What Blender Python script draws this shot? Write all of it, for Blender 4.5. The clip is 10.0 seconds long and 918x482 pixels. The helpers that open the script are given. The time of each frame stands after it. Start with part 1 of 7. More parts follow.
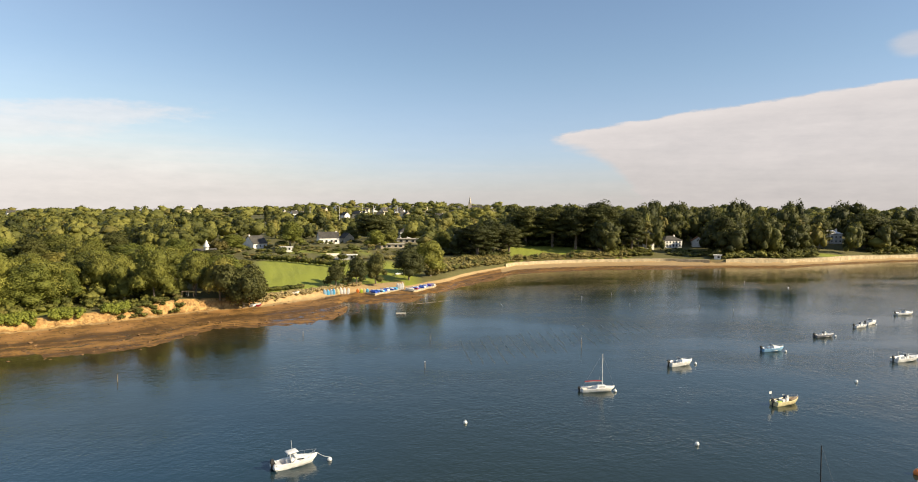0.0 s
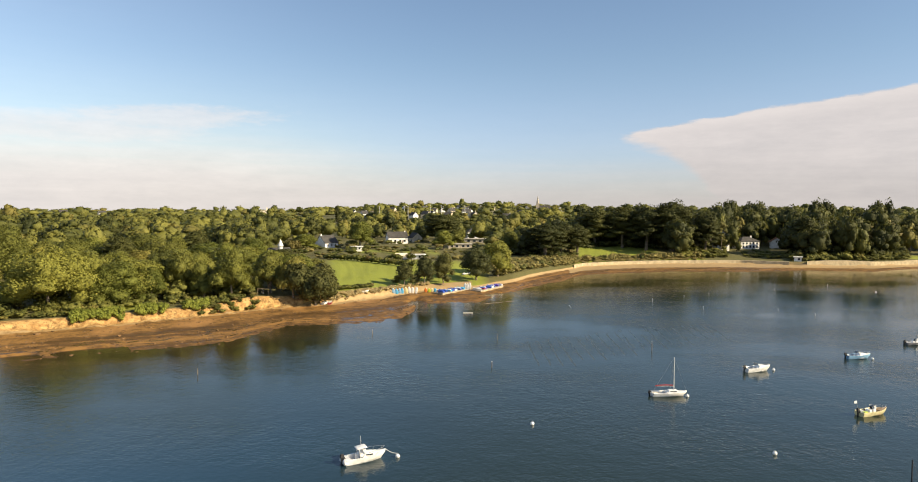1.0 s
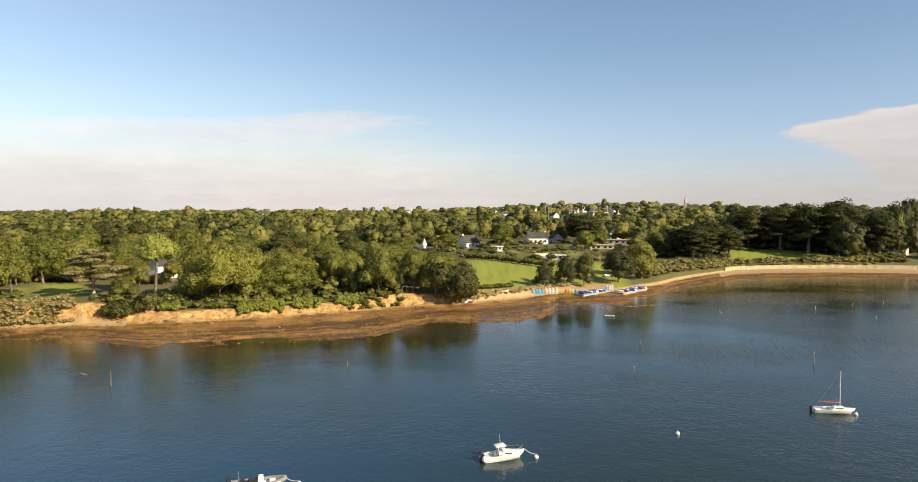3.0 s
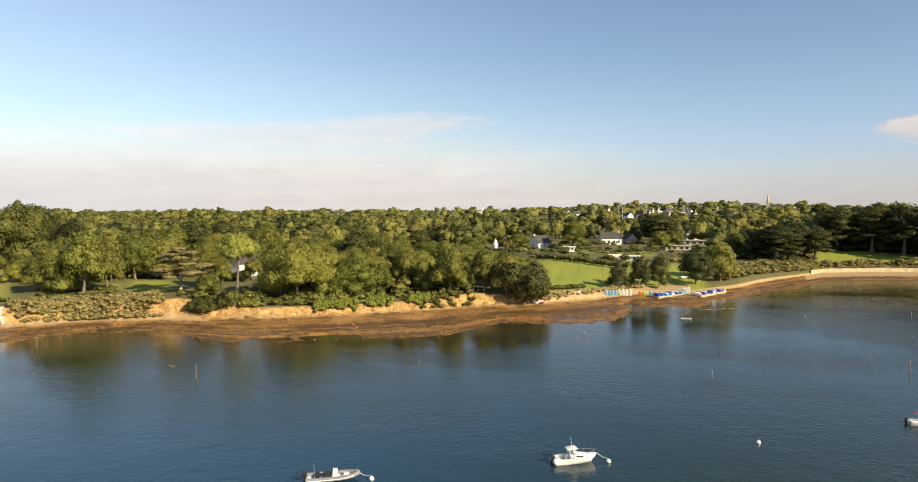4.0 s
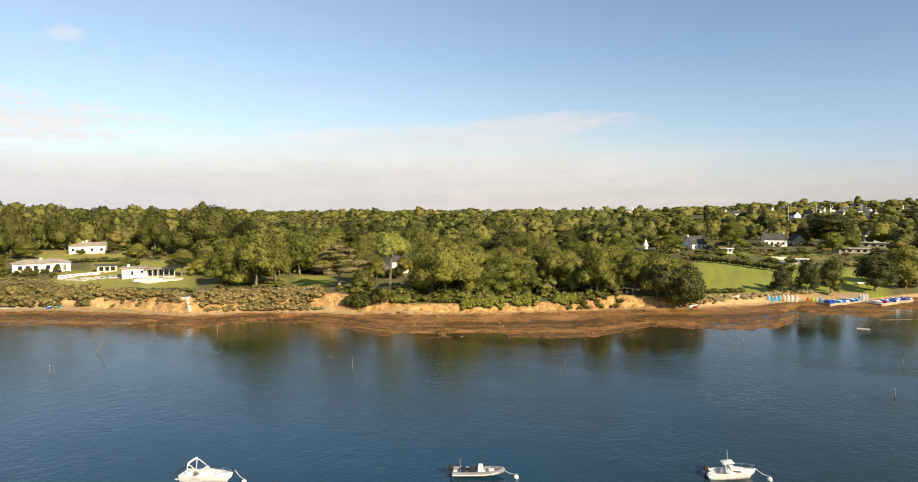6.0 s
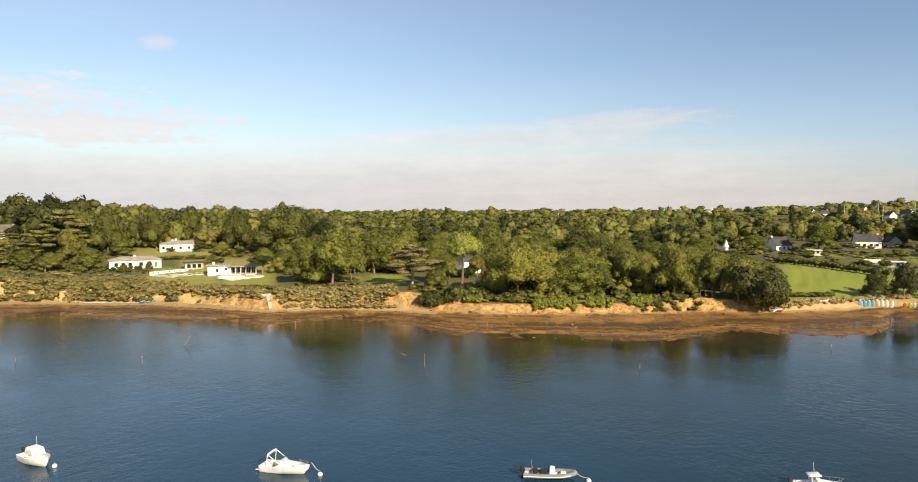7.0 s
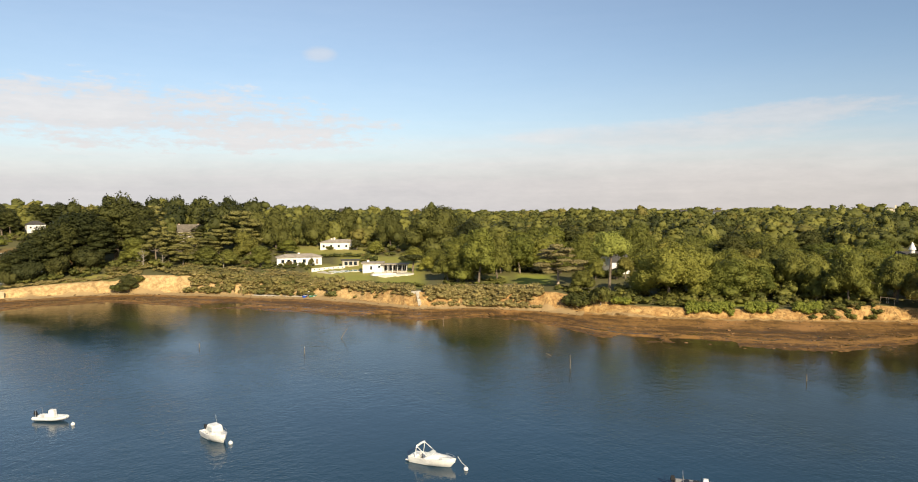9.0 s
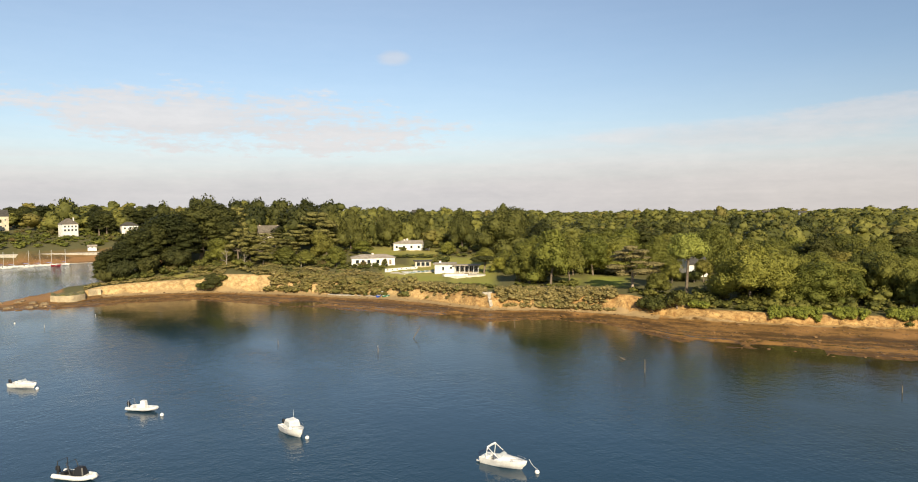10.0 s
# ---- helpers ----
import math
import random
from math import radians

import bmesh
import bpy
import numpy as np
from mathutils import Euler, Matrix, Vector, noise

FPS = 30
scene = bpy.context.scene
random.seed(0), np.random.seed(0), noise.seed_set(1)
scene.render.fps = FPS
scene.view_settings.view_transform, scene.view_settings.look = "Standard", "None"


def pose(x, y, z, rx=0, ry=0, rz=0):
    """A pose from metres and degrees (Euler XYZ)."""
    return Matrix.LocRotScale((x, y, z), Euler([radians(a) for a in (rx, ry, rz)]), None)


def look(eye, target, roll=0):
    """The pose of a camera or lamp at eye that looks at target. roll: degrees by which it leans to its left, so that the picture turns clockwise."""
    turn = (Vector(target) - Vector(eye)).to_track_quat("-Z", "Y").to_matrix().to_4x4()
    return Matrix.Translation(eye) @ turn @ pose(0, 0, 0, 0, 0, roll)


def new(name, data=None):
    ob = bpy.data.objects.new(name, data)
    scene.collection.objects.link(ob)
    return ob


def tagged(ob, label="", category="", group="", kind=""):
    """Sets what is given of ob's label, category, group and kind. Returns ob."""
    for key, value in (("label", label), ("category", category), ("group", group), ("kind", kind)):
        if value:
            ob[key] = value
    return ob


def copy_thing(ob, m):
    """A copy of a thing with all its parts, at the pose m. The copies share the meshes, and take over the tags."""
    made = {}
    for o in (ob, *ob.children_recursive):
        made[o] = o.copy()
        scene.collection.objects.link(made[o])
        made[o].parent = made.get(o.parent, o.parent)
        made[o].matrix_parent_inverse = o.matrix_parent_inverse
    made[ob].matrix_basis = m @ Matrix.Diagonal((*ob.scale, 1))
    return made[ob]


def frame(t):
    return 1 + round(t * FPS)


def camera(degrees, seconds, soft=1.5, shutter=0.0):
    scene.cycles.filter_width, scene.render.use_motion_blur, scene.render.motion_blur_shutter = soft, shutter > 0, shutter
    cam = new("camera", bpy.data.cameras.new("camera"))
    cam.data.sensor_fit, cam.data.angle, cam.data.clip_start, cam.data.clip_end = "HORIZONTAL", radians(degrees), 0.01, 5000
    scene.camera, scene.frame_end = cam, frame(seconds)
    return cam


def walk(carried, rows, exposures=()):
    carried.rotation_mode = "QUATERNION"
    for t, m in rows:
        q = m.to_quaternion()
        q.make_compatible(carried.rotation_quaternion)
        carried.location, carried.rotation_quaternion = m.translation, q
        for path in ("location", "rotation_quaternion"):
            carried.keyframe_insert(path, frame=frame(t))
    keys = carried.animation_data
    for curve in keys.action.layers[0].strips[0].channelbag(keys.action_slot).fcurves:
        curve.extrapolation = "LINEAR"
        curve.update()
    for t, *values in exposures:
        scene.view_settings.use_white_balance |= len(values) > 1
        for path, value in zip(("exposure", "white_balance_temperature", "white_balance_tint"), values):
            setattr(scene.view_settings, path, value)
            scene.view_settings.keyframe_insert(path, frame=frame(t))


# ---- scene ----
# ---------------------------------------------------------------- camera
cam = camera(68.29, 10.0, soft=1.0)
PATH = [
    (0.0, pose(0, 0, 32, 87.296, -0.374, 0.000)),
    (0.5, pose(0, 0, 32, 87.268, -0.328, 2.819)),
    (1.0, pose(0, 0, 32, 87.269, -0.316, 5.703)),
    (1.5, pose(0, 0, 32, 87.249, -0.342, 8.653)),
    (2.0, pose(0, 0, 32, 87.254, -0.267, 11.594)),
    (2.5, pose(0, 0, 32, 87.248, -0.210, 14.568)),
    (4.0, pose(0, 0, 32, 87.226, -0.122, 23.577)),
    (4.5, pose(0, 0, 32, 87.213, -0.046, 26.667)),
    (5.0, pose(0, 0, 32, 87.207, -0.016, 29.801)),
    (5.5, pose(0, 0, 32, 87.197, 0.020, 32.860)),
    (7.0, pose(0, 0, 32, 87.191, 0.077, 42.042)),
    (7.5, pose(0, 0, 32, 87.185, 0.150, 45.067)),
    (8.0, pose(0, 0, 32, 87.184, 0.214, 48.186)),
    (8.5, pose(0, 0, 32, 87.219, 0.297, 51.290)),
    (9.0, pose(0, 0, 32, 87.220, 0.377, 54.327)),
    (9.5, pose(0, 0, 32, 87.285, 0.404, 57.424)),
    (10.0, pose(0, 0, 32, 87.367, 0.485, 60.384)),
]
walk(cam, PATH, exposures=[(0.0, 0.86, 6720, 11), (5.5, 0.785, 6680, 11), (7.5, 0.70, 6650, 11), (10.0, 0.57, 6640, 11)])

# ---------------------------------------------------------------- world, sun
SUN_AZ, SUN_EL = -106.0, 28.0        # degrees; azimuth counted to the left from +y
sun_dir = Vector((-math.sin(radians(SUN_AZ)) * math.cos(radians(SUN_EL)),
                  math.cos(radians(SUN_AZ)) * math.cos(radians(SUN_EL)), math.sin(radians(SUN_EL))))


class Nodes:
    """Short-hand for building node trees."""

    def __init__(self, tree):
        self.tree = tree
        tree.nodes.clear()

    def node(self, kind, **sockets):
        n = self.tree.nodes.new(kind)
        for key, value in sockets.items():
            self.feed(n.inputs[key.replace("_", " ")], value)
        return n

    def feed(self, socket, value):
        if isinstance(value, bpy.types.NodeSocket):
            self.tree.links.new(value, socket)
        elif isinstance(value, bpy.types.Node):
            self.tree.links.new(value.outputs[0], socket)
        else:
            socket.default_value = value

    def math(self, op, a, b=0.0, c=0.0):
        n = self.tree.nodes.new("ShaderNodeMath")
        n.operation = op
        for i, v in enumerate((a, b, c)):
            self.feed(n.inputs[i], v)
        return n.outputs[0]

    def ramp(self, fac, *stops):
        n = self.tree.nodes.new("ShaderNodeValToRGB")
        els = n.color_ramp.elements
        while len(els) < len(stops):
            els.new(0.5)
        for e, (p, c) in zip(els, stops):
            e.position = p
            e.color = (c, c, c, 1) if isinstance(c, (int, float)) else (*c, 1)
        self.feed(n.inputs[0], fac)
        return n.outputs[0]

    def smooth(self, x, lo, hi):
        n = self.tree.nodes.new("ShaderNodeMapRange")
        n.interpolation_type = "SMOOTHSTEP"
        for key, v in (("Value", x), ("From Min", lo), ("From Max", hi)):
            self.feed(n.inputs[key], v)
        return n.outputs[0]

    def mix(self, fac, a, b, blend="MIX"):
        n = self.tree.nodes.new("ShaderNodeMix")
        n.data_type, n.blend_type = "RGBA", blend
        for i, v in ((0, fac), (6, a), (7, b)):
            if isinstance(v, tuple) and len(v) == 3:
                v = (*v, 1)
            self.feed(n.inputs[i], v)
        return n.outputs[2]

    def noise(self, vec, scale, detail=3.0, rough=0.55, out=0):
        n = self.tree.nodes.new("ShaderNodeTexNoise")
        if vec is not None:
            self.feed(n.inputs["Vector"], vec)
        for key, v in (("Scale", scale), ("Detail", detail), ("Roughness", rough)):
            self.feed(n.inputs[key], v)
        return n.outputs[out]

    def scaled(self, vec, sx, sy, sz):
        n = self.tree.nodes.new("ShaderNodeVectorMath")
        n.operation = "MULTIPLY"
        self.feed(n.inputs[0], vec)
        n.inputs[1].default_value = (sx, sy, sz)
        return n.outputs[0]


def build_world():
    w = bpy.data.worlds.new("daylight")
    scene.world = w
    w.use_nodes = True
    N = Nodes(w.node_tree)
    out = N.node("ShaderNodeOutputWorld")
    sky = N.node("ShaderNodeTexSky")
    sky.sky_type, sky.sun_disc = "NISHITA", False
    sky.sun_elevation, sky.sun_rotation = radians(SUN_EL), radians(-SUN_AZ)
    sky.air_density, sky.dust_density, sky.ozone_density = 1.0, 0.6, 2.5
    tc = N.node("ShaderNodeTexCoord")
    sep = N.node("ShaderNodeSeparateXYZ", Vector=tc.outputs["Generated"])
    az = N.math("MULTIPLY", N.math("ARCTAN2", N.math("MULTIPLY", sep.outputs[0], -1.0), sep.outputs[1]), 57.2958)
    el = N.math("MULTIPLY", N.math("ARCSINE", sep.outputs[2]), 57.2958)
    pos = N.node("ShaderNodeCombineXYZ", X=az, Y=el)
    wide = N.noise(N.scaled(pos, 0.10, 0.45, 1), 1.0, 6, 0.6)
    fine = N.noise(N.scaled(pos, 0.35, 1.1, 1), 1.0, 5, 0.62)
    streak = N.noise(N.scaled(pos, 0.05, 1.3, 1), 1.0, 4, 0.55)
    jitter = N.math("ADD", N.math("SUBTRACT", N.math("MULTIPLY", wide, 1.3), 0.65), N.math("SUBTRACT", N.math("MULTIPLY", fine, 0.9), 0.45))

    curl = N.noise(N.scaled(pos, 0.85, 2.6, 1), 1.0, 5, 0.65)

    def cloud(a0, e0, wa, we, slope, lo=0.0, hi=0.55, amp=1.0, wisp=0.0):
        da = N.math("SUBTRACT", az, a0)
        de = N.math("SUBTRACT", N.math("SUBTRACT", el, e0), N.math("MULTIPLY", da, slope))
        r = N.math("ADD", N.math("POWER", N.math("ABSOLUTE", N.math("DIVIDE", da, wa)), 2.0), N.math("POWER", N.math("ABSOLUTE", N.math("DIVIDE", de, we)), 2.0))
        m = N.math("ADD", N.math("SUBTRACT", 1.0, r), N.math("MULTIPLY", jitter, amp))
        if wisp:
            m = N.math("ADD", m, N.math("MULTIPLY", N.math("SUBTRACT", curl, 0.5), wisp))
        return N.smooth(m, lo, hi)

    def bank():
        """Long wedge of cloud with a crisp, rising upper edge."""
        da = N.math("SUBTRACT", -7.6, az)
        up = N.math("ADD", 6.2, N.math("SUBTRACT", N.math("MULTIPLY", da, 0.17), N.math("MULTIPLY", N.math("MULTIPLY", da, da), 0.0018)))
        top = N.smooth(N.math("ADD", N.math("SUBTRACT", up, el), N.math("MULTIPLY", jitter, 0.75)), 0.0, 0.28)
        lower = N.math("SUBTRACT", 5.3, N.math("MULTIPLY", N.math("MULTIPLY", da, N.math("MAXIMUM", da, 0.0)), 0.085))
        under = N.smooth(N.math("ADD", N.math("SUBTRACT", el, lower), N.math("MULTIPLY", jitter, 1.7)), -0.5, 1.0)
        tip = N.smooth(N.math("ADD", da, N.math("MULTIPLY", jitter, 2.0)), 0.0, 1.2)
        edge = N.math("SUBTRACT", top, N.smooth(N.math("ADD", N.math("SUBTRACT", up, el), N.math("MULTIPLY", jitter, 0.75)), 0.2, 1.3))
        body = N.math("MULTIPLY", N.math("MULTIPLY", top, under), tip)
        return body, N.math("MULTIPLY", edge, body)

    bank_mask, rim = bank()
    masks = [
        (0.95, bank_mask),
        (0.62, cloud(38, 5.6, 17, 1.5, -0.01, 0.0, 1.0, 1.0)),          # thin pink veil
        (0.58, cloud(28.5, 6.9, 10.0, 1.25, -0.07, 0.0, 0.9, 1.0, 1.0)),
        (0.84, cloud(78, 7.0, 20, 3.0, 0.03, 0.0, 1.0, 2.2, 2.0)),           # broken cumulus
        (0.50, cloud(65.7, 12.5, 1.7, 0.75, 0.0, 0.0, 0.9, 0.7)),
        (0.50, cloud(-34, 11.6, 2.4, 1.1, 0.0, 0.0, 0.9, 0.7)),
    ]
    total = None
    for k, m in masks:
        m = N.math("MULTIPLY", m, k)
        total = m if total is None else N.math("MAXIMUM", total, m)
    # low veil that thickens towards the horizon
    reach = N.math("ADD", 2.6, N.math("MULTIPLY", N.smooth(az, 4.0, 30.0), 2.6))
    reach = N.math("SUBTRACT", reach, N.math("MULTIPLY", N.smooth(az, 48.0, 66.0), 0.7))
    low = N.math("ADD", N.math("SUBTRACT", reach, el), N.math("MULTIPLY", N.math("SUBTRACT", streak, 0.5), 2.8))
    low = N.math("MULTIPLY", N.smooth(low, -2.6, 3.4), 0.86)
    total = N.math("MAXIMUM", total, low)
    # thin high haze everywhere, denser low down
    haze = N.math("ADD", N.math("ADD", 0.01, N.math("MULTIPLY", N.smooth(az, 5.0, 75.0), 0.17)), N.math("MULTIPLY", N.smooth(el, 13.0, 1.0), 0.20))
    total = N.math("MAXIMUM", total, N.math("ADD", haze, N.math("MULTIPLY", total, 0.75)))
    tone = N.math("ADD", N.math("ADD", N.math("MULTIPLY", fine, 0.26), N.math("MULTIPLY", curl, 0.16)), N.math("ADD", N.math("MULTIPLY", wide, 0.36), N.math("MULTIPLY", streak, 0.22)))
    tone = N.math("ADD", tone, N.math("MULTIPLY", rim, 0.16))
    warm = N.ramp(tone, (0.30, (0.64, 0.612, 0.615)), (0.68, (0.845, 0.792, 0.775)))
    cool = N.ramp(tone, (0.30, (0.66, 0.665, 0.690)), (0.68, (0.850, 0.835, 0.835)))
    colour = N.mix(N.smooth(az, 25.0, 75.0), warm, cool)
    clear = N.mix(N.math("MULTIPLY", N.smooth(el, 13.0, 1.0), N.smooth(az, 30.0, 0.0)), sky.outputs[0], (0.88, 0.93, 1.16), "MULTIPLY")
    clear = N.mix(N.smooth(az, 15.0, 75.0), clear, (1.12, 1.15, 1.14), "MULTIPLY")
    blue = N.node("ShaderNodeBackground", Color=clear, Strength=SKY)
    white = N.node("ShaderNodeBackground", Color=colour, Strength=N.math("MULTIPLY", N.math("ADD", 0.86, N.math("MULTIPLY", N.smooth(el, 0.5, 6.0), 0.14)), N.math("ADD", CLOUD * 0.78, N.math("MULTIPLY", N.smooth(az, -14.0, 25.0), CLOUD * 0.22))))
    both = N.node("ShaderNodeMixShader", Fac=total)
    N.feed(both.inputs[1], blue.outputs[0])
    N.feed(both.inputs[2], white.outputs[0])
    N.feed(out.inputs[0], both.outputs[0])


SKY, CLOUD = 0.080, 0.67
build_world()
sun = new("sun", bpy.data.lights.new("sun", "SUN"))
sun.data.energy, sun.data.angle, sun.data.color = 5.0, radians(0.53), (1.0, 0.86, 0.60)
sun.matrix_world = look((300, 0, 400), Vector((300, 0, 400)) - sun_dir)

# ---------------------------------------------------------------- materials


def material(name, build):
    m = bpy.data.materials.new(name)
    m.use_nodes = True
    N = Nodes(m.node_tree)
    out = N.node("ShaderNodeOutputMaterial")
    N.feed(out.inputs[0], build(N).outputs[0])
    return m


def attribute(N, name):
    n = N.node("ShaderNodeAttribute")
    n.attribute_name = name
    return n


def position(N):
    return N.node("ShaderNodeNewGeometry").outputs["Position"]


def bump(N, height, strength, distance):
    return N.node("ShaderNodeBump", Strength=strength, Distance=distance, Height=height).outputs[0]


def paint(name, colour, rough=0.5, metal=0.0, grime=0.25, scale=1.5, relief=0.0):
    """Plain painted or moulded surface with some dirt and wear."""
    def build(N):
        p = N.node("ShaderNodeTexCoord").outputs["Object"]
        n1, n2 = N.noise(p, scale, 4), N.noise(p, scale * 9, 3)
        dirt = N.math("MULTIPLY", N.math("ADD", N.math("MULTIPLY", n1, 0.7), N.math("MULTIPLY", n2, 0.3)), 1.0)
        dark = tuple(c * (1 - grime) * 0.85 for c in colour)
        col = N.mix(N.smooth(dirt, 0.35, 0.65), colour, dark)
        b = N.node("ShaderNodeBsdfPrincipled", Base_Color=col, Roughness=N.math("ADD", N.math("MULTIPLY", n2, 0.2), rough - 0.1), Metallic=metal)
        if relief:
            N.feed(b.inputs["Normal"], bump(N, n2, 0.5, relief))
        return b
    return material(name, build)


def foliage(name, dark, light, odd=None):
    """Leaves: shade varies from tree to tree, from clump to clump and along the crown."""
    def build(N):
        geo = N.node("ShaderNodeNewGeometry")
        info = N.node("ShaderNodeObjectInfo")
        tint = attribute(N, "tint").outputs["Fac"]
        broad = N.noise(geo.outputs["Position"], 0.35, 3)
        mixer = N.math("ADD", N.math("MULTIPLY", geo.outputs["Random Per Island"], 0.22),
                       N.math("ADD", N.math("MULTIPLY", broad, 0.42), N.math("MULTIPLY", N.math("FRACT", N.math("ADD", info.outputs["Random"], tint)), 0.50)))
        col = N.mix(N.smooth(mixer, 0.25, 0.95), dark, light)
        if odd:
            col = N.mix(N.smooth(N.math("FRACT", N.math("ADD", N.math("MULTIPLY", info.outputs["Random"], 7.3), N.math("MULTIPLY", tint, 5.1))), 0.84, 1.0), col, odd)
        fleck = N.noise(geo.outputs["Position"], 1.5, 4, 0.7)
        col = N.mix(N.smooth(fleck, 0.30, 0.70), N.mix(0.30, col, (0.02, 0.026, 0.008)), col)
        b = N.node("ShaderNodeBsdfPrincipled", Base_Color=col, Roughness=0.6)
        b.inputs["Specular IOR Level"].default_value = 0.25
        N.feed(b.inputs["Normal"], bump(N, fleck, 0.8, 0.5))
        thin = N.node("ShaderNodeBsdfTranslucent", Color=N.mix(0.5, col, light))
        both = N.node("ShaderNodeMixShader", Fac=0.28)
        N.feed(both.inputs[1], b.outputs[0])
        N.feed(both.inputs[2], thin.outputs[0])
        return both
    return material(name, build)


M_OAK = foliage("oak_leaves", (0.142, 0.152, 0.030), (0.325, 0.318, 0.060), (0.290, 0.250, 0.058))
M_DEEPOAK = foliage("deep_green_oak_leaves", (0.118, 0.128, 0.027), (0.270, 0.264, 0.054), (0.245, 0.222, 0.052))
# two dark copies of the oak leaves, with the crowns' shade in the colour
M_SHADY = foliage("dark_shaded_leaves", (0.060, 0.068, 0.022), (0.165, 0.160, 0.045))
M_SHADYGRAND = foliage("shaded_grand_oak_leaves", (0.078, 0.088, 0.024), (0.195, 0.192, 0.046))
# darker copy of the oak leaves: self-shadow that far crowns lack, put into colour
M_WOODSHADE = foliage("shaded_woodland_leaves", (0.088, 0.097, 0.024), (0.262, 0.252, 0.056), (0.230, 0.196, 0.050))
M_PINE = foliage("pine_needles", (0.040, 0.048, 0.013), (0.122, 0.124, 0.031))
M_LIGHT = foliage("bright_leaves", (0.125, 0.145, 0.026), (0.260, 0.268, 0.050))
M_CEDAR = foliage("cedar_needles", (0.230, 0.195, 0.080), (0.380, 0.315, 0.140))
M_GREENCEDAR = foliage("olive_cedar_needles", (0.165, 0.158, 0.052), (0.370, 0.335, 0.105))
M_STONEPINE = foliage("stone_pine_needles", (0.240, 0.270, 0.052), (0.400, 0.420, 0.092))
M_HEDGE = foliage("hedge_leaves", (0.080, 0.092, 0.022), (0.215, 0.208, 0.048), (0.190, 0.140, 0.052))
M_SCRUB = foliage("scrub_leaves", (0.215, 0.185, 0.060), (0.355, 0.298, 0.104), (0.120, 0.140, 0.036))
M_DRYSCRUB = foliage("dry_olive_scrub_leaves", (0.280, 0.230, 0.085), (0.460, 0.370, 0.150), (0.200, 0.205, 0.060))
# brighter copy of the bright leaves: sunlight on the clipped hedge put into colour
M_HEDGELIT = foliage("sunlit_hedge_leaves", (0.205, 0.235, 0.036), (0.335, 0.355, 0.060))
M_REED = foliage("dry_reed_blades", (0.420, 0.320, 0.150), (0.600, 0.480, 0.240))
M_BARK = paint("bark", (0.21, 0.165, 0.12), 0.9, 0, 0.5, 1.2, 0.04)

M_PALEBARK = paint("pale_bark", (0.40, 0.32, 0.235), 0.9, 0, 0.45, 1.2, 0.04)


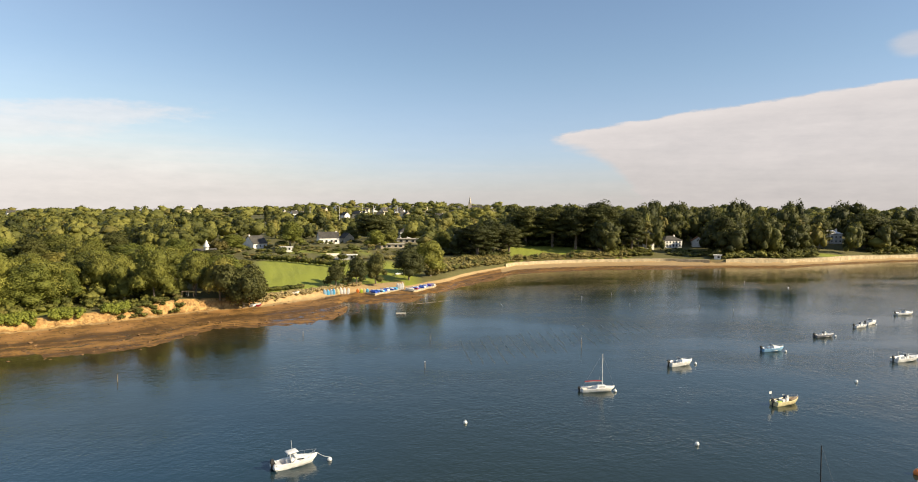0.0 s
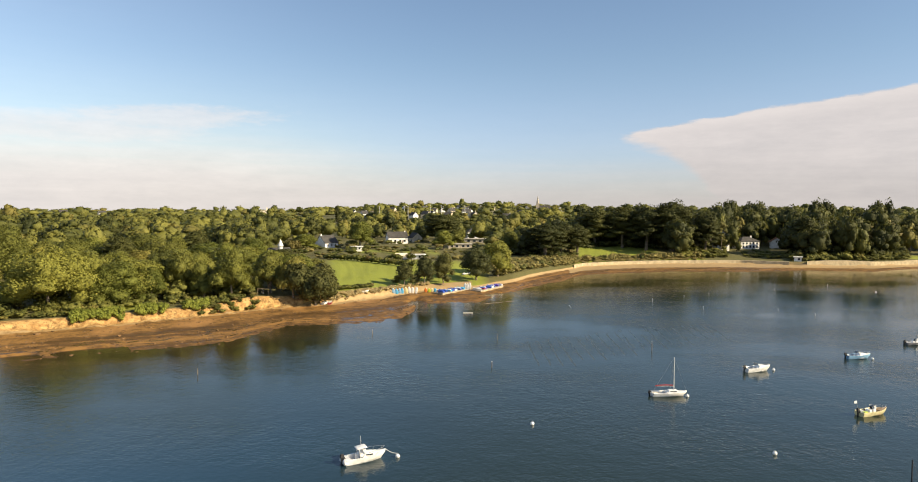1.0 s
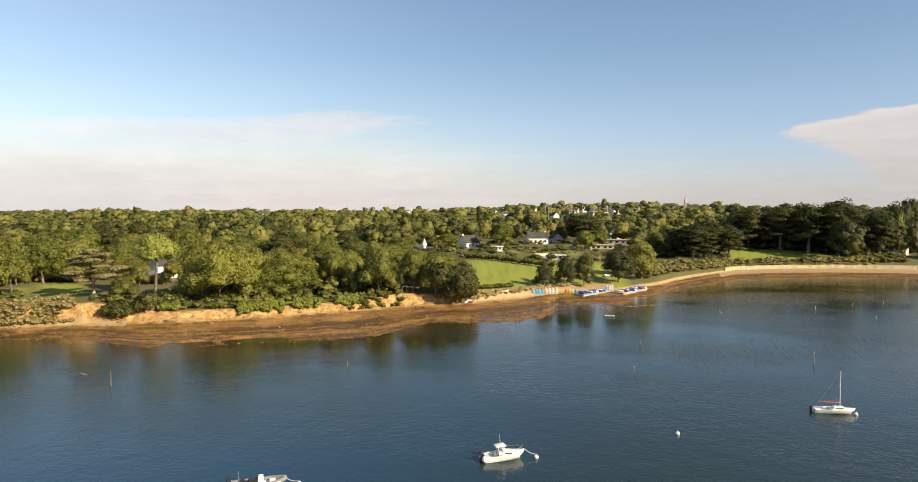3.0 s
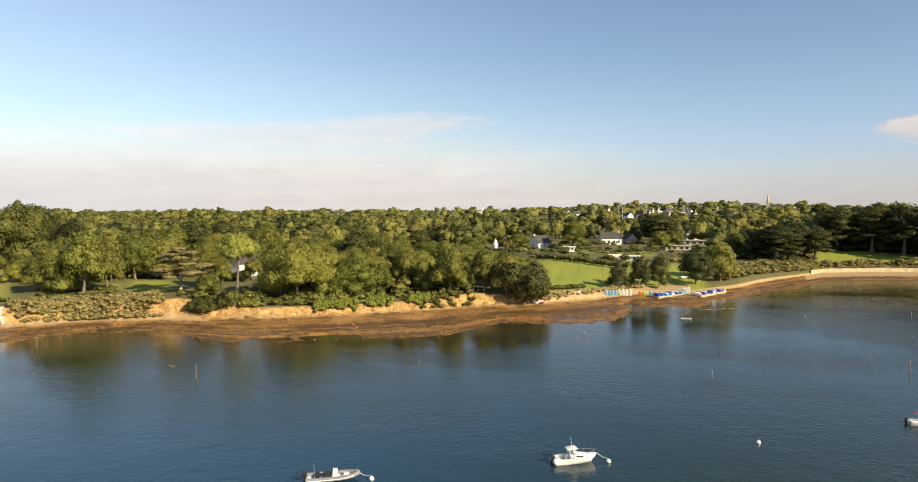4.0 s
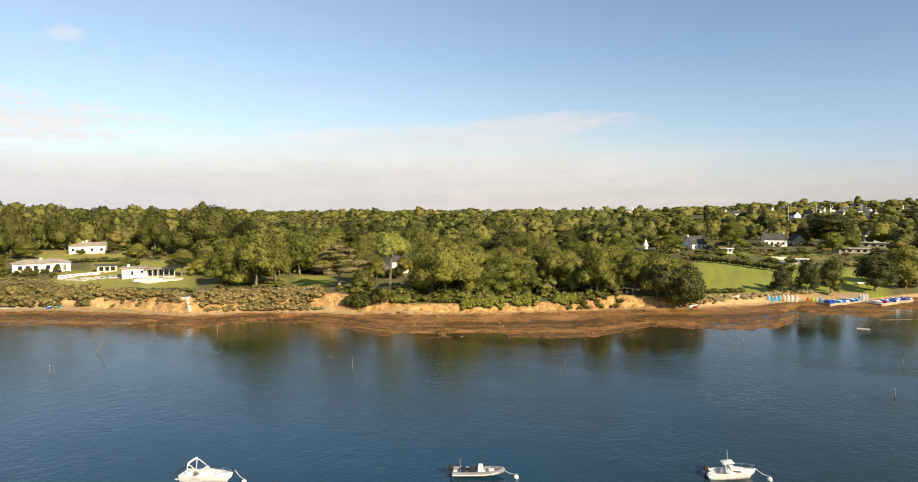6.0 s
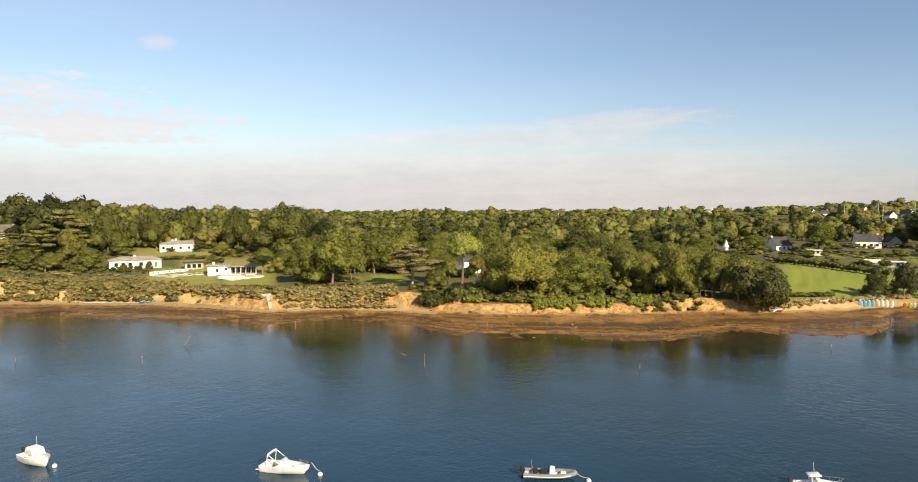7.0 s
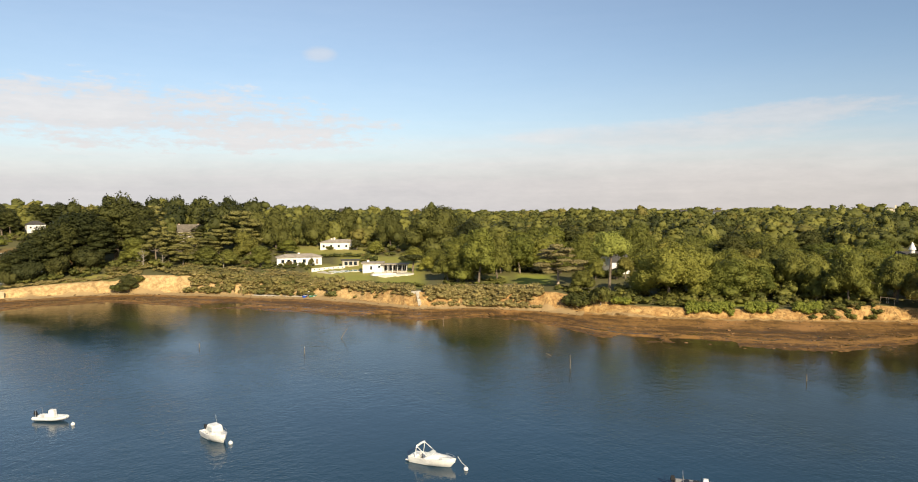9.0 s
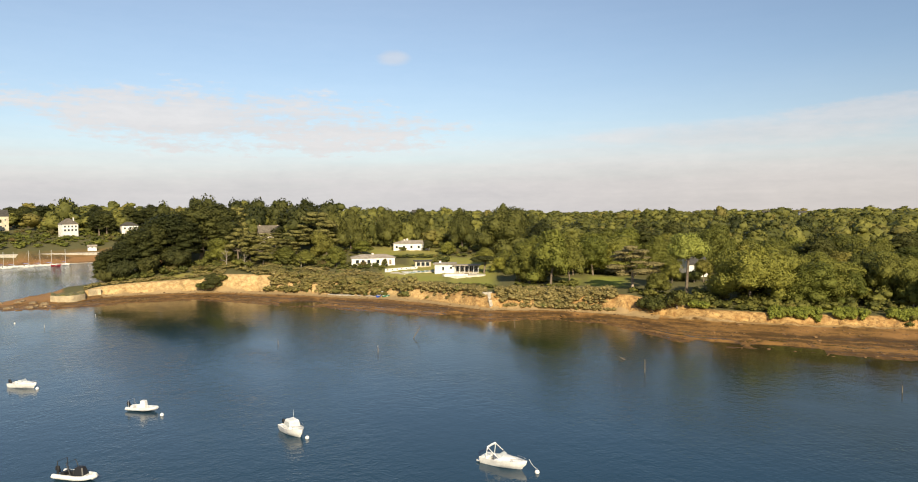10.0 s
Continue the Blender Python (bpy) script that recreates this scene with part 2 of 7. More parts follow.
def ground_build(N):
    p = position(N)
    mud, cliff, lawn, sand = (attribute(N, k).outputs["Fac"] for k in ("mud", "cliff", "lawn", "sand"))
    n1, n2, n3 = N.noise(p, 0.06, 5), N.noise(p, 0.45, 5, 0.65), N.noise(p, 2.6, 3)
    west = N.math("MULTIPLY", N.node("ShaderNodeSeparateXYZ", Vector=p).outputs[0], -1.0)
    pale = N.smooth(N.math("ADD", west, N.math("MULTIPLY", N.noise(p, 0.03, 2), 60.0)), 190.0, 270.0)
    floor = N.mix(n2, (0.070, 0.072, 0.022), (0.150, 0.130, 0.048))
    grass = N.mix(N.math("ADD", N.math("MULTIPLY", n1, 0.6), N.math("MULTIPLY", n3, 0.4)), (0.155, 0.190, 0.021), (0.272, 0.284, 0.042))
    grass = N.mix(N.math("MULTIPLY", N.math("MULTIPLY", pale, n1), 1.1), grass, (0.300, 0.240, 0.070))
    col = N.mix(lawn, floor, grass)
    tide = attribute(N, "tide").outputs["Fac"]
    band = N.noise(N.node("ShaderNodeCombineXYZ", X=N.math("MULTIPLY", N.noise(p, 0.03, 2), 5.0), Y=N.math("MULTIPLY", tide, 7.0)), 1.0, 4, 0.6)
    patch = N.math("ADD", N.math("MULTIPLY", band, 0.45), N.math("ADD", N.math("MULTIPLY", n2, 0.35), N.math("MULTIPLY", n3, 0.20)))
    weed = N.mix(N.smooth(patch, 0.44, 0.57), (0.088, 0.045, 0.011), (0.250, 0.130, 0.034))
    weed = N.mix(N.smooth(N.math("ADD", n1, N.math("MULTIPLY", tide, 0.25)), 0.68, 0.84), weed, (0.30, 0.155, 0.048))
    strand = N.mix(n2, (0.29, 0.195, 0.090), (0.42, 0.295, 0.145))
    weed = N.mix(N.smooth(N.math("ADD", sand, N.math("MULTIPLY", N.math("SUBTRACT", n2, 0.5), 0.9)), 0.35, 0.65), weed, strand)
    # pools and wet weed left by the tide, in streaks along the shore
    pool = N.noise(N.node("ShaderNodeCombineXYZ", X=N.math("MULTIPLY", N.noise(p, 0.06, 3), 9.0), Y=N.math("MULTIPLY", tide, 11.0)), 1.0, 4, 0.65)
    wet = N.math("MULTIPLY", N.smooth(pool, 0.50, 0.62), N.math("MULTIPLY", mud, N.math("SUBTRACT", 1.0, N.smooth(tide, 0.30, 0.75))))
    weed = N.mix(N.math("MULTIPLY", wet, 0.75), weed, (0.050, 0.030, 0.013))
    col = N.mix(mud, col, weed)
    strata = N.noise(N.scaled(p, 0.6, 0.6, 0.9), 1.0, 6, 0.7)
    earth = N.mix(N.smooth(strata, 0.32, 0.68), (0.24, 0.126, 0.040), (0.49, 0.315, 0.122))
    rill = N.noise(N.scaled(p, 1.5, 1.5, 0.22), 1.0, 4, 0.6)
    earth = N.mix(N.math("MULTIPLY", N.smooth(rill, 0.52, 0.66), 0.75), earth, (0.135, 0.075, 0.028))
    earth = N.mix(N.math("MULTIPLY", pale, 0.6), earth, N.mix(N.smooth(strata, 0.3, 0.7), (0.33, 0.22, 0.10), (0.56, 0.43, 0.22)))
    col = N.mix(N.smooth(N.math("ADD", cliff, N.math("MULTIPLY", N.math("SUBTRACT", n2, 0.5), 0.7)), 0.3, 0.6), col, earth)
    b = N.node("ShaderNodeBsdfPrincipled", Base_Color=col, Roughness=N.math("SUBTRACT", N.math("SUBTRACT", 0.95, N.math("MULTIPLY", mud, 0.25)), N.math("MULTIPLY", wet, 0.55)))
    b.inputs["Specular IOR Level"].default_value = 0.3
    N.feed(b.inputs["Normal"], bump(N, N.math("ADD", n2, N.math("MULTIPLY", n3, 0.4)), N.math("SUBTRACT", 0.8, N.math("MULTIPLY", wet, 0.72)), 0.35))
    return b


def water_build(N):
    p = position(N)
    shallow_reflection = attribute(N, "shallow_reflection").outputs["Fac"]
    n1 = N.noise(p, 0.025, 4)
    bed = N.mix(N.noise(p, 0.12, 5), (0.013, 0.018, 0.009), (0.060, 0.038, 0.016))
    bay_reflection = attribute(N, "bay_reflection").outputs["Fac"]
    bay = N.smooth(bay_reflection, 0.7, 1.0)
    bed = N.mix(bay, bed, (0.110, 0.086, 0.030))
    deep = N.mix(n1, (0.0085, 0.034, 0.060), (0.0112, 0.040, 0.069))
    # greyer, darker reflection on the bay side put into the water's colour
    deep = N.mix(N.smooth(N.math("ADD", bay_reflection, N.math("MULTIPLY", N.math("SUBTRACT", n1, 0.5), 0.4)), 0.0, 1.0), deep, (0.0130, 0.023, 0.019))
    near = N.math("ADD", shallow_reflection, N.math("MULTIPLY", N.math("SUBTRACT", n1, 0.5), 0.5))
    # greenish shallows, with reflected trees and beach also put into the colour
    col = N.mix(N.smooth(near, 0.0, 0.6), deep, N.mix(bay, (0.013, 0.022, 0.013), (0.034, 0.036, 0.014)))
    col = N.mix(N.smooth(near, 0.55, 1.0), col, bed)
    calm = N.smooth(N.noise(N.scaled(p, 0.014, 0.03, 1), 1.0, 5, 0.6), 0.36, 0.64)
    b = N.node("ShaderNodeBsdfPrincipled", Base_Color=col, IOR=1.33, Roughness=N.math("ADD", 0.03, N.math("MULTIPLY", calm, 0.05)))
    waves = N.math("ADD", N.math("MULTIPLY", N.noise(p, 0.85, 3), 0.65), N.math("MULTIPLY", N.noise(p, 2.2, 3), 0.45))
    waves = N.math("ADD", waves, N.math("MULTIPLY", N.noise(N.scaled(p, 0.30, 0.22, 1), 1.0, 3, 0.6), 0.95))
    lee = N.math("SUBTRACT", 1.0, N.math("MULTIPLY", N.smooth(N.math("ADD", shallow_reflection, N.math("MULTIPLY", N.math("SUBTRACT", n1, 0.5), 0.6)), 0.0, 0.75), 0.28))
    open_water = N.math("ADD", 0.20, N.math("MULTIPLY", calm, 0.42))
    N.feed(b.inputs["Normal"], bump(N, waves, N.math("MULTIPLY", open_water, lee), 0.20))
    return b


M_GROUND = material("coast_ground", ground_build)
M_WATER = material("estuary_water", water_build)

# ---------------------------------------------------------------- terrain
# the coast by azimuth: distance of the waterline, distance of the bank's foot, width and heights of the bank
WATERLINE = [(-75, 900), (-60, 720), (-45, 610), (-34.2, 526), (-28.8, 458), (-25.8, 417), (-21.5, 405), (-17, 379), (-12.3, 369), (-8.6, 352), (-4.8, 335),
             (-3, 304), (-0.8, 282), (1, 263), (4.1, 231), (8.1, 227), (9.1, 222), (9.6, 208), (10.5, 197), (12.3, 191), (16.2, 188), (19.9, 188),
             (22.8, 176), (24.5, 170), (27, 167), (34, 167), (40, 166), (43, 171), (46.2, 183), (48.5, 191), (52.4, 197), (58, 193), (65.6, 208),
             (70.8, 223), (76.5, 240), (79.5, 253), (82, 264), (86.5, 264), (88.6, 262), (91.4, 262), (94.7, 268), (97, 274), (115, 700)]
BANK_FOOT = [(-75, 930), (-60, 750), (-45, 640), (-34.2, 551), (-28.8, 476), (-25.8, 446), (-21.5, 425), (-17, 424), (-12.3, 408), (-8.6, 393), (-4.8, 371),
             (-3, 343), (-0.8, 315), (1, 287), (4.1, 262), (8.1, 254), (9.6, 249), (12.3, 236), (16.2, 221), (19.9, 216), (22.8, 212), (24.5, 208), (27, 204),
             (34, 197), (40, 197), (43, 200), (46.2, 205), (52.4, 211), (58, 212), (65.6, 241), (70.8, 254), (76.5, 271), (79.5, 280), (82, 284),
             (86.5, 287), (88.6, 288), (91.4, 282), (94.7, 279), (97, 279), (115, 730)]
BANK_WIDTH = [(-75, 2), (-4.8, 2), (-3, 9), (1, 13), (4.1, 12), (8.1, 6), (12.3, 2.5), (40, 2.2), (46, 3.4), (60, 4), (82, 4), (88.6, 3), (97, 2), (115, 4)]
FOOT_HEIGHT = [(-75, 1.2), (8, 1.4), (24, 1.4), (88.6, 1.3), (91.4, 0.9), (94.7, 0.4), (97, -0.6), (115, 1.0)]
BANK_HEIGHT = [(-75, 3.0), (-28, 3.2), (-12, 2.6), (-4.8, 2.6), (-0.8, 3.4), (1, 3.6), (4.1, 3.0), (10.5, 3.0), (16.2, 3.6), (19.9, 4.2), (22.8, 4.8), (24.5, 4.2), (27, 3.6), (34, 3.4),
               (40, 3.6), (43, 4.4), (46.2, 6.0), (48.5, 6.0), (52.4, 5.6), (58, 5.3), (65.6, 4.6), (70.8, 5.0), (76.5, 7.2), (79.5, 7.2), (82, 5.4), (86.5, 4.7),
               (88.6, 3.9), (91.4, 1.2), (94.7, 0.5), (97, -0.6), (115, 3.0)]
# inland heights, by azimuth, at growing distances
INLAND = {
    300: [(-75, 3), (-4, 3), (4, 5), (18, 7), (30, 6), (48, 7), (56, 7.5), (66, 7.5), (82, 8), (84.5, 7), (87, 5.5), (115, 4)],
    450: [(-75, 3), (-34, 3), (-20, 5), (-11, 8), (-4, 9), (4, 8), (30, 8), (48, 9), (56, 11), (66, 13), (72, 17), (82, 17), (84.5, 14), (87, 0), (115, 0)],
    700: [(-75, 10), (-34, 16), (-11, 16), (4, 12), (18, 10), (48, 11), (56, 13), (66, 16), (72, 20), (82, 21), (87, 19), (115, 18)],
    1200: [(-75, 18), (-11, 19), (4, 23), (10, 21), (18, 12), (48, 9), (66, 15), (72, 18), (82, 18), (87, 30), (115, 28)],
    2500: [(-75, 22), (-11, 24), (-4, 34), (4, 42), (10, 36), (14, 30), (19, 12), (48, 6), (66, 16), (82, 18), (87, 30), (115, 30)],
    4600: [(-75, 20), (4, 30), (18, 8), (48, 2), (82, 18), (115, 20)],
}


def curve(rows, az):
    return float(np.interp(az, [r[0] for r in rows], [r[1] for r in rows]))


# back shore of the headland and far shore of the harbour behind it
BAY = np.array([(81.5, 420, 425), (83, 372, 470), (86, 345, 485), (89.4, 330, 492), (92, 312, 498), (94.7, 292, 506), (97, 276, 515), (115, 276, 540)])


def column(az):
    foot = curve(BANK_FOOT, az)
    return (curve(WATERLINE, az), foot, foot + curve(BANK_WIDTH, az), curve(FOOT_HEIGHT, az), curve(BANK_HEIGHT, az)), [curve(r, az) for r in INLAND.values()]


# tidal pools on the foreshore: azimuth, distance, half widths
POOLS = [(73.6, 241, 1.9, 7), (2.3, 251, 1.4, 6), (9.4, 229, 1.0, 6), (34.5, 169.5, 2.6, 3.2), (39.5, 169, 2.0, 3), (60.5, 203, 2.0, 4), (50.5, 199, 1.6, 3)]


def ground_z(az, d):
    """Height of the bare ground at an azimuth (degrees) and a distance (metres)."""
    if az < -75 or az > 115:
        return -3.0
    (dw, df, dt, zf, zt), inland = column(az)
    a = radians(az)
    x, y = -d * math.sin(a), d * math.cos(a)
    wob = 2.6 * noise.noise((x * 0.09, y * 0.09, 3.1)) + 1.7 * noise.noise((x * 0.32, y * 0.32, 7.7)) + 1.1 * noise.noise((x * 0.8, y * 0.8, 2.2))
    if d < dw:
        z = max(-3.5, (d - dw) * 0.05)
    elif d < df:
        z = zf * (d - dw) / (df - dw)
    else:
        steep = min(1.0, max(0.0, (zt - zf - 1.2) / 2.0))
        e = d + wob * steep
        if e < dt:
            u = min(1.0, max(0.0, (e - df) / (dt - df)))
            z = zf + (zt - zf) * (u ** 0.6)
        else:
            ds, zs = [dt], [zt]
            for q, h in zip(INLAND, inland):
                if q > dt + 20:
                    ds.append(q)
                    zs.append(max(h, 0.5) if az < 83 else h)
            z = float(np.interp(d, ds, zs)) + 0.25 * wob * min(1, (d - dt) / 30)
    if d < df + 1:
        fade = min(1, max(0, (d - dw + 30) / 25))
        z += 0.16 * wob * fade * (0.5 if d > dw else 0.25) + 0.10 * noise.noise((x * 0.7, y * 0.7, 1.3))
    for a0, d0, wa, wd in POOLS:
        u = ((az - a0) / wa) ** 2 + ((d - d0) / wd) ** 2
        if u < 1:
            z -= 1.3 * (1 - u) ** 0.6 * min(1.0, max(0.0, (df - d) / 6))
    if az > 81.5:
        b0, b1 = np.interp(az, BAY[:, 0], BAY[:, 1]), np.interp(az, BAY[:, 0], BAY[:, 2])
        if d > b0 - 14 and d < b1 + 40:
            cut = max((b0 - d) * 0.4, min((d - b1) * 0.09, 3.2) if d < b1 + 36 else 3.2, -3.0)
            z = min(z, cut)
        elif d >= b1 + 40:
            z = max(3.2, z)
    return z


def at(az, d, dz=0.0):
    a = radians(az)
    return Vector((-d * math.sin(a), d * math.cos(a), ground_z(az, d) + dz))


def polar(x, y):
    return math.degrees(math.atan2(-x, y)), math.hypot(x, y)


# stretches of mown grass: azimuth from, to, distance from, to
LAWNS = [(7.5, 14.5, 378, 396), (-14.2, -10.5, 405, 425), (3.5, 16.6, 250, 332), (-10.5, -4.2, 362, 490), (57.4, 61.5, 226, 275), (61.5, 67, 248, 300), (50.2, 52.0, 236, 256), (56, 64.5, 275, 340), (61.5, 68, 345, 385), (29.6, 33.5, 207, 214), (46.6, 49.6, 228, 262),
         (-31.5, -28.0, 482, 498), (80, 86, 292, 304), (9.5, 17.5, 227, 256), (4.5, 9.6, 252, 262)]


def lawn_at(az, d):
    best = 0.0
    for a0, a1, d0, d1 in LAWNS:
        m = min((az - a0) * radians(1) * d, (a1 - az) * radians(1) * d, (d - d0), (d1 - d))
        best = max(best, min(1.0, m / 5.0 + 0.5))
    return best


def build_ground():
    azs = list(np.arange(-75, -40, 1.0)) + list(np.arange(-40, 98, 0.25)) + list(np.arange(98, 116, 1.0)) + list(np.arange(120, 283, 6.0))
    verts, faces, att = [], [], {k: [] for k in ("mud", "cliff", "lawn", "sand", "tide")}
    wverts, wfaces, shallow_reflection, bay_reflection = [], [], [], []
    rows = None
    for az in azs:
        sea = az > 115
        (dw, df, dt, zf, zt), _ = column(min(az, 115))
        if sea:
            dw, df, dt = 4000, 4100, 4110
        ds = [4, 60, dw - 90, dw - 45] + list(np.linspace(dw - 25, dw, 6)) + list(np.linspace(dw, df, 11)[1:]) + list(np.linspace(df, dt, 9)[1:])
        ds += [dt + q for q in (0.8, 1.6, 2.5, 4, 6, 8.5, 11.5, 15, 19, 24, 30, 37, 45, 54, 64, 75, 88, 102, 118, 136, 156, 178, 202, 230, 260, 300, 350, 420, 520)]
        ds += list(np.geomspace(dt + 640, 4800, 9))
        for d in ds:
            a = radians(az)
            z = ground_z(az, d) if not sea else -3.0
            verts.append((-d * math.sin(a), d * math.cos(a), z))
            steep = zt - zf > 1.2 and not (-4.5 < az < 17)
            wall = az < -3.5
            mud = 1.0 if d <= df + 0.3 else (0.0 if d > dt - 0.2 else 0.5)
            if -4.5 < az < 17:
                mud = 1.0 if d < (dt - 0.4 if az > 4.6 else df + 0.25 * (dt - df)) else 0.0
            if az > 88.5 and d < 330:
                mud = 1.0 if z < 1.5 else 0.0
            elif az > 84 and 300 < d < 560:
                mud = 1.0 if z < 3.0 else 0.0
            att["mud"].append(mud)
            att["cliff"].append(1.0 if steep and not wall and df - 0.6 < d < dt + 1.2 else 0.0)
            att["lawn"].append(0.0 if sea else lawn_at(az, d))
            u = (d - dw) / max(df - dw, 1)
            att["tide"].append(min(1.2, max(-0.5, u)))
            strand = 0.38 if wall else 0.80 if 4.0 < az < 16.5 else 0.82 if az < 44 else 0.66
            att["sand"].append(min(1, max(0, (u - strand) * 5.0)) if (d < max(df + 2, dt) and az < 88.5) else 0.0)
        wd = [4, 40, dw - 150, dw - 134, dw - 120, dw - 92, dw - 72, dw - 50, dw - 34, dw - 22, dw - 13, dw - 6, dw, dw + 8, dw + 30, 560 if dw < 500 else dw + 60, 4800]
        for d in wd:
            a = radians(az)
            wverts.append((-d * math.sin(a), d * math.cos(a), 0.0))
            s = min(1, max(0, 1 - (dw - d) / (88 + 62 * min(1, max(0, (3 - az) / 8))))) if d <= dw + 8 else 0.0
            shallow_reflection.append(s * (1.0 if az > 8 else 0.92))
            # mask of the painted bay-side reflection; also picks the muddy bay bed
            bay_reflection.append(1 - min(1, max(0, (az + 2) / 40)) if az <= 115 else max(0, (az - 200) / 85))
        rows, wrows = len(ds), len(wd)
    n = len(azs)
    for i in range(n):
        j = (i + 1) % n
        for k in range(rows - 1):
            faces.append((i * rows + k, i * rows + k + 1, j * rows + k + 1, j * rows + k))
        for k in range(wrows - 1):
            wfaces.append((i * wrows + k, i * wrows + k + 1, j * wrows + k + 1, j * wrows + k))
    faces.append(tuple(i * rows for i in range(n)))
    wfaces.append(tuple(i * wrows for i in range(n)))
    me = bpy.data.meshes.new("ground")
    me.from_pydata(verts, [], faces)
    for k, v in att.items():
        me.attributes.new(k, "FLOAT", "POINT").data.foreach_set("value", v)
    me.materials.append(M_GROUND)
    ob = tagged(new("ground", me), "orange earth banks, brown weedy foreshore and green lawns", "ground", kind="structure")
    for p in me.polygons:
        p.use_smooth = True
    wm = bpy.data.meshes.new("water")
    wm.from_pydata(wverts, [], wfaces)
    wm.attributes.new("shallow_reflection", "FLOAT", "POINT").data.foreach_set("value", shallow_reflection)
    wm.attributes.new("bay_reflection", "FLOAT", "POINT").data.foreach_set("value", bay_reflection)
    wm.materials.append(M_WATER)
    water = tagged(new("water", wm), "calm dark blue estuary water with small ripples", "water", kind="structure")
    for me in (me, wm):
        bm = bmesh.new()
        bm.from_mesh(me)
        bmesh.ops.recalc_face_normals(bm, faces=bm.faces)
        if sum(f.normal.z for f in bm.faces) < 0:
            bmesh.ops.reverse_faces(bm, faces=bm.faces)
        bm.to_mesh(me)
        bm.free()
    return ob, water


build_ground()

# ---------------------------------------------------------------- trees
ICO = bmesh.new()
bmesh.ops.create_icosphere(ICO, subdivisions=1, radius=1)
ICO_V = np.array([v.co[:] for v in ICO.verts])
ICO_F = np.array([[v.index for v in f.verts] for f in ICO.faces])
ICO.free()


def unit(v):
    return v / np.maximum(np.linalg.norm(v, axis=1), 1e-6)[:, None]


def crown_arrays(rng, lobes, cards, size, core=0.72, flat=0.0, clumps=9, shag=0.0):
    """Vertices, faces and soft normals of a crown: lumpy cores, clumps on every limb, many small leaf sprays on each clump. lobes: rows of x, y, z, rx, ry, rz."""
    lobes = np.array(lobes, float)
    V, W, F, n = [], [], [], 0
    for c in lobes:
        v = ICO_V * (1 + rng.uniform(-0.16, 0.16, (len(ICO_V), 1))) * c[3:] * core
        V.append(v + c[:3])
        W.append(unit(v))
        F += [tuple(f + n) for f in ICO_F]
        n += len(v)
    # clumps sit on the lobes, more of them on the upper side
    k = len(lobes) * clumps
    owner = np.repeat(np.arange(len(lobes)), clumps)
    d = rng.normal(size=(k, 3))
    d[:, 2] = np.where(d[:, 2] < -0.5, -d[:, 2], d[:, 2])
    d = unit(d)
    q = rng.uniform(0.30, 0.48, (k, 1)) * (8.0 / clumps) ** 0.5
    sub_r = lobes[owner, 3:] * q
    sub_c = lobes[owner, :3] + d * lobes[owner, 3:] * (0.98 - q * rng.uniform(0.65, 0.95, (k, 1)))
    weight = sub_r[:, 0] * sub_r[:, 1] + sub_r[:, 0] * sub_r[:, 2]
    many = int(cards * 2.0)
    pick = rng.choice(k, many, p=weight / weight.sum())
    d = rng.normal(size=(many, 3))
    d[:, 2] = np.where(d[:, 2] < -1.0, -d[:, 2], d[:, 2])
    d = unit(d)
    c = sub_c[pick] + d * sub_r[pick] * rng.uniform(0.80, 1.12, (many, 1))
    # a third of the sprays cover the limbs between the clumps
    loose = rng.uniform(size=many) < 0.36 + shag
    own = lobes[owner[pick]]
    c = np.where(loose[:, None], own[:, :3] + d * own[:, 3:] * rng.uniform(0.72, 0.96 + shag, (many, 1)), c)
    inside = np.zeros(many, bool)
    for p in lobes:
        inside |= (((c - p[:3]) / (p[3:] * 0.62)) ** 2).sum(1) < 1
    c, d, pick = c[~inside][:cards], d[~inside][:cards], pick[~inside][:cards]
    m = len(c)
    L = lobes[owner[pick]]
    soft = unit(0.75 * d + 0.45 * unit((c - L[:, :3]) / L[:, 3:]) + rng.normal(scale=0.34, size=(m, 3)) + np.array((0, 0, flat * 0.5)))
    nrm = unit(d + rng.normal(scale=0.45, size=(m, 3)) + np.array((0, 0, flat)))
    t = unit(np.cross(nrm, rng.normal(size=(m, 3))))
    b = np.cross(nrm, t)
    s = size * rng.uniform(0.6, 1.3, (m, 1))
    e = s * rng.uniform(0.55, 1.0, (m, 1))
    bend = nrm * s * 0.3
    V.append(np.stack([c - t * s - b * e * 0.5 - bend, c + t * s - b * e * 0.5 - bend, c + b * e], 1).reshape(-1, 3))
    W.append(np.repeat(soft, 3, axis=0))
    F += [(n + 3 * i, n + 3 * i + 1, n + 3 * i + 2) for i in range(m)]
    return np.concatenate(V), F, np.concatenate(W)


